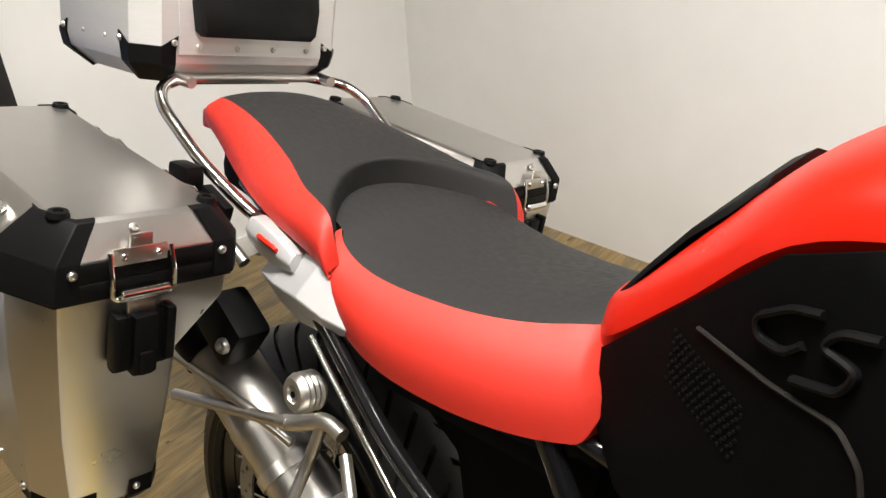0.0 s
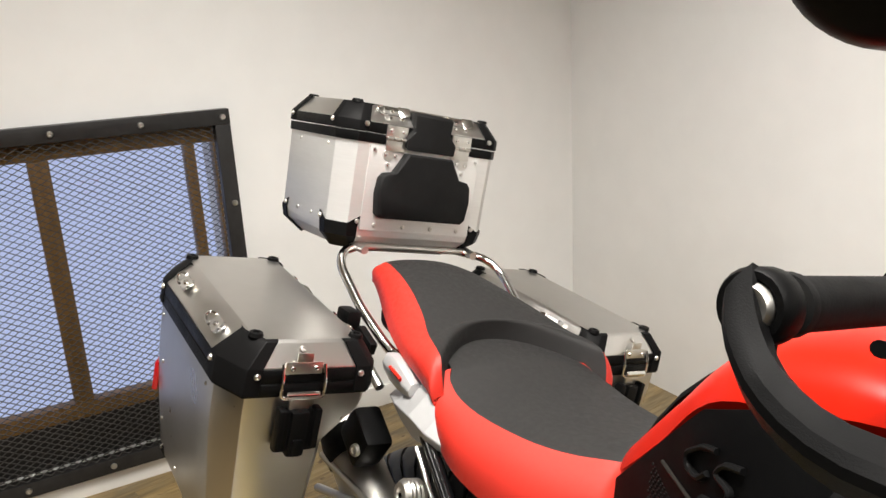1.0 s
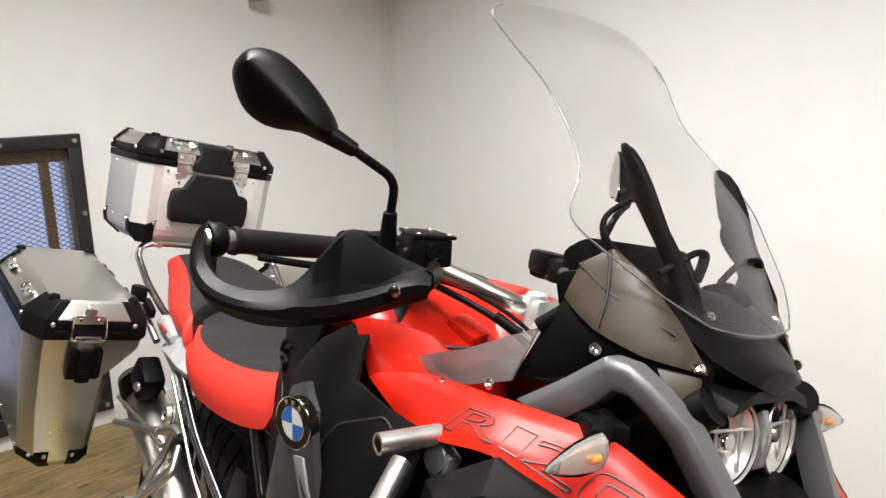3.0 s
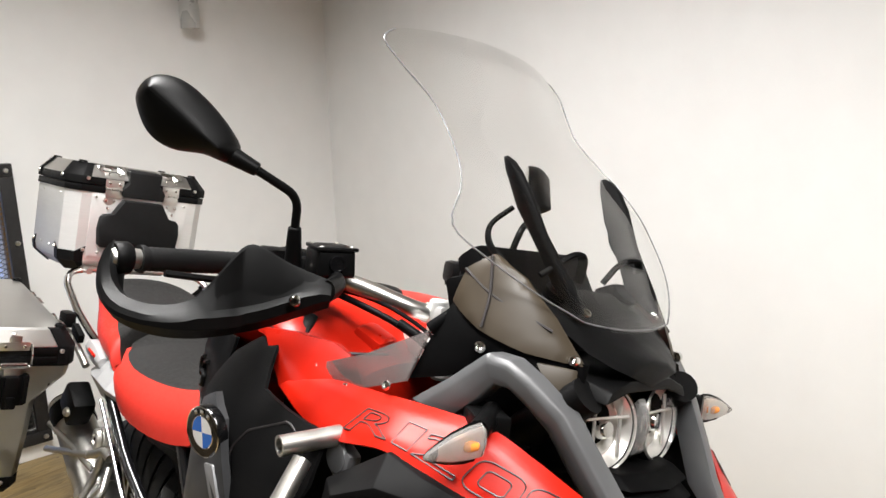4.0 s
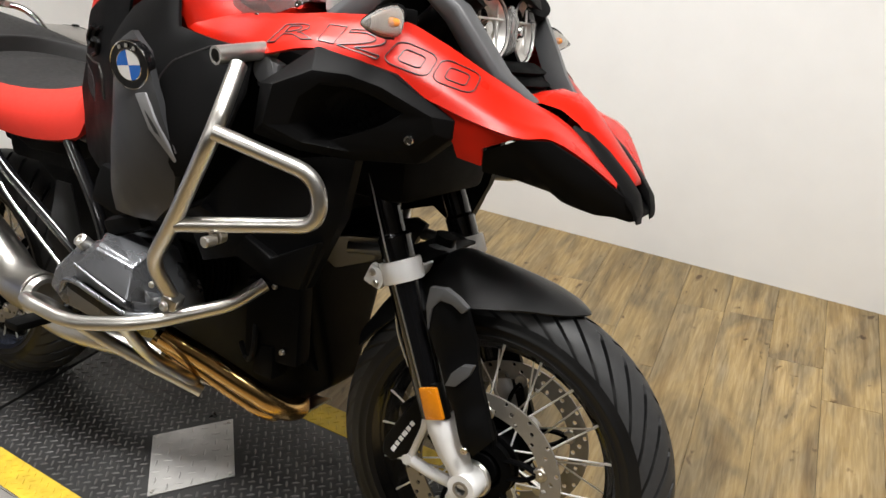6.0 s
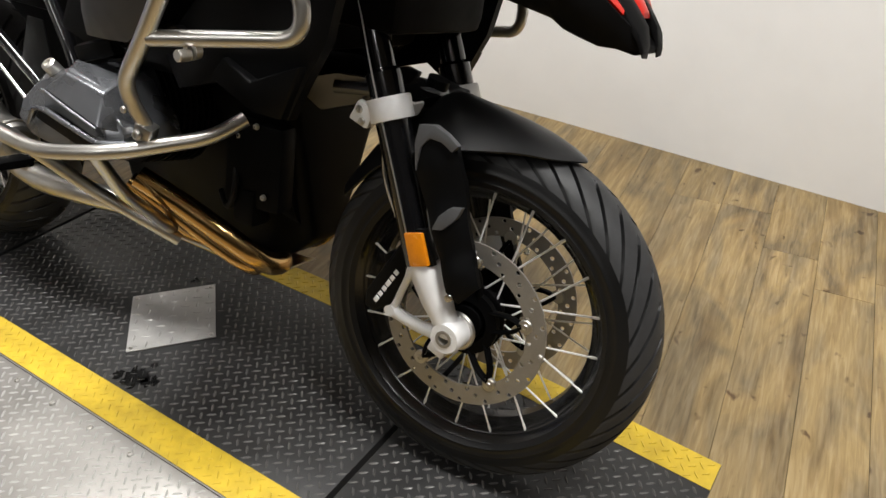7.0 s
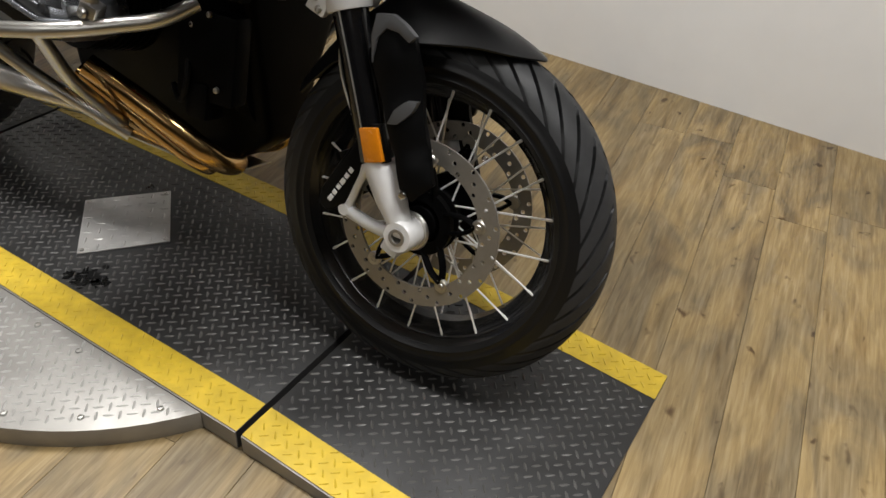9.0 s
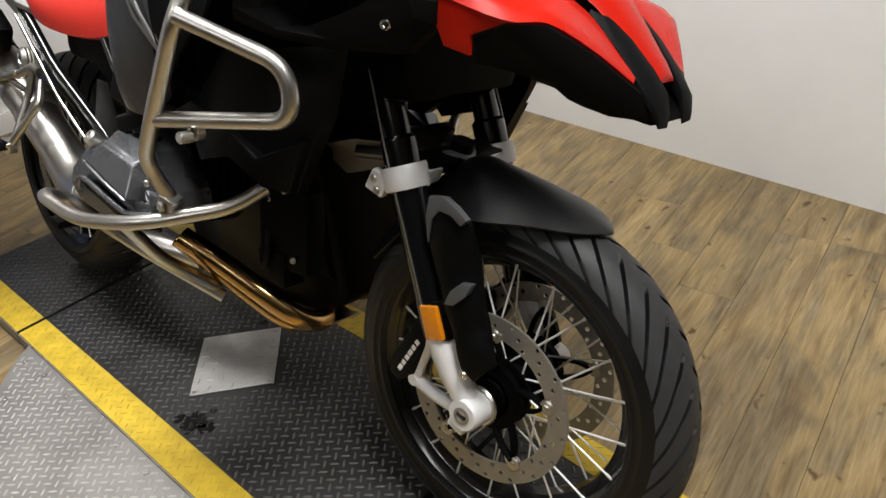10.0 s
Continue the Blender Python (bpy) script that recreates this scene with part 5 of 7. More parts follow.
SHOULDER_ON = SHOULDER + [(-0.52, 0.96, -0.374), (-0.45, 0.93, -0.368), (-0.56, 1.02, -0.322), (-0.46, 0.985, -0.342), (-0.41, 0.87, -0.370)]
SHOULDER_SOFT = quad_surface(SHOULDER_ON)
SHOULDER_RISE = sum(y - SHOULDER_SOFT(x, z) for x, z, y in SHOULDER[1:4]) / 3


def SHOULDER_AT(x, z):
    """The cover's bowl, bent in along its top edge."""
    return SHOULDER_SOFT(x, z) + SHOULDER_RISE * min(max((z - 0.96) / 0.11, 0), 1) ** 1.5


both("shoulder_cover", lambda: panel(SHOULDER, [], 0.006, 0.02, surface=SHOULDER_AT), SATIN, bike, "anthracite tank shoulder cover")
both("shoulder_seam", lambda: tube([(x, SHOULDER_AT(x, z) - 0.0006, z) for x, z in ((-0.440, 0.835), (-0.490, 0.925), (-0.494, 0.945), (-0.478, 0.972), (-0.415, 1.002), (-0.375, 0.985))], 0.0018, 0.008, 6), INK, bike)
SPINE = [(-0.588, 0.990, -0.372), (-0.540, 1.012, -0.372), (-0.496, 0.985, -0.381), (-0.470, 0.915, -0.385), (-0.444, 0.826, -0.372), (-0.468, 0.748, -0.352), (-0.520, 0.705, -0.345), (-0.660, 0.692, -0.325), (-0.655, 0.730, -0.330), (-0.622, 0.790, -0.345), (-0.592, 0.880, -0.372)]
SPINE_AT = quad_surface(SPINE + [(-0.53, 0.93, -0.389), (-0.54, 0.84, -0.388), (-0.56, 0.76, -0.368)])
both("side_spine", lambda: panel(SPINE, [], 0.012, 0.018, lift=0.003, surface=SPINE_AT), SPINE_GREY, bike, "anthracite side spine with a round badge")
both("spine_ridge", lambda: prism([(x, SPINE_AT(x, z) - 0.0065, z) for x, z in ((-0.514, 0.918), (-0.489, 0.923), (-0.472, 0.884), (-0.440, 0.822), (-0.446, 0.818), (-0.486, 0.866))], (0, 0.012, 0), 0.003), RIDGE_GREY, bike, "tapered silver-grey strip on the spine")
both("lower_side_cover", lambda: join(
    panel([(-0.66, 0.700, -0.30), (-0.52, 0.708, -0.32), (-0.44, 0.745, -0.33), (-0.40, 0.72, -0.31), (-0.46, 0.655, -0.27), (-0.60, 0.652, -0.27)], [], 0.03, 0.02),
    box((-0.70, -0.255, 0.705), (0.12, 0.07, 0.08), 0.012, (0, 20, 10))), BLACK, bike)


def badge():
    """The round badge: dark ring with silver rims, and quarters of blue and white."""
    c = Vector((-0.521, SPINE_AT(-0.521, 0.960) - 0.010, 0.960))
    m = Matrix.Translation(c) @ Matrix.Rotation(radians(9), 4, "Z") @ Matrix.Rotation(radians(8), 4, "X")
    b = part("round_badge", moved(lathe([(0, 0.002), (0.036, 0.002), (0.0375, 0.0), (0.0375, -0.014)], (0, 0, 0), (0, -1, 0), 40), m), GLOSS, bike, "round badge of blue and white quarters")
    for r in (0.0365, 0.0235):
        part("badge_rim", moved(lathe([(r - 0.0009, 0.0022), (r, 0.0032), (r + 0.0009, 0.0022)], (0, 0, 0), (0, -1, 0), 40), m), CHROME, b)
    for q in range(4):
        pts = [(0, -0.003, 0)] + [(0.0226 * math.cos(math.pi / 2 * (q + k / 8) + 0.12), -0.003, 0.0226 * math.sin(math.pi / 2 * (q + k / 8) + 0.12)) for k in range(9)]
        part("badge_quarter", moved(prism(pts, (0, 0.0015, 0)), m), BLUE if q % 2 else WHITE, b)
    for a in (118, 90, 62):
        p = (0.030 * math.cos(radians(a)), -0.0032, 0.030 * math.sin(radians(a)))
        part("badge_bar", moved(box(p, (0.007, 0.001, 0.006), 0.0003, (0, 90 - a, 0)), m), CHROME, b)


badge()

# -- front fairing: red wings, ducts, grey struts, beak --
WING_LOW = [(-0.520, -0.283, 1.022), (-0.440, -0.292, 1.000), (-0.354, -0.304, 0.996), (-0.240, -0.304, 1.017), (-0.160, -0.290, 0.998), (-0.078, -0.258, 0.968), (-0.010, -0.222, 0.940), (0.052, -0.196, 0.925), (0.092, -0.168, 0.926), (0.132, -0.120, 0.897), (0.168, -0.074, 0.860)]
WING_UP = [(-0.490, -0.258, 1.044), (-0.400, -0.246, 1.058), (-0.330, -0.243, 1.062), (-0.260, -0.240, 1.068), (-0.150, -0.226, 1.070), (-0.086, -0.198, 1.044), (-0.030, -0.158, 1.008), (0.024, -0.100, 0.970), (0.062, -0.068, 0.948), (0.108, -0.058, 0.914), (0.166, -0.068, 0.866)]


def wing_at(s, v, out=0.0):
    """A place on the wing: s along it from 0 to 1, v from its lower to its upper edge."""
    n = len(WING_LOW) - 1
    k = min(int(s * n), n - 1)
    t = s * n - k

    def mid(c):
        p = [np.array(c[min(max(k + d, 0), n)]) for d in (-1, 0, 1, 2)]
        return 0.5 * (2 * p[1] + (p[2] - p[0]) * t + (2 * p[0] - 5 * p[1] + 4 * p[2] - p[3]) * t * t + (3 * p[1] - p[0] - 3 * p[2] + p[3]) * t ** 3)

    a, b = mid(WING_LOW), mid(WING_UP)
    w = np.linalg.norm(b - a)
    q = a + (b - a) * v
    bulge = w * (0.075 * min(1.0, 1.5 * math.sin(math.pi * v))) + out
    return Vector((q[0] + 0.15 * bulge, q[1] - bulge * 0.80, q[2] + bulge * 0.55))


def wing():
    rows = [[wing_at(i / 60, j / 12) for j in range(13)] for i in range(61)]
    bm = loft(rows, caps=False, closed=False)
    bmesh.ops.solidify(bm, geom=bm.faces[:], thickness=0.005)
    return bm


both("fairing_wing", wing, RED, bike, "red lacquered fairing wing with outlined lettering")
both("wing_gusset", lambda: panel([(-0.090, 0.972, -0.258), (-0.040, 0.905, -0.222), (-0.034, 0.884, -0.215), (-0.002, 0.876, -0.202), (0.000, 0.902, -0.206), (0.052, 0.925, -0.192), (-0.010, 0.945, -0.222)], [], 0.006, 0.014), RED, bike)
both("tank_flank", lambda: panel([(-0.592, 1.096, -0.279), (-0.540, 1.102, -0.262), (-0.465, 1.098, -0.228), (-0.420, 1.080, -0.226), (-0.370, 1.058, -0.246), (-0.470, 1.038, -0.268), (-0.522, 1.020, -0.284), (-0.550, 1.060, -0.286)], [(-0.50, 1.065, -0.262)], 0.006, 0.014), RED, bike, "red lacquered tank flank")
part("beak_top", loft([[(x, -y, z - d), (x, -y * 0.6, z - d * 0.3), (x, 0, z), (x, y * 0.6, z - d * 0.3), (x, y, z - d)] for x, y, z, d in ((-0.010, 0.085, 0.980, 0.020), (0.030, 0.080, 0.990, 0.022), (0.059, 0.066, 0.985, 0.024), (0.086, 0.054, 0.966, 0.024), (0.125, 0.042, 0.926, 0.020), (0.165, 0.030, 0.884, 0.014), (0.178, 0.024, 0.868, 0.012))], bevel=0.003, seg=2), RED, bike, "red beak over the front wheel")


def horn():
    """The black raised strip between the wing's tip and the beak's middle."""
    return loft([[(x, yo, zo - 0.012), (x, yo, zo), (x, (yo + yi) / 2, (zo + zi) / 2 + 0.004), (x, yi, zi), (x, yi, zi - 0.02)] for x, yo, zo, yi, zi in
                 ((0.078, -0.058, 0.934, -0.050, 0.940), (0.100, -0.062, 0.922, -0.040, 0.934), (0.135, -0.066, 0.896, -0.032, 0.908), (0.168, -0.066, 0.864, -0.024, 0.876), (0.192, -0.060, 0.836, -0.020, 0.848), (0.200, -0.050, 0.816, -0.020, 0.822))], bevel=0.002)


both("beak_horn", horn, SATIN, bike, "black beak strip")
BEAK = [(-0.012, 0.862, -0.172), (-0.008, 0.895, -0.188), (0.054, 0.922, -0.198), (0.092, 0.924, -0.176), (0.132, 0.893, -0.126), (0.168, 0.856, -0.080), (0.192, 0.835, -0.056), (0.194, 0.812, -0.052), (0.140, 0.812, -0.076), (0.096, 0.829, -0.110), (0.078, 0.841, -0.116), (0.022, 0.855, -0.142)]
both("beak_lower", lambda: panel(BEAK, [(0.08, 0.87, -0.160), (0.13, 0.85, -0.118)], 0.03, 0.014, lift=-0.001), SATIN, bike, "black lower beak side")
part("beak_tip", loft([[(x, -y, z0), (x, y, z0), (x, y * 0.9, z1), (x, -y * 0.9, z1)] for x, y, z0, z1 in ((0.020, 0.13, 0.860, 0.885), (0.080, 0.100, 0.845, 0.888), (0.098, 0.095, 0.832, 0.885), (0.150, 0.066, 0.814, 0.850), (0.188, 0.050, 0.806, 0.828), (0.198, 0.045, 0.810, 0.820))], bevel=0.006, seg=2), MATT, bike, "black beak tip")

DUCT = [(-0.352, 0.912, -0.326), (-0.342, 0.965, -0.318), (-0.292, 1.002, -0.312), (-0.220, 1.018, -0.312), (-0.153, 1.000, -0.302), (-0.074, 0.966, -0.268), (-0.034, 0.920, -0.232), (-0.052, 0.885, -0.234), (-0.093, 0.864, -0.238), (-0.180, 0.866, -0.268), (-0.290, 0.842, -0.305), (-0.340, 0.860, -0.318)]
DUCT_AT = thin_plate(DUCT + [(-0.27, 0.955, -0.358), (-0.18, 0.965, -0.336), (-0.10, 0.925, -0.282), (-0.24, 0.90, -0.336), (-0.16, 0.905, -0.302), (-0.075, 0.90, -0.250)])
# three rings of the duct: its outline, the ridge that stands proud, and the edge of the mouth (x, z, y)
DUCT_OUT = [(-0.229, 1.020, -0.308), (-0.167, 1.008, -0.302), (-0.113, 0.995, -0.283), (-0.034, 0.938, -0.232), (-0.039, 0.910, -0.229), (-0.089, 0.866, -0.235), (-0.186, 0.858, -0.262), (-0.255, 0.865, -0.306), (-0.335, 0.880, -0.320), (-0.318, 0.958, -0.326)]
DUCT_RIDGE = [(-0.205, 0.989, -0.344), (-0.158, 0.988, -0.324), (-0.114, 0.976, -0.304), (-0.054, 0.942, -0.263), (-0.051, 0.917, -0.254), (-0.087, 0.888, -0.263), (-0.173, 0.874, -0.283), (-0.232, 0.882, -0.326), (-0.282, 0.905, -0.357), (-0.256, 0.964, -0.366)]
DUCT_MOUTH = [(-0.197, 0.971, -0.337), (-0.161, 0.971, -0.319), (-0.130, 0.962, -0.301), (-0.094, 0.942, -0.277), (-0.117, 0.924, -0.286), (-0.151, 0.908, -0.292), (-0.204, 0.888, -0.296), (-0.231, 0.886, -0.306), (-0.248, 0.908, -0.338), (-0.222, 0.949, -0.350)]


def air_duct():
    """A faceted scoop: flanks rise to the ridge, fall to the mouth and go on into a dark well."""
    def ring(pts, dy=0.0, f=1.0):
        c = np.mean(pts, 0)
        return [(c[0] + (x - c[0]) * f, y + dy, c[1] + (z - c[1]) * f) for x, z, y in pts]
    return loft([ring(DUCT_OUT, 0.03), ring(DUCT_OUT), ring(DUCT_RIDGE), ring(DUCT_MOUTH), ring(DUCT_MOUTH, 0.035, 0.92), ring(DUCT_MOUTH, 0.05, 0.8)], bevel=0.0025, seg=2)


both("air_duct", air_duct, SATIN, bike, "anthracite side air duct with a deep mouth", 20)
MOUTH_AT = thin_plate(DUCT_MOUTH)
for i in range(7):
    for j in range(4):
        hx, hz = -0.225 + 0.0125 * i + 0.006 * (j % 2), 0.948 - 0.012 * j - 0.001 * i
        both("grille_cell", lambda: lathe([(0.0042, 0), (0.0056, 0.0015), (0.0042, 0.002)], (hx, MOUTH_AT(hx, hz) + 0.046, hz), (0, -1, 0), 6), MATT, bike)
both("duct_screw", lambda: bolt_head((-0.084, DUCT_AT(-0.084, 0.905) - 0.009, 0.905), (0.2, -1, 0), 0.008, 0.005), CHROME, bike)
both("lower_duct_cover", lambda: join(
    panel([(-0.500, 0.700, -0.300), (-0.340, 0.860, -0.318), (-0.290, 0.845, -0.302), (-0.180, 0.866, -0.262), (-0.20, 0.76, -0.262), (-0.262, 0.630, -0.262), (-0.290, 0.645, -0.292), (-0.360, 0.674, -0.312), (-0.45, 0.645, -0.310)], [(-0.33, 0.75, -0.302)], 0.02, 0.02),
    prism([(-0.345, -0.320, 0.715), (-0.290, -0.318, 0.690), (-0.225, -0.285, 0.722), (-0.262, -0.278, 0.632), (-0.292, -0.306, 0.640), (-0.37, -0.322, 0.68)], (0, 0.02, 0), 0.004)), BLACK, bike, "black faceted cover beneath the duct")

STRUT_OUT = [(-0.290, -0.226, 1.064), (-0.229, -0.222, 1.109), (-0.172, -0.220, 1.156), (-0.148, -0.206, 1.153), (-0.123, -0.190, 1.135), (-0.081, -0.165, 1.098), (-0.048, -0.150, 1.052), (-0.016, -0.133, 1.006), (0.026, -0.104, 0.967)]
STRUT_IN = [(-0.212, -0.226, 1.064), (-0.173, -0.222, 1.098), (-0.158, -0.216, 1.119), (-0.143, -0.204, 1.116), (-0.123, -0.188, 1.098), (-0.104, -0.166, 1.072), (-0.076, -0.150, 1.029), (-0.048, -0.134, 0.988), (-0.004, -0.112, 0.965)]



def strut():
    """The cranked grey strut that frames the headlight."""
    rows = [[Vector(a), Vector(a) + Vector((0.004, 0.026, 0.002)), Vector(b) + Vector((0, 0.024, 0)), Vector(b), Vector(a).lerp(Vector(b), 0.72) + Vector((-0.001, -0.005, 0)), Vector(a).lerp(Vector(b), 0.30) + Vector((0.001, -0.006, 0.001))] for a, b in zip(STRUT_OUT, STRUT_IN)]
    return loft(rows, bevel=0.003, seg=2)


both("headlight_strut", strut, TRIM, bike, "grey metallic headlight strut")
both("strut_screw", lambda: bolt_head((-0.197, -0.205, 1.156), (0, -1, 0.3), 0.0085, 0.006), CHROME, bike)
both("cowl_screw", lambda: bolt_head((-0.106, -0.127, 1.158), (0.1, -1, 0.2), 0.0075, 0.008), CHROME, bike)

# outlined lettering on the wings
def outlines(char):
    """The border edges of one letter, in a unit square; noughts are wide rounded frames."""
    if char == "0":
        edges = []
        for inset in (0.0, 0.24):
            ring = []
            for cx, cy, a0 in ((1, 1, 0), (0, 1, 90), (0, 0, 180), (1, 0, 270)):
                r = 0.26 - 0.6 * inset
                for k in range(5):
                    a = radians(a0 + 22.5 * k)
                    ring.append((abs(cx - inset) + (r * (math.cos(a) - (1 if cx else -1))), abs(cy - inset) + r * (math.sin(a) - (1 if cy else -1))))
            edges += [[p, q] for p, q in zip(ring, ring[1:] + ring[:1])]
        return edges
    cu = bpy.data.curves.new("letter", "FONT")
    cu.body, cu.size, cu.resolution_u = char, 1.0, 3
    ob = bpy.data.objects.new("letter", cu)
    scene.collection.objects.link(ob)
    bpy.context.view_layer.update()
    bm = bmesh.new()
    bm.from_mesh(ob.to_mesh())
    ob.to_mesh_clear()
    bpy.data.objects.remove(ob)
    xs, ys = [v.co.x for v in bm.verts], [v.co.y for v in bm.verts]
    x0, x1, y0, y1 = min(xs), max(xs), min(ys), max(ys)
    edges = [[((v.co.x - x0) / (x1 - x0), (v.co.y - y0) / (y1 - y0)) for v in e.verts] for e in bm.edges if len(e.link_faces) == 1]
    bm.free()
    return edges


def letter_at(u, v):
    return wing_at(0.214 + 0.376 * u, 0.22 - 0.35 * u + 0.56 * u * u + 0.43 * v, 0.0010)


# wide outlined letters, each in its own stretch of the wing
for char, u0, u1 in (("R", 0.0, 0.215), ("1", 0.245, 0.325), ("2", 0.345, 0.54), ("0", 0.56, 0.765), ("0", 0.785, 1.0)):
    def one_letter():
        bits = []
        for (ax, ay), (bx, by) in outlines(char):
            a, b = (u0 + (u1 - u0) * ax + 0.02 * ay, ay), (u0 + (u1 - u0) * bx + 0.02 * by, by)
            bits.append(tube([letter_at(*a), letter_at(*b)], 0.0010, 0, 4))
        return join(*bits)
    both("wing_letter", one_letter, INK, bike, "black outlined letter")

# -- headlight --
def headlight():
    """Two round lamps under clear covers, set in one black housing with a brow over them."""
    hub = part("headlight", join(
        loft([[(x, -w, z0), (x, w, z0), (x, w * 1.05, (z0 + z1) / 2), (x, w * 0.9, z1), (x, -w * 0.9, z1), (x, -w * 1.05, (z0 + z1) / 2)] for x, w, z0, z1 in ((-0.22, 0.09, 1.0, 1.15), (-0.13, 0.118, 1.005, 1.142), (-0.100, 0.114, 1.012, 1.132))], bevel=0.01, seg=3)), MATT, bike, "twin headlight with clear covers in a black housing")
    r = 0.052
    for y in (-0.060, 0.060):
        c = Vector((-0.098, y, 1.070))
        n = Vector((0.98, 0.10 if y > 0 else -0.10, 0.10)).normalized()
        part("lamp_barrel", lathe([(r * 1.02, -0.030), (r * 1.10, -0.026), (r * 1.12, 0.010), (r * 1.08, 0.018), (r * 1.00, 0.016), (r * 0.98, -0.020)], c, n, 40, closed=True), GLOSS, hub, "black lamp barrel")
        part("reflector_bowl", lathe([(0.0, -0.012), (0.012, -0.010), (0.024, -0.004), (0.034, 0.002), (0.038, 0.0), (0.042, 0.006), (r * 0.97, 0.014)], c, n, 40), REFLECTOR, hub, "bright headlight reflector")
        part("bulb_shield", lathe([(0, 0.016), (0.010, 0.015), (0.015, 0.008), (0.015, -0.006)], c, n, 24), CHROME, hub)
        side = n.cross(Vector((0, 0, 1))).normalized()
        up = side.cross(n).normalized()
        for a in (-0.5, 0.5):
            part("reflector_step", tube([c + n * 0.012 + side * (r * a) + up * (r * 0.72 * f) for f in (-1, -0.5, 0, 0.5, 1)], 0.0024, 0, 8), REFLECTOR, hub)
        part("reflector_step", tube([c + n * 0.013 + up * (r * 0.28) + side * (r * 0.8 * f) for f in (-1, 0, 1)], 0.0022, 0, 8), REFLECTOR, hub)
        part("lamp_cover", lathe([(0, 0.034), (r * 0.4, 0.033), (r * 0.75, 0.028), (r * 0.99, 0.017)], c, n, 40), LAMP_GLASS, hub)
        part("lamp_rim", lathe([(r * 0.985, 0.0165), (r * 1.01, 0.020), (r * 1.035, 0.0165), (r * 1.01, 0.014)], c, n, 40, closed=True), LENS_CLEAR, hub, "clear lamp rim")
    part("headlight_brow", loft([[(x, -w, z - d), (x, -w * 0.5, z), (x, w * 0.5, z), (x, w, z - d), (x, w * 0.9, z - d + 0.016), (x, w * 0.5, z + 0.016), (x, -w * 0.5, z + 0.016), (x, -w * 0.9, z - d + 0.016)] for x, w, z, d in ((-0.18, 0.105, 1.140, 0.01), (-0.100, 0.110, 1.128, 0.012), (-0.068, 0.100, 1.123, 0.014))], bevel=0.003), BLACK, hub)
    part("centre_lens", prism([(-0.078, -0.009, 1.112), (-0.064, -0.009, 1.085), (-0.066, -0.009, 1.040), (-0.090, -0.009, 1.020), (-0.12, -0.009, 1.06)], (0, 0.018, 0), 0.004), LENS_IND, hub)
    part("lower_bellows", loft([[(x - 0.02, -w, z), (x + 0.03, -w * 0.8, z), (x + 0.045, 0, z), (x + 0.03, w * 0.8, z), (x - 0.02, w, z), (x - 0.1, 0, z)] for x, w, z in ((-0.085, 0.085, 1.022), (-0.060, 0.09, 1.008), (-0.068, 0.082, 1.002), (-0.048, 0.085, 0.988), (-0.056, 0.078, 0.982), (-0.030, 0.078, 0.966), (-0.034, 0.07, 0.95))], bevel=0.003), MATT, hub, "black ribbed duct under the headlight")
    return hub


headlight()
both("lamp_side_duct", lambda: tube([(-0.17, -0.12, 1.05), (-0.12, -0.128, 1.09), (-0.085, -0.118, 1.12)], 0.034, 0.05, 16, 0.7), SATIN, bike)

# -- cowl, instruments and screen --
COWL = [(-0.262, 1.205, -0.206), (-0.250, 1.252, -0.194), (-0.222, 1.275, -0.182), (-0.182, 1.250, -0.160), (-0.140, 1.205, -0.136), (-0.100, 1.152, -0.122), (-0.150, 1.160, -0.176), (-0.205, 1.178, -0.210)]
COWL_AT = quad_surface(COWL + [(-0.20, 1.215, -0.200), (-0.16, 1.195, -0.172)])
both("side_cowl", lambda: panel(COWL, [], 0.006, 0.012, surface=COWL_AT), BROWN_SHEEN, bike, "dark satin side cowl beside the instruments")
both("lower_cowl", lambda: panel([(-0.298, 1.090, -0.228), (-0.262, 1.210, -0.198), (-0.205, 1.182, -0.202), (-0.150, 1.165, -0.170), (-0.098, 1.155, -0.114), (-0.094, 1.110, -0.130), (-0.130, 1.120, -0.160), (-0.190, 1.130, -0.198), (-0.245, 1.106, -0.218)], [], 0.006, 0.014), MATT, bike, "black recessed lower cowl")
both("cowl_facet", lambda: prism([(-0.140, -0.163, 1.150), (-0.104, -0.134, 1.148), (-0.098, -0.140, 1.118), (-0.118, -0.160, 1.122)], (0.004, 0.008, 0), 0.002), BROWN_SHEEN, bike)
both("cowl_seam", lambda: tube([(x, COWL_AT(x, z) - 0.0008, z) for x, z in ((-0.222, 1.272), (-0.204, 1.222), (-0.200, 1.182))], 0.0022, 0.02, 6), INK, bike)
both("cowl_joint", lambda: tube([(x, COWL_AT(x, z) - 0.0008, z) for x, z in ((-0.250, 1.250), (-0.203, 1.222), (-0.135, 1.190))], 0.0022, 0.02, 6), INK, bike)
both("cowl_lug", lambda: join(box((-0.265, -0.175, 1.215), (0.05, 0.03, 0.05), 0.01, (0, -20, 10)), rod((-0.262, -0.19, 1.19), (-0.285, -0.215, 1.16), 0.01, 10)), MATT, bike)
part("nose_cover", loft([[(x, -w, z - 0.014), (x, -w * 0.55, z), (x, 0, z + 0.004), (x, w * 0.55, z), (x, w, z - 0.014), (x, 0, z - 0.032)] for x, w, z in ((-0.20, 0.14, 1.235), (-0.15, 0.125, 1.212), (-0.105, 0.105, 1.182), (-0.080, 0.082, 1.168), (-0.066, 0.06, 1.160))], bevel=0.004), BLACK, bike, "dark nose panel over the headlight")
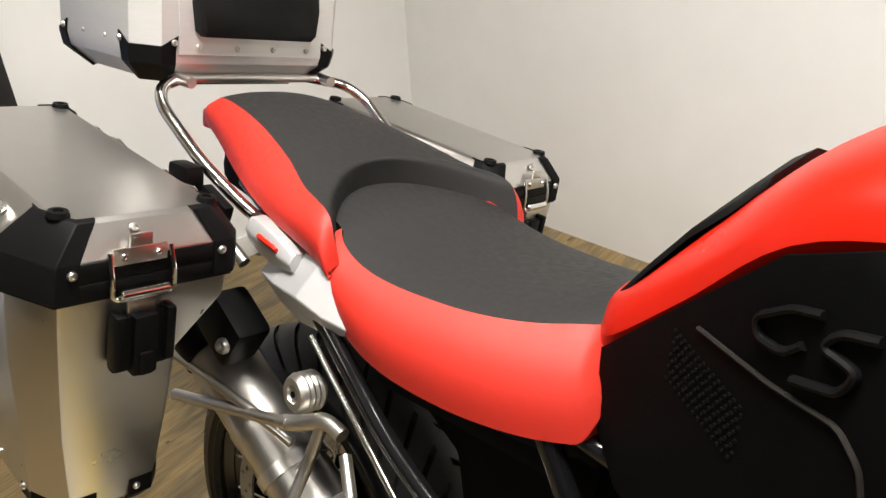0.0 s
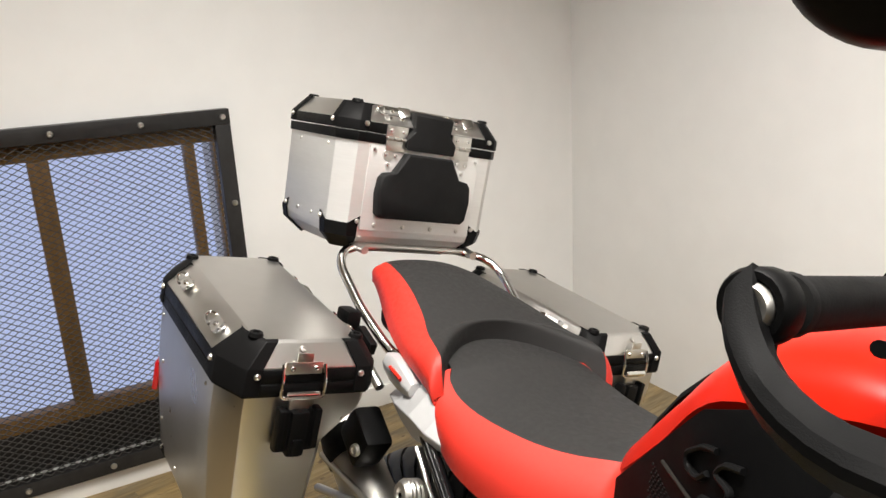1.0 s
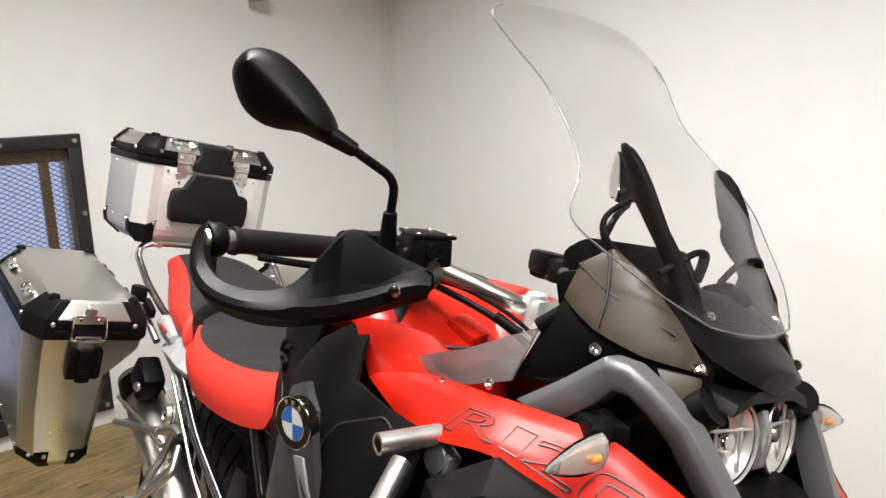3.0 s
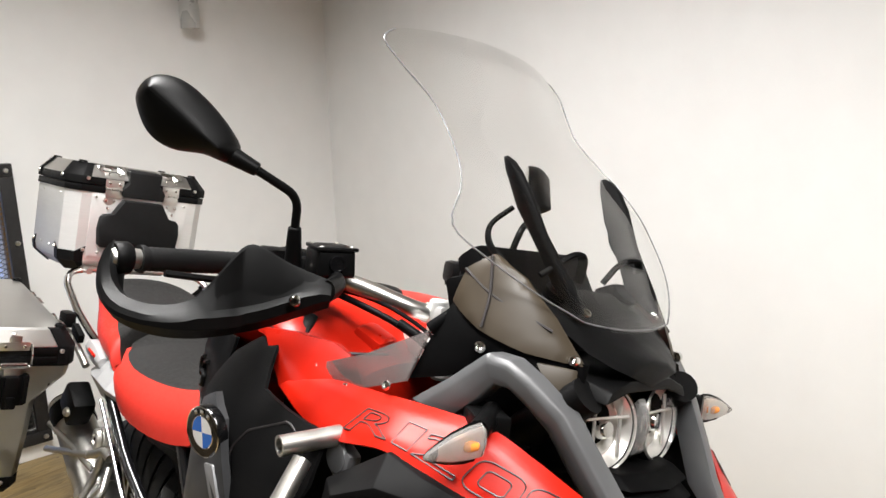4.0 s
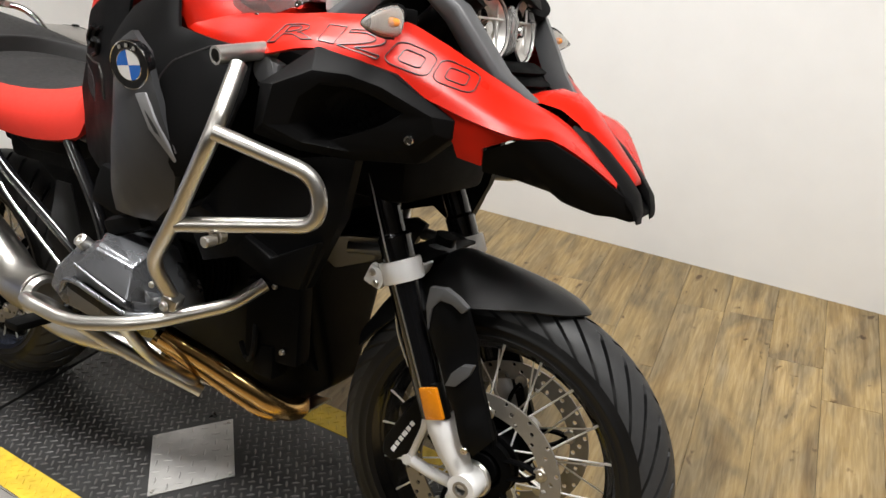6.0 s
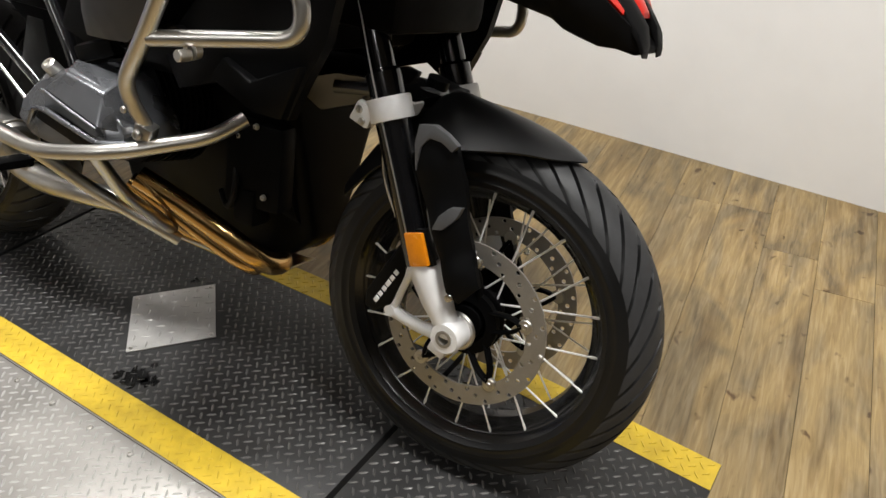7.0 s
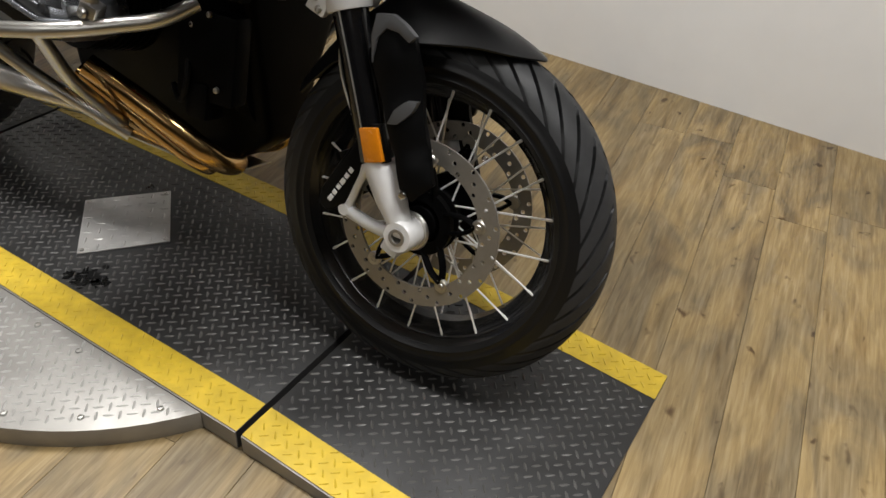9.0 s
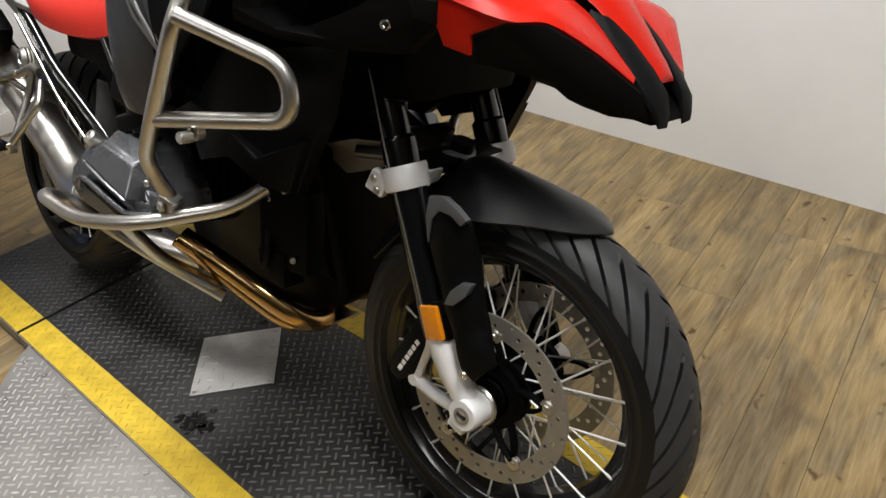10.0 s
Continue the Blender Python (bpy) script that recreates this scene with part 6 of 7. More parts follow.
part("instrument_panel", join(box((-0.295, 0, 1.225), (0.05, 0.26, 0.11), 0.015, (0, -35, 0)), box((-0.33, 0.02, 1.205), (0.006, 0.19, 0.075), 0.003, (0, -35, 0))), MATT, bike)
both("side_deflector", lambda: panel([(-0.512, 1.046, -0.244), (-0.498, 1.062, -0.243), (-0.463, 1.072, -0.242), (-0.380, 1.104, -0.238), (-0.282, 1.160, -0.214), (-0.292, 1.088, -0.236), (-0.373, 1.056, -0.246), (-0.440, 1.036, -0.246), (-0.500, 1.030, -0.245)], [], 0.004, 0.02, lift=0.004), FROST, bike, "smoked translucent wind deflector")
for q, r in (((-0.480, -0.250, 1.060), 0.0085), ((-0.318, -0.246, 1.075), 0.007), ((-0.40, -0.250, 1.052), 0.005)):
    both("deflector_screw", lambda: bolt_head(q, (0, -1, 0.3), r, 0.0045), CHROME, bike)


# height, x on the middle line, half width
SCREEN = [(1.196, -0.100, 0.030), (1.206, -0.108, 0.105), (1.232, -0.128, 0.160), (1.268, -0.152, 0.215), (1.305, -0.176, 0.248), (1.356, -0.208, 0.220), (1.400, -0.252, 0.200), (1.472, -0.342, 0.177), (1.520, -0.380, 0.198), (1.562, -0.405, 0.216), (1.585, -0.430, 0.190), (1.598, -0.444, 0.120), (1.602, -0.448, 0.03)]


def windscreen():
    rows = []
    prof = SCREEN
    for z, x, w in [tuple(q) for q in spline(prof, 4, closed=False)]:
        rows.append([(x - (1.0 + 1.9 * (z - 1.3)) * (v * w) ** 2, v * w, z) for v in np.linspace(-1, 1, 25)])
    bm = loft(rows, caps=False, closed=False)
    bmesh.ops.solidify(bm, geom=bm.faces[:], thickness=0.004)
    return bm


screen = part("windscreen", windscreen(), GLASS, bike, "tall clear windscreen")
screen.visible_shadow = False
edge = []
for z, x, w in [tuple(q) for q in spline(SCREEN[1:11], 4, closed=False)]:
    edge.append((x - (1.0 + 1.9 * (z - 1.3)) * w ** 2, -w, z))
both("screen_edge", lambda: tube(edge, 0.0012, 0, 6), GREY_EDGE, bike, "ground edge of the screen")
part("screen_edge", tube([(-0.106 - 1.0 * (v * 0.105) ** 2, v * 0.105, 1.198 + 0.008 * v * v) for v in np.linspace(-1, 1, 13)], 0.0012, 0, 6), GREY_EDGE, bike)


def blade():
    """A dark upright blade beside the screen's carrier: a flat bar with a raised front bead."""
    path = [(-0.158, -0.094, 1.226), (-0.176, -0.100, 1.260), (-0.226, -0.112, 1.325), (-0.254, -0.121, 1.378), (-0.266, -0.124, 1.400), (-0.270, -0.124, 1.408)]
    half = [0.030, 0.035, 0.033, 0.029, 0.021, 0.008]
    return loft([[(x - h, y + 0.004, z + h * 0.5), (x - h * 0.3, y - 0.007, z + h * 0.2), (x + h * 0.6, y - 0.009, z - h * 0.3), (x + h, y - 0.004, z - h * 0.5), (x + h * 0.9, y + 0.006, z - h * 0.45), (x - h * 0.3, y + 0.005, z + h * 0.15)] for (x, y, z), h in zip(path, half)], bevel=0.002)


both("screen_blade", blade, SATIN, bike, "black screen carrier blade")
both("screen_linkage", lambda: join(
    tube([(-0.19, -0.118, 1.255), (-0.165, -0.08, 1.292), (-0.175, -0.045, 1.285), (-0.19, -0.03, 1.25)], 0.007, 0.02, 10, 0.6),
    tube([(-0.25, -0.125, 1.34), (-0.268, -0.15, 1.312), (-0.25, -0.165, 1.285), (-0.215, -0.16, 1.262)], 0.006, 0.02, 10, 0.6),
    lathe([(0, -0.008), (0.016, -0.008), (0.018, 0.006), (0.010, 0.010), (0, 0.010)], (-0.185, -0.085, 1.232), (0.6, 0, 1), 18)), MATT, bike)
both("screen_screw", lambda: bolt_head((-0.13, -0.085, 1.215), (0.7, -0.2, 0.7), 0.007, 0.004), CHROME, bike)

# -- handlebar, controls, hand shields and mirrors --
part("handlebar", tube([(-0.622, -0.505, 1.187), (-0.640, -0.245, 1.191), (-0.515, -0.175, 1.186), (-0.436, -0.075, 1.150)] + [STEER @ Vector(q) for q in ((-0.436, 0.075, 1.150), (-0.515, 0.175, 1.186), (-0.640, 0.245, 1.191), (-0.622, 0.505, 1.187))], 0.0145, 0.05, 16, steps=8), ALU, bike, "pale silver tapered handlebar")
both("bar_clamp", lambda: join(rod((-0.428, -0.06, 1.10), (-0.430, -0.06, 1.178), 0.017, 20), box((-0.434, -0.06, 1.152), (0.050, 0.032, 0.034), 0.008)), ALU_CASE, bike, "pale silver handlebar clamp")
part("top_yoke", join(prism([(-0.50, -0.07, 1.085), (-0.36, -0.13, 1.085), (-0.30, 0, 1.085), (-0.36, 0.13, 1.085), (-0.50, 0.07, 1.085)], (0, 0, 0.028), 0.008), rod((-0.345, -0.108, 1.07), (-0.352, -0.108, 1.15), 0.026, 20), rod((-0.345, 0.108, 1.07), (-0.352, 0.108, 1.15), 0.026, 20), rod((-0.39, 0, 1.07), (-0.39, 0, 1.15), 0.024, 20)), ALU_CASE, bike, "pale silver top fork yoke")
both_steered("grip", lambda: join(lathe([(0.0145, 0), (0.0195, 0.0), (0.0205, 0.006), (0.0172, 0.012)] + [(0.0172 + (0.0008 if k % 2 else 0), 0.014 + 0.0045 * k) for k in range(38)] + [(0.0172, 0.188), (0.0225, 0.192), (0.0225, 0.202), (0.0145, 0.204)], (-0.624, -0.478, 1.1875), (-0.06, 1, 0.012), 24)), RUBBER, bike, "ribbed black rubber grip")
both_steered("bar_end_weight", lambda: join(lathe([(0, 0.006), (0.006, 0.008), (0.007, 0.001), (0.0125, 0.0), (0.0150, 0.004), (0.0160, 0.022), (0.014, 0.028)], (-0.621, -0.519, 1.1865), (-0.06, 1, 0.012), 24)), STEEL, bike, "silver bar end weight")
both_steered("switchgear", lambda: join(box((-0.640, -0.250, 1.192), (0.052, 0.055, 0.056), 0.014, (0, 0, 5)), box((-0.628, -0.215, 1.200), (0.06, 0.04, 0.045), 0.012, (0, 0, 30)), box((-0.588, -0.212, 1.190), (0.050, 0.044, 0.046), 0.012, (0, 0, 40)), lathe([(0.014, 0), (0.027, 0.002), (0.028, 0.02), (0.014, 0.024)], (-0.635, -0.292, 1.191), (0, 1, 0), 24)), BLACK, bike)
def brake_reservoir():
    """A tapered box with a stepped lid, turned so that its sight glass faces ahead and outwards."""
    m = Matrix.Translation((-0.522, -0.220, 1.217)) @ Matrix.Rotation(radians(-18), 4, "Z") @ Matrix.Rotation(radians(5), 4, "X")
    body = loft([[(x, -w, z0), (x, w, z0), (x, w * 0.94, z1), (x, -w * 0.94, z1)] for x, w, z0, z1 in ((-0.046, 0.026, -0.014, 0.014), (-0.036, 0.031, -0.022, 0.018), (0.022, 0.032, -0.024, 0.019), (0.034, 0.030, -0.020, 0.018))], bevel=0.004, seg=2)
    lid = loft([[(x, -w, z) for x, w in ((-0.048, 0.028), (0.037, 0.033))] + [(x, w, z) for x, w in ((0.037, 0.033), (-0.048, 0.028))] for z in (0.018, 0.024)], bevel=0.002)
    ob = part("brake_reservoir", moved(join(body, lid), m), BLACK, bike, "black brake fluid reservoir")
    part("sight_glass", moved(lathe([(0, 0.0035), (0.009, 0.0035), (0.0095, 0.005), (0.0125, 0.005), (0.0135, 0.0)], (0.034, 0.0, -0.001), (1, 0, 0), 24), m), GLOSS, ob, "round black sight glass")
    for x, y in ((-0.038, -0.020), (-0.038, 0.020), (0.028, -0.024), (0.028, 0.024)):
        part("lid_screw", moved(bolt_head((x, y, 0.024), (0, 0, 1), 0.004, 0.002), m), STEEL, ob)
    part("reservoir_arm", moved(join(box((-0.060, 0.004, -0.012), (0.050, 0.034, 0.030), 0.008), box((-0.020, 0, -0.034), (0.060, 0.040, 0.026), 0.008)), m), BLACK, ob)


brake_reservoir()
part("clutch_reservoir", join(box((-0.556, 0.200, 1.215), (0.075, 0.05, 0.045), 0.010, (0, -4, 0))), BLACK, bike)
both_steered("control_lever", lambda: tube([(-0.575, -0.23, 1.175), (-0.558, -0.285, 1.170), (-0.565, -0.40, 1.172), (-0.572, -0.46, 1.176)], 0.0065, 0.03, 10, 0.8), BLACK, bike)
both("control_cable", lambda: join(tube([(-0.59, -0.21, 1.175), (-0.50, -0.17, 1.155), (-0.42, -0.14, 1.135), (-0.35, -0.10, 1.09)], 0.0055, 0.05, 10), tube([(-0.56, -0.19, 1.17), (-0.48, -0.145, 1.165), (-0.40, -0.10, 1.13), (-0.34, -0.06, 1.07)], 0.0035, 0.05, 8), rod((-0.43, -0.142, 1.139), (-0.39, -0.125, 1.122), 0.008, 10)), BLACK, bike)

SHIELD = [(-0.627, -0.516, 1.178, 1.212, 0.006), (-0.614, -0.524, 1.152, 1.188, 0.008), (-0.590, -0.526, 1.129, 1.161, 0.010), (-0.552, -0.517, 1.110, 1.144, 0.013), (-0.512, -0.485, 1.102, 1.142, 0.017), (-0.494, -0.448, 1.103, 1.158, 0.020), (-0.488, -0.412, 1.108, 1.206, 0.022), (-0.486, -0.388, 1.112, 1.233, 0.022), (-0.476, -0.366, 1.118, 1.232, 0.020), (-0.458, -0.330, 1.134, 1.214, 0.016), (-0.430, -0.280, 1.160, 1.198, 0.012)]


def hand_shield():
    """The wrap-round hand shield: a narrow arm at the bar's end that widens into a shell."""
    rows = []
    pts = [tuple(q) for q in spline(SHIELD, 3, closed=False)]
    for k, (x, y, z0, z1, t) in enumerate(pts):
        a, b = pts[max(k - 1, 0)], pts[min(k + 1, len(pts) - 1)]
        d = Vector((b[0] - a[0], b[1] - a[1], 0)).normalized()
        n = Vector((-d.y, d.x, 0)) * -1
        if n.x < 0 and k > 8:
            n = -n
        if k <= 8 and n.y > 0:
            n = -n
        o = Vector((x, y, 0))
        zl, zm = z0 + min(0.020, 0.5 * (z1 - z0)), z0 + min(0.036, 0.72 * (z1 - z0))
        deep = 0.024 if k < 10 else 0.012
        tall = z1 - z0
        ledge = min(0.034, 0.62 * tall)
        sink = 0.010 * min(max((tall - 0.036) / 0.05, 0), 1)
        rows.append([o - n * deep + Vector((0, 0, z0 + 0.004)), o + n * t * 0.45 + Vector((0, 0, z0)), o + n * (t + 0.004) + Vector((0, 0, zl - 0.006)), o + n * (t + 0.004) + Vector((0, 0, z0 + ledge - 0.004)),
                     o + n * (t - sink) + Vector((0, 0, z0 + ledge + 0.003)), o + n * (t * 0.62 - sink) + Vector((0, 0, z0 + ledge + (tall - ledge) * 0.45)), o + n * -0.002 + Vector((0, 0, z1)), o - n * (deep - 0.012) + Vector((0, 0, z1 - 0.004)), o + n * ((t - 0.006) * 0.6 - deep + 0.012) + Vector((0, 0, zm)), o - n * (deep - 0.006) + Vector((0, 0, z0 + 0.010))])
    return loft(rows)


both_steered("hand_shield", hand_shield, BLACK, bike, "black plastic hand shield with a peaked shell", 24)
both_steered("shield_arm", lambda: tube([(-0.432, -0.285, 1.182), (-0.470, -0.235, 1.188), (-0.545, -0.205, 1.190)], 0.013, 0.03, 12, 1.3), BLACK, bike)
both_steered("shield_collar", lambda: lathe([(0.0165, -0.012), (0.021, -0.012), (0.0235, -0.008), (0.0235, 0.008), (0.021, 0.012), (0.0165, 0.012)], (-0.6225, -0.503, 1.187), (-0.06, 1, 0.012), 24, closed=True), BLACK, bike)
both_steered("shield_screw", lambda: bolt_head((-0.428, -0.338, 1.168), (0.75, -0.65, 0), 0.0085, 0.005), CHROME, bike)

MIRROR = [(-0.492, 1.412), (-0.485, 1.440), (-0.468, 1.453), (-0.440, 1.446), (-0.405, 1.412), (-0.378, 1.368), (-0.386, 1.342), (-0.414, 1.349), (-0.450, 1.350), (-0.477, 1.370)]


def mirror_shell():
    """A roof-shaped shell with a crease from its far corner to the stem."""
    ring = [tuple(q) for q in spline(MIRROR, 4)]
    p0, p1 = np.array((-0.474, 1.432)), np.array((-0.388, 1.356))
    d = p1 - p0
    n = Vector((0.74, -0.67, 0.0))
    rows = []
    for f, h in ((0.98, -0.016), (1.0, -0.008), (1.0, 0.0), (0.95, 0.008), (0.70, 0.020), (0.35, 0.031), (0.06, 0.038)):
        row = []
        for q in ring:
            q = np.array(q)
            t = min(max(float((q - p0) @ d / (d @ d)), 0.05), 0.95)
            c = p0 + d * t
            y, z = c + (q - c) * f
            row.append(Vector((-0.565 + 0.9 * (y + 0.375), y, z)) + n * h)
        rows.append(row)
    return loft(rows)


def mirror_glass():
    ring = [tuple(q) for q in spline(MIRROR, 4)]
    c = np.mean(MIRROR, 0)
    n = Vector((0.74, -0.67, 0.0))
    return loft([[Vector((-0.565 + 0.9 * (c[0] + (y - c[0]) * 0.93 + 0.375), c[0] + (y - c[0]) * 0.93, c[1] + (z - c[1]) * 0.93)) + n * d for y, z in ring] for d in (-0.018, -0.014)])


SWING = Matrix.Translation((-0.61, 0.43, 0)) @ Matrix.Rotation(radians(-2), 4, "Z") @ Matrix.Translation((0.61, -0.43, 0))
both_steered("mirror_head", mirror_shell, BLACK, bike, "black rear-view mirror", left=SWING)
both_steered("mirror_glass", mirror_glass, CHROME, bike, left=SWING)
both_steered("mirror_stem", lambda: join(
    tube([(-0.572, -0.388, 1.356), (-0.550, -0.345, 1.335), (-0.534, -0.287, 1.308), (-0.546, -0.277, 1.245), (-0.556, -0.262, 1.19)], 0.0068, 0.022, 12, steps=8),
    rod((-0.582, -0.398, 1.360), (-0.552, -0.350, 1.338), 0.0155, 14, r2=0.0105), rod((-0.543, -0.280, 1.262), (-0.556, -0.262, 1.17), 0.0105, 14, r2=0.016)), BLACK, bike)

# -- indicators --
IND = ((-0.122, -0.268, 0.0215, 0.003), (-0.120, -0.290, 0.0208, 0.004), (-0.118, -0.318, 0.0165, 0.006), (-0.116, -0.342, 0.0095, 0.008), (-0.114, -0.357, 0.0045, 0.009), (-0.113, -0.362, 0.0015, 0.0095))


def indicator():
    """The clear front half: tall at its root and drawn out to a point."""
    return loft([[Vector((x, y, 1.068 - d + h)), Vector((x + h * 0.45, y, 1.068 - d + h * 0.72)), Vector((x + h * 0.62, y, 1.068 - d)), Vector((x + h * 0.45, y, 1.068 - d - h * 0.72)), Vector((x, y, 1.068 - d - h))] for x, y, h, d in IND])


def indicator_shell():
    return loft([[Vector((x - 0.001, y, 1.068 - d + h * 1.15)), Vector((x - h * 0.5, y, 1.068 - d + h * 0.7)), Vector((x - h * 0.7, y, 1.068 - d)), Vector((x - h * 0.5, y, 1.068 - d - h * 0.7)), Vector((x - 0.001, y, 1.068 - d - h * 1.15))] for x, y, h, d in IND], bevel=0.001)


ind = both("front_indicator", indicator, LENS_IND, bike, "clear front turn indicator with an amber bulb")
for o, s in zip(ind, (1, -1)):
    part("indicator_bulb", lathe([(0, 0.014), (0.005, 0.010), (0.007, 0), (0.005, -0.010), (0, -0.014)], (-0.113, -0.292 * s, 1.064), (0.3, 1, 0), 16), BULB, o)
    part("indicator_reflector", loft([[(x + 0.003, y * s, 1.068 - d + h * 0.8), (x + 0.005, y * s, 1.068 - d), (x + 0.003, y * s, 1.068 - d - h * 0.8)] for x, y, h, d in IND[:4]]), REFLECTOR, o)
both("indicator_shell", indicator_shell, SATIN, bike, "dark indicator housing")
both("indicator_stalk", lambda: join(tube([(-0.175, -0.19, 1.078), (-0.15, -0.225, 1.078), (-0.128, -0.264, 1.074)], 0.013, 0.02, 12), box((-0.160, -0.215, 1.070), (0.05, 0.05, 0.03), 0.006, (0, 0, -30))), BLACK, bike)

# -- inner frame, radiators, tail --
part("inner_frame", join(
    box((-0.26, 0, 0.90), (0.20, 0.30, 0.26), 0.03), box((-0.48, 0, 0.86), (0.30, 0.42, 0.30), 0.04), box((-0.20, 0, 1.02), (0.12, 0.18, 0.14), 0.02), box((-0.22, 0, 1.12), (0.10, 0.24, 0.12), 0.02),
    box((-0.66, 0, 0.80), (0.30, 0.34, 0.22), 0.04), box((-0.88, 0, 0.66), (0.30, 0.20, 0.24), 0.04)), MATT, bike)
both("frame_tube", lambda: join(tube([(-0.80, -0.165, 0.74), (-1.00, -0.150, 0.76), (-1.35, -0.165, 0.79), (-1.62, -0.120, 0.88)], 0.013, 0.05, 12), tube([(-1.36, -0.205, 0.80), (-1.21, -0.20, 0.66), (-0.98, -0.175, 0.50)], 0.0125, 0.04, 12), tube([(-1.02, -0.165, 0.75), (-0.92, -0.165, 0.60), (-0.88, -0.16, 0.45)], 0.014, 0.05, 12)), GLOSS, bike, "black steel frame tube")
both("frame_stay", lambda: tube([(-1.335, -0.222, 0.76), (-1.155, -0.222, 0.60), (-0.96, -0.205, 0.45)], 0.0042, 0.03, 10), CHROME, bike)
part("swing_arm", join(loft([[(x, y - w, z - h), (x, y + w, z - h), (x, y + w, z + h), (x, y - w, z + h)] for x, y, z, w, h in ((-0.86, 0.06, 0.42, 0.06, 0.06), (-1.15, 0.11, 0.39, 0.03, 0.045), (-1.45, 0.12, 0.33, 0.035, 0.05), (-1.56, 0.12, 0.32, 0.05, 0.06))], bevel=0.012, seg=3)), ENGINE, bike)
part("side_stand", join(tube([(-0.80, 0.15, 0.33), (-0.86, 0.26, 0.16), (-0.90, 0.335, 0.088)], 0.012, 0.03, 12), box((-0.905, 0.345, 0.084), (0.07, 0.06, 0.012), 0.003, (0, 0, 20))), ENGINE, bike, "black side stand")
part("under_tray", join(box((-1.15, 0, 0.72), (0.36, 0.24, 0.12), 0.03), box((-1.55, 0, 0.84), (0.42, 0.16, 0.08), 0.03, (0, 12, 0))), MATT, bike)
def tail_cover():
    """A faceted wedge with a ridge along its flank."""
    top = [(-1.466, -0.190, 0.812), (-1.398, -0.196, 0.846), (-1.349, -0.200, 0.853), (-1.315, -0.200, 0.822), (-1.276, -0.196, 0.781)]
    ridge = [(-1.466, -0.205, 0.800), (-1.415, -0.224, 0.803), (-1.362, -0.230, 0.803), (-1.320, -0.224, 0.790), (-1.274, -0.202, 0.776)]
    foot = [(-1.460, -0.196, 0.787), (-1.422, -0.202, 0.770), (-1.375, -0.206, 0.758), (-1.330, -0.206, 0.759), (-1.278, -0.197, 0.771)]
    back = [(x, y + 0.03, z) for x, y, z in foot]
    high = [(x, y + 0.03, z) for x, y, z in top]
    return loft([[a, b, c, d, e] for a, b, c, d, e in zip(top, ridge, foot, back, high)], bevel=0.0015, seg=1)


both("tail_cover", tail_cover, TAIL, bike, "silver tail side cover", 12)
both("tail_clamp", lambda: loft([[(x, -0.190, z - h), (x, -0.216, z - h), (x, -0.222, z), (x, -0.214, z + h), (x, -0.190, z + h)] for x, z, h in ((-1.480, 0.858, 0.016), (-1.455, 0.850, 0.021), (-1.420, 0.842, 0.020), (-1.385, 0.836, 0.012))], bevel=0.004), TAIL, bike, "silver clamp at the tail")
both("tail_red_lug", lambda: box((-1.432, -0.2195, 0.849), (0.040, 0.006, 0.015), 0.002, (35, 12, 0)), RED, bike)
both("grab_rail", lambda: join(
    tube([(-1.790, -0.120, 1.008), (-1.752, -0.185, 1.000), (-1.715, -0.205, 0.978), (-1.620, -0.200, 0.916), (-1.530, -0.186, 0.868), (-1.488, -0.176, 0.852)], 0.0092, 0.03, 14, steps=8),
    lathe([(0, 0.006), (0.012, 0.006), (0.014, 0), (0.014, -0.012), (0, -0.012)], (-1.500, -0.184, 0.858), (0.2, -0.9, 0.3), 16)), CHROME, bike, "polished tubular grab rail")
part("luggage_rack", join(
    tube([(-1.74, -0.14, 1.006), (-1.80, -0.15, 1.010), (-2.02, -0.13, 1.012), (-2.02, 0.13, 1.012), (-1.80, 0.15, 1.010), (-1.74, 0.14, 1.006)], 0.009, 0.03, 12),
    tube([(-1.78, -0.14, 1.008), (-1.78, 0.14, 1.008)], 0.008, 0, 12), box((-1.90, 0, 1.006), (0.20, 0.18, 0.014), 0.004)), STEEL, bike, "steel luggage rack")
both("pannier_carrier", lambda: tube([(-1.50, -0.205, 0.80), (-1.60, -0.215, 0.86), (-1.85, -0.215, 0.86), (-1.90, -0.21, 0.80)], 0.009, 0.03, 12), STEEL, bike, "steel pannier carrier tube")
both("carrier_lock", lambda: join(box((-1.62, -0.222, 0.895), (0.05, 0.03, 0.04), 0.008), box((-1.555, -0.215, 0.872), (0.06, 0.016, 0.025), 0.004, (0, 20, 0))), BLACK, bike)
part("tail_light", box((-1.84, 0, 0.93), (0.03, 0.10, 0.035), 0.008), RED_LENS, bike)

# passenger foot rest: a cast triangle of struts on a round boss
both("footrest_bracket", lambda: join(
    tube([(-1.385, -0.218, 0.612), (-1.355, -0.212, 0.622), (-1.318, -0.203, 0.642), (-1.285, -0.203, 0.634)], 0.011, 0.02, 12),
    tube([(-1.322, -0.203, 0.640), (-1.333, -0.215, 0.575), (-1.338, -0.262, 0.462)], 0.0088, 0.02, 10),
    tube([(-1.270, -0.21, 0.615), (-1.220, -0.24, 0.575), (-1.325, -0.272, 0.462)], 0.0085, 0.02, 10), tube([(-1.235, -0.232, 0.588), (-1.30, -0.245, 0.52)], 0.0075, 0.01, 10),
    box((-1.335, -0.275, 0.455), (0.035, 0.03, 0.03), 0.006, (0, 20, 0)),
    tube([(-1.640, -0.226, 0.543), (-1.372, -0.220, 0.617)], 0.0085, 0, 12)), MUFFLER, bike, "silver passenger footrest bracket")
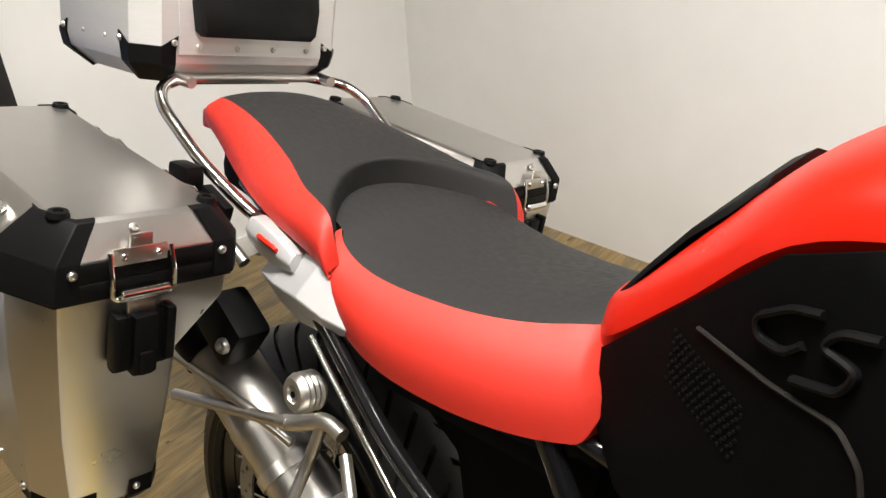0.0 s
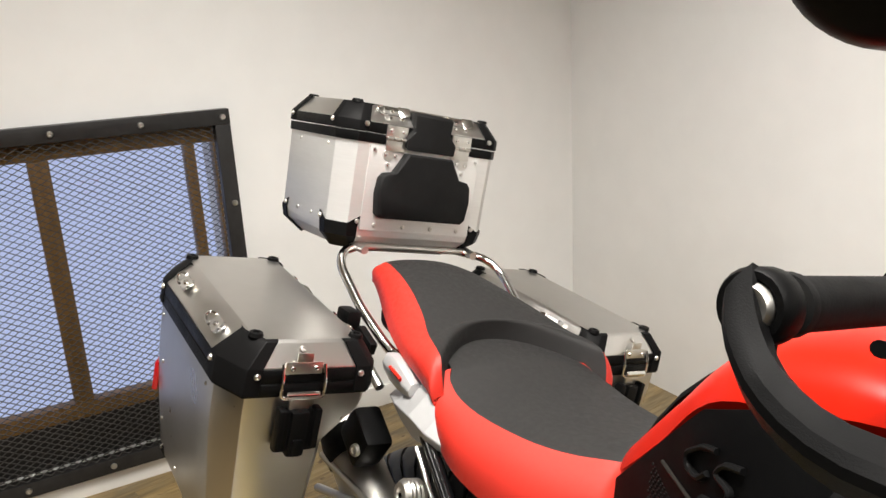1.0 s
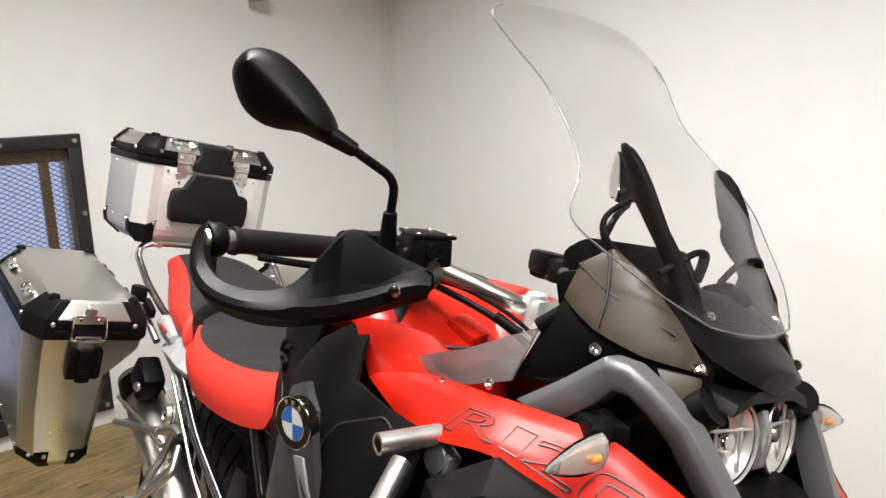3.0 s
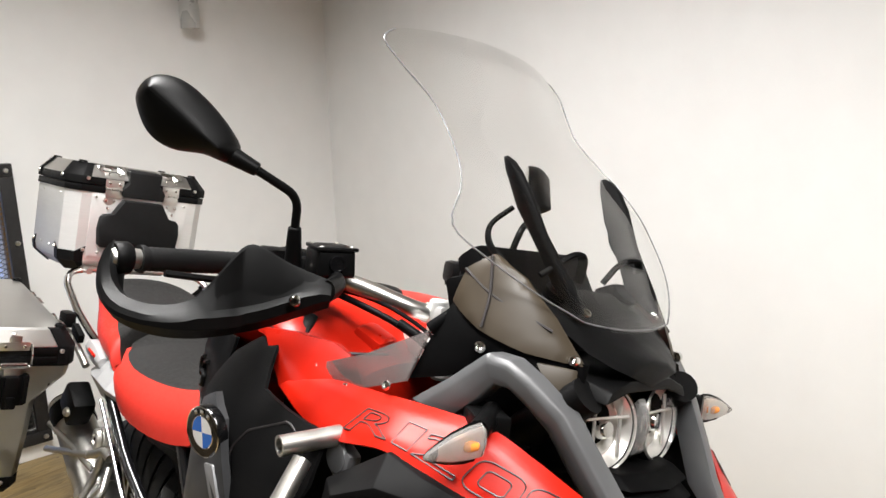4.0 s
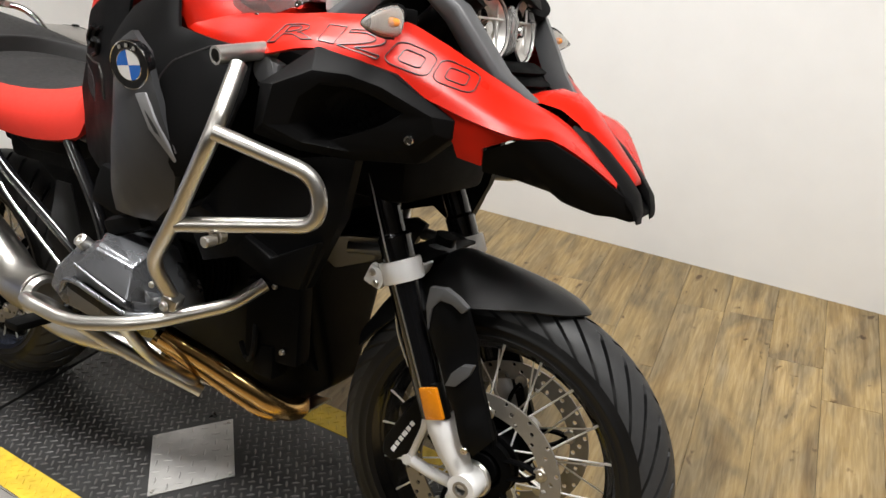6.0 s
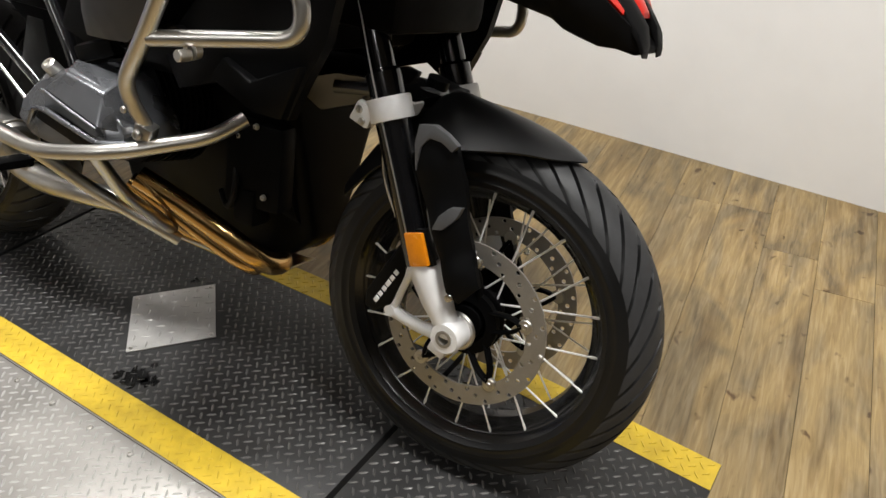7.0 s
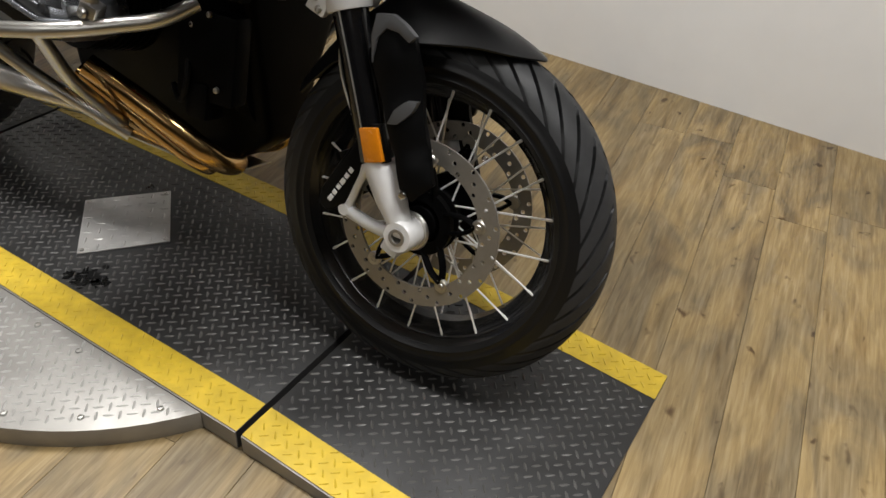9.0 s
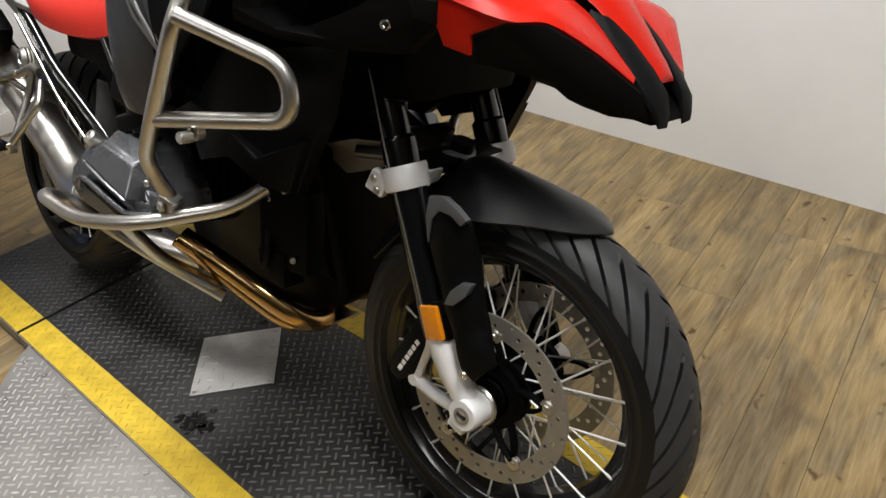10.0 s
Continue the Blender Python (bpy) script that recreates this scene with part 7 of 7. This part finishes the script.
both("bracket_stay", lambda: tube([(-1.640, -0.226, 0.612), (-1.455, -0.220, 0.600), (-1.385, -0.20, 0.572)], 0.0075, 0.02, 12), MUFFLER, bike)
both("bracket_boss", lambda: lathe([(0, 0.016), (0.007, 0.016), (0.008, 0.012), (0.011, 0.012), (0.013, 0.018), (0.022, 0.018), (0.0255, 0.014)] + [(0.027 + (0.0015 if k % 2 else -0.001), 0.012 - 0.004 * k) for k in range(9)] + [(0.02, -0.026)], (-1.380, -0.190, 0.650), (-0.12, -1, 0.05), 28), MUFFLER, bike, "ribbed round boss")
both("boss_hole", lambda: lathe([(0, 0.017), (0.0045, 0.017), (0.005, 0.013)], (-1.380, -0.1905, 0.650), (-0.12, -1, 0.05), 16), MATT, bike)
both("passenger_footrest", lambda: join(box((-1.335, -0.322, 0.458), (0.035, 0.085, 0.022), 0.006), *[box((-1.335, -0.29 - 0.012 * k, 0.467), (0.03, 0.006, 0.010), 0.001) for k in range(6)]), RUBBER, bike)
both("rider_footrest", lambda: join(box((-0.985, -0.285, 0.375), (0.045, 0.10, 0.018), 0.004), tube([(-0.985, -0.235, 0.375), (-0.97, -0.18, 0.40), (-0.95, -0.16, 0.45)], 0.010, 0.03, 10)), ENGINE, bike)
both("heel_guard", lambda: prism([(-0.93, -0.185, 0.47), (-0.99, -0.185, 0.66), (-1.04, -0.185, 0.66), (-1.08, -0.185, 0.52), (-1.0, -0.185, 0.44)], (0, 0.004, 0), 0.001), BLACK, bike)


# ---- luggage ----
def case_ring(x0, x1, y0, y1, z, outer, inner):
    """A plan outline with cut corners. outer: the cut along x and y of the two corners at y0; inner: at y1."""
    (ox, oy), (ix, iy) = outer, inner
    return [Vector((x, y, z)) for x, y in ((x1, y0 + oy), (x1 - ox, y0), (x0 + ox, y0), (x0, y0 + oy), (x0, y1 - iy), (x0 + ix, y1), (x1 - ix, y1), (x1, y1 - iy))]


def flipped(bm, side):
    return mirrored(bm) if side > 0 else bm


def corner_caps(owner, low, mid, top, side=-1, wing=(0.026, 0.026, 0.020), screws=True):
    """Moulded black caps folded over the lid's four corners, each with a knob on top and two screws."""
    c = sum((Vector(q) for q in mid), Vector()) / 8
    for k in (0, 2, 4, 6):
        def out(p, f=0.003):
            d = p - c
            d.z *= 0.35
            return p + d.normalized() * f
        rows = []
        for ring, w in zip((low, mid, top), wing):
            a, b, p, q = (Vector(ring[(k + j) % 8]) for j in (0, 1, -1, 2))
            rows.append([out(a + (p - a).normalized() * w), out(a), out(b), out(b + (q - b).normalized() * w)])
        lift = Vector((0, 0, 0.0035))
        rows[2] = [p + lift for p in rows[2]]
        a, b = Vector(top[k]), Vector(top[(k + 1) % 8])
        centre = Vector((c.x, c.y, a.z))
        inward = (centre - (a + b) / 2).normalized()
        rows.append([p + inward * 0.012 + Vector((0, 0, 0.0005)) for p in rows[2]])
        bm = loft(rows, caps=False, closed=False)
        bmesh.ops.solidify(bm, geom=bm.faces[:], thickness=0.0035)
        soften(bm, 0.0012, 1, 20)
        cap = part("corner_cap", flipped(bm, side), SATIN, owner, "black moulded corner cap", angle=25)
        knob = lathe([(0, 0.003), (0.005, 0.003), (0.006, 0.0065), (0.0105, 0.006), (0.0125, 0)], (a + b) / 2 + inward * 0.004 + lift, (0, 0, 1), 16)
        part("cap_knob", flipped(knob, side), BLACK, cap)
        if screws:
            for e, o in ((0, 1), (3, 2)):
                s = rows[0][e].lerp(rows[0][o], 0.35).lerp(rows[1][e].lerp(rows[1][o], 0.35), 0.75)
                d = s - c
                d.z = 0
                face = (rows[0][e] - rows[0][o]).normalized()
                nrm = Vector((-face.y, face.x, 0))
                nrm = nrm if nrm.dot(d) > 0 else -nrm
                part("cap_screw", flipped(bolt_head(s + nrm * 0.001, nrm, 0.0055, 0.004), side), STEEL, cap)


def latch(owner, p, ax, out, side=-1, lock=True):
    """A wire latch over its lock housing. p: its place at the lid's foot; ax: along the edge; out: off the face."""
    a, n, u, p = Vector(ax), Vector(out), Vector((0, 0, 1)), Vector(p)

    def place(c, s, b=0.003):
        m = Matrix((a, n, u)).transposed().to_4x4()
        return moved(box((0, 0, 0), s, b), Matrix.Translation(p + a * c[0] + n * c[1] + u * c[2]) @ m)

    def at(x, y, z):
        return p + a * x + n * y + u * z

    lt = part("latch_plate", flipped(join(place((0, 0.004, 0.006), (0.062, 0.003, 0.020), 0.001), place((0, 0.003, 0.022), (0.026, 0.003, 0.018), 0.001)), side), STEEL, owner, "steel latch plate")
    part("latch_wire", flipped(join(tube([at(*q) for q in ((-0.035, 0.004, 0.012), (-0.036, 0.013, -0.012), (-0.036, 0.015, -0.036), (-0.030, 0.016, -0.040), (0.030, 0.016, -0.040), (0.036, 0.015, -0.036), (0.036, 0.013, -0.012), (0.035, 0.004, 0.012))], 0.0028, 0.005, 8), rod(at(-0.028, 0.017, -0.034), at(0.028, 0.017, -0.034), 0.0062, 14)), side), CHROME, lt, "bright wire latch")
    for x in (-0.02, 0.02):
        part("latch_rivet", flipped(bolt_head(at(x, 0.0055, 0.006), n, 0.0045, 0.003), side), CHROME, lt)
    part("latch_strap", flipped(place((0, 0.010, -0.054), (0.034, 0.004, 0.034), 0.001), side), STEEL, lt)
    if lock:
        part("latch_housing", flipped(join(place((0, 0.009, -0.098), (0.070, 0.018, 0.072), 0.006), place((0, 0.015, -0.100), (0.030, 0.022, 0.078), 0.005), place((-0.030, 0.015, -0.092), (0.012, 0.022, 0.070), 0.004), place((0.030, 0.015, -0.092), (0.012, 0.022, 0.070), 0.004), place((0, 0.020, -0.122), (0.018, 0.020, 0.030), 0.004)), side), BLACK, lt, "black latch housing")
    return lt


def lashing_eye(owner, c, along, out, up, side):
    """A folded bright loop of sheet on its base plate."""
    c, a, n, u = Vector(c), Vector(along), Vector(out), Vector(up)

    def q(x, y, z):
        return c + a * x + n * y + u * z

    bm = join(
        prism([q(-0.024, -0.012, 0.001), q(0.012, -0.012, 0.001), q(0.012, 0.012, 0.001), q(-0.024, 0.012, 0.001)], u * 0.002, 0.0006, 1),
        prism([q(0.010, -0.014, 0.002), q(0.034, -0.010, 0.008), q(0.034, 0.010, 0.008), q(0.010, 0.014, 0.002)], u * 0.0016, 0.0005, 1),
        tube([q(-0.030, -0.010, 0.003), q(-0.044, -0.006, 0.007), q(-0.044, 0.006, 0.007), q(-0.030, 0.010, 0.003), q(-0.018, 0.010, 0.003)], 0.0026, 0.006, 8),
        bolt_head(q(-0.006, 0.0, 0.003), u, 0.005, 0.003))
    return part("lashing_eye", flipped(bm, side), CHROME, owner, "bright folding lashing eye")


def pannier(side):
    """A folded aluminium pannier with a black lid band, corner caps, latches and a red reflector. side: -1 right, 1 left.
    Its own axes: x ahead from the front face, y across, z up from the lid band's foot."""
    seat = pose(-1.436, -0.385 if side < 0 else 0.366, 0.820, 0, 6.0, side * 1.0)
    p = thing("pannier", "brushed aluminium pannier with black corner caps beside the pillion seat", "pannier", BIKE @ seat, "panniers")
    L, h = 0.480, 0.130
    nook = 0.066 if side < 0 else 0.0        # the right box is cut away beside the muffler

    def ring(z, dx, do, di, o=(0.060, 0.030), i=(0.022, 0.018)):
        return case_ring(-L + dx, -dx, -h + do, h - di, z, o, i)

    o2 = (0.052, 0.026)
    body = [ring(-0.330, 0.040, 0.052, 0.020 + nook, o2), ring(-0.312, 0.026, 0.036, 0.012 + nook, o2), ring(-0.18, 0.012, 0.018, 0.006 + nook, o2), ring(-0.092, 0.006, 0.008, 0.003 + nook), ring(-0.030, 0.004, 0.005, 0.004 + nook * 0.08), ring(0.006, 0.004, 0.005, 0.004)]
    part("body", flipped(loft(body, bevel=0.003), side), ALU, p, "brushed aluminium box", 14)
    part("lid_band", flipped(loft([ring(0.000, 0, 0, 0), ring(0.021, 0, 0, 0), ring(0.0225, 0.002, 0.002, 0.002), ring(0.024, 0, 0, 0), ring(0.046, 0, 0, 0)], bevel=0.0006, seg=1), side), BLACK, p, "black lid seal band")
    lid = [ring(0.040, 0.002, 0.002, 0.002), ring(0.048, 0.002, 0.002, 0.002), ring(0.082, 0.022, 0.042, 0.026, (0.040, 0.020)), ring(0.086, 0.028, 0.050, 0.032, (0.036, 0.018))]
    part("lid", flipped(loft(lid, bevel=0.002), side), ALU_LID, p, "brushed aluminium lid", 14)
    corner_caps(p, ring(0.004, 0, 0, 0), lid[1], lid[2], side)
    latch(p, (-0.001, -0.008, 0.044), (0, 1, 0), (1, 0, 0), side)
    latch(p, (-L + 0.001, 0, 0.044), (0, 1, 0), (-1, 0, 0), side)
    part("centre_rivet", flipped(bolt_head((-0.014, -0.008, 0.074), (0.75, 0, 0.6), 0.006, 0.004), side), STEEL, p)
    slope_o, slope_i = Vector((0, -0.036, 0.041)).normalized(), Vector((0, 0.036, 0.026)).normalized()
    for x in (-0.135, -0.335):
        lashing_eye(p, (x, -h + 0.022, 0.065), (1, 0, 0), (0, -slope_o.z, slope_o.y), (0, -0.66, 0.75), side)
        lashing_eye(p, (x, h - 0.014, 0.065), (1, 0, 0), (0, 0.66, -0.75), (0, 0.75, 0.66), side)
    # black guards on the lower corners
    for k in (0, 2, 4, 6):
        rows = []
        for r, w in ((body[1], 0.030), (body[0], 0.022)):
            a, b, pr, nx = (Vector(r[(k + j) % 8]) for j in (0, 1, -1, 2))
            row = [a + (pr - a).normalized() * w, a, b, b + (nx - b).normalized() * w]
            c = Vector((-L / 2, 0, row[0].z))
            rows.append([v + (v - c).normalized() * 0.004 for v in row])
        rows.insert(0, [v + Vector((0, 0, 0.026)) for v in rows[0]])
        rows.append([v.lerp(Vector((-L / 2, 0, v.z)), 0.10) - Vector((0, 0, 0.004)) for v in rows[-1]])
        bm = loft(rows, caps=False, closed=False)
        bmesh.ops.solidify(bm, geom=bm.faces[:], thickness=0.003)
        cap = part("lower_cap", flipped(bm, side), BLACK, p, "black lower corner cap", angle=25)
        for v, w in ((rows[0][0], rows[0][1]), (rows[0][3], rows[0][2])):
            s = v.lerp(w, 0.3) - Vector((0, 0, 0.012))
            d = Vector((s.x + L / 2, s.y, 0))
            part("cap_screw", flipped(bolt_head(s, d.normalized(), 0.005, 0.004), side), STEEL, cap)
    for y in (-0.06, -0.01, 0.04):
        part("rivet", flipped(bolt_head((-0.027, y - (0.02 if side < 0 else 0), -0.292), (1, 0, -0.2), 0.0045, 0.003), side), STEEL, p)
    for x, z in ((-0.36, -0.10), (-0.36, -0.22), (-0.28, -0.285), (-0.16, -0.285), (-0.40, -0.02), (-0.10, -0.02)):
        inset = 0.006 + (0.012 if z < -0.15 else 0) + (0.014 if z < -0.25 else 0)
        part("rivet", flipped(bolt_head((x, -h + inset, z), (0, -1, 0), 0.0036, 0.003), side), MUFFLER, p)
    part("reflector", flipped(box((-L + 0.030, -h + 0.024, -0.165), (0.044, 0.012, 0.062), 0.004, (0, 0, -27)), side), RED_LENS, p, "red rear reflector")
    part("carry_bracket", flipped(join(box((-0.10, h + 0.004, -0.02), (0.06, 0.012, 0.03), 0.003), box((-0.33, h + 0.004, -0.02), (0.06, 0.012, 0.03), 0.003)), side), STEEL, p)
    return p


pannier(-1)
pannier(1)


def top_case():
    """An aluminium top case: black lid band in two layers, corner caps, riveted hinges and a rubber back pad."""
    t = thing("top_case", "brushed aluminium top case with black corners and a back pad", "top case", BIKE @ pose(0, -0.016, 0))
    x0, x1, w = -2.050, -1.755, 0.200

    def ring(z, d, c=0.034):
        return case_ring(x0 + d, x1 - d, -w + d, w - d, z, (c, c), (c, c))

    body = [ring(1.004, 0.040, 0.030), ring(1.032, 0.006), ring(1.052, 0.002), ring(1.226, 0.0), ring(1.232, 0.0)]
    part("body", loft(body, bevel=0.002), ALU_CASE, t, "brushed aluminium box", 14)
    for a, b in ((1.226, 1.2445), (1.2465, 1.268)):
        part("lid_band", loft([ring(a, -0.003), ring(b, -0.003)], bevel=0.0015), BLACK, t, "black lid seal band")
    lid = [ring(1.262, -0.001), ring(1.270, -0.001), ring(1.300, 0.024, 0.026), ring(1.305, 0.030, 0.024)]
    part("lid", loft(lid, bevel=0.002), ALU_LID, t, "brushed aluminium lid", 14)
    corner_caps(t, ring(1.2475, -0.0025), ring(1.268, -0.0025), lid[2], -1, (0.024, 0.024, 0.018))
    centre = Vector(((x0 + x1) / 2, 0, 0))
    for k in (0, 2, 4, 6):
        rows = []
        for r, m, z in ((body[2], 0.026, 1.074), (body[2], 0.024, 1.052), (body[1], 0.022, 1.030), (body[0], 0.006, 1.000)):
            a, b, p, q = (Vector(r[(k + j) % 8]) for j in (0, 1, -1, 2))
            row = [a + (p - a).normalized() * m, a, b, b + (q - b).normalized() * m]
            if z == 1.074:
                row = [row[0].lerp(a, -0.1), a - Vector((0, 0, 0.016)), b - Vector((0, 0, 0.016)), row[3].lerp(b, -0.1)]
            rows.append([Vector((v.x, v.y, z if z != 1.074 else z - (0.016 if j in (1, 2) else 0))) + Vector((v.x - centre.x, v.y, 0)).normalized() * 0.003 for j, v in enumerate(row)])
        bm = loft(rows, caps=False, closed=False)
        bmesh.ops.solidify(bm, geom=bm.faces[:], thickness=0.003)
        cap = part("lower_cap", bm, BLACK, t, "black lower corner cap", angle=25)
        for i, o in ((0, 1), (3, 2)):
            s = rows[0][i].lerp(rows[0][o], 0.28) - Vector((0, 0, 0.006))
            d = Vector((s.x - centre.x, s.y, 0))
            face = (rows[1][i] - rows[1][o]).normalized()
            nrm = Vector((-face.y, face.x, 0))
            nrm = nrm if nrm.dot(d) > 0 else -nrm
            part("cap_screw", bolt_head(s + nrm * 0.001, nrm, 0.0052, 0.004), STEEL, cap)
    # the front sheet stands a little proud between its two folds
    part("front_sheet", prism([(x1 - 0.0005, -0.138, 1.046), (x1 - 0.0005, 0.138, 1.046), (x1 - 0.0005, 0.138, 1.224), (x1 - 0.0005, -0.138, 1.224)], (0.0025, 0, 0), 0.001), ALU_CASE, t, "brushed aluminium front sheet")
    xf = x1 + 0.002
    pad = [(-0.112, 1.084), (-0.117, 1.125), (-0.113, 1.158), (-0.104, 1.168), (-0.082, 1.172), (-0.056, 1.214), (0.056, 1.214), (0.082, 1.172), (0.104, 1.168), (0.113, 1.158), (0.117, 1.125), (0.112, 1.084), (0.102, 1.075), (-0.102, 1.075)]
    part("back_pad", loft([[(xf + d, y * s, 1.140 + (z - 1.140) * s) for y, z in pad] for d, s in ((0.0, 1.0), (0.013, 1.0), (0.018, 0.985), (0.0205, 0.95))]), RUBBER, t, "black rubber back pad")
    part("lid_pad", loft([[(x1 + d, y, z + e) for y, z in ((-0.060, 1.222), (-0.062, 1.244), (-0.044, 1.262), (-0.048, 1.296), (0.048, 1.296), (0.044, 1.262), (0.062, 1.244), (0.060, 1.222))] for d, e in ((-0.03, 0.006), (0.008, 0.003), (0.016, -0.002))], bevel=0.004), RUBBER, t, "black lid pad")
    for y in (-0.082, 0.082):
        hg = part("hinge_plate", join(box((x1 + 0.005, y, 1.254), (0.003, 0.050, 0.026), 0.001), box((x1 + 0.005, y, 1.226), (0.003, 0.046, 0.022), 0.001), box((x1 - 0.010, y, 1.282), (0.003, 0.054, 0.034), 0.001, (0, -36, 0)), *[rod((x1 + 0.008, y + o - 0.007, 1.240), (x1 + 0.008, y + o + 0.007, 1.240), 0.004, 10) for o in (-0.016, 0, 0.016)]), STEEL, t, "riveted steel hinge")
        for dy in (-0.014, 0.014):
            part("hinge_rivet", bolt_head((x1 + 0.0065, y + dy, 1.256), (1, 0, 0), 0.0042, 0.003), CHROME, hg)
            part("hinge_rivet", bolt_head((x1 - 0.006, y + dy, 1.280), (0.8, 0, 0.6), 0.0042, 0.003), CHROME, hg)
        lashing_eye(t, (x1 - 0.020, y, 1.293), (0, 1, 0), (0.6, 0, -0.8), (0.8, 0, 0.6), -1)
        part("hinge_back", moved(lathe([(0, 0.0012), (0.013, 0.0012), (0.014, 0.0)], (0, 0, 0), (1, 0, 0), 20), Matrix.Translation((xf, y - 0.012 * (1 if y < 0 else -1), 1.206)) @ Matrix.Diagonal((1, 1, 0.9, 1))), ALU_LID, t, "round steel backing plate")
    for y in (-0.105, -0.035, 0.035, 0.105):
        part("rivet", bolt_head((xf, y, 1.058), (1, 0, 0), 0.0048, 0.004), STEEL, t)
    for y, z in ((-0.128, 1.214), (-0.100, 1.206), (-0.078, 1.206), (-0.094, 1.186), (0.128, 1.214), (0.100, 1.206), (0.078, 1.206), (0.094, 1.186)):
        part("rivet", bolt_head((xf + 0.0008, y, z), (1, 0, 0), 0.0044, 0.003), CHROME, t)
    for x, z in ((-1.82, 1.212), (-1.96, 1.212), (-1.86, 1.062), (-1.93, 1.062)):
        part("rivet", bolt_head((x, -w, z), (0, -1, 0), 0.0036, 0.002), MUFFLER, t)
    part("base_plate", box((-1.90, 0, 1.001), (0.20, 0.22, 0.014), 0.003), BLACK, t)
    return t


top_case()


# ---- floor boards ----
def floor_boards():
    """Oak boards laid slightly askew across the room, each with eased edges and a fine gap round it."""
    wide, skew = 0.148, radians(9.3)
    along, across = Vector((-math.sin(skew), math.cos(skew), 0)), Vector((math.cos(skew), math.sin(skew), 0))
    shapes = {}
    rng = random.Random(5)
    x0, x1, y0, y1 = REAR - 0.03, FRONT + 0.03, NEAR - 0.03, SIDE + 0.03
    for i in range(-40, 50):
        u = (i + 0.5) * wide
        # the stretch of this row that lies between the walls
        lo = max((y0 - across.y * u) / along.y, (across.x * u - x1) / -along.x)
        hi = min((y1 - across.y * u) / along.y, (across.x * u - x0) / -along.x)
        s = lo - rng.uniform(0, 1.0)
        while s < hi - 0.01:
            a, b = max(s, lo), min(s + 1.22, hi)
            s += 1.22
            if b - a < 0.05:
                continue
            key = round(b - a, 3)
            if key not in shapes:
                ob = part("floor_board", box((0, 0, 0), (wide - 0.0008, key - 0.0008, 0.012), 0.0005, seg=1), WOOD, floor_ob)
                shapes[key] = ob
            else:
                ob = again("floor_board", shapes[key], floor_ob)
            c = across * u + along * ((a + b) / 2)
            turn = Matrix.Rotation(skew + (math.pi if rng.random() < 0.5 else 0), 4, "Z")
            ob.matrix_basis = Matrix.Translation((c.x, c.y, FLOOR - 0.006)) @ turn


floor_boards()
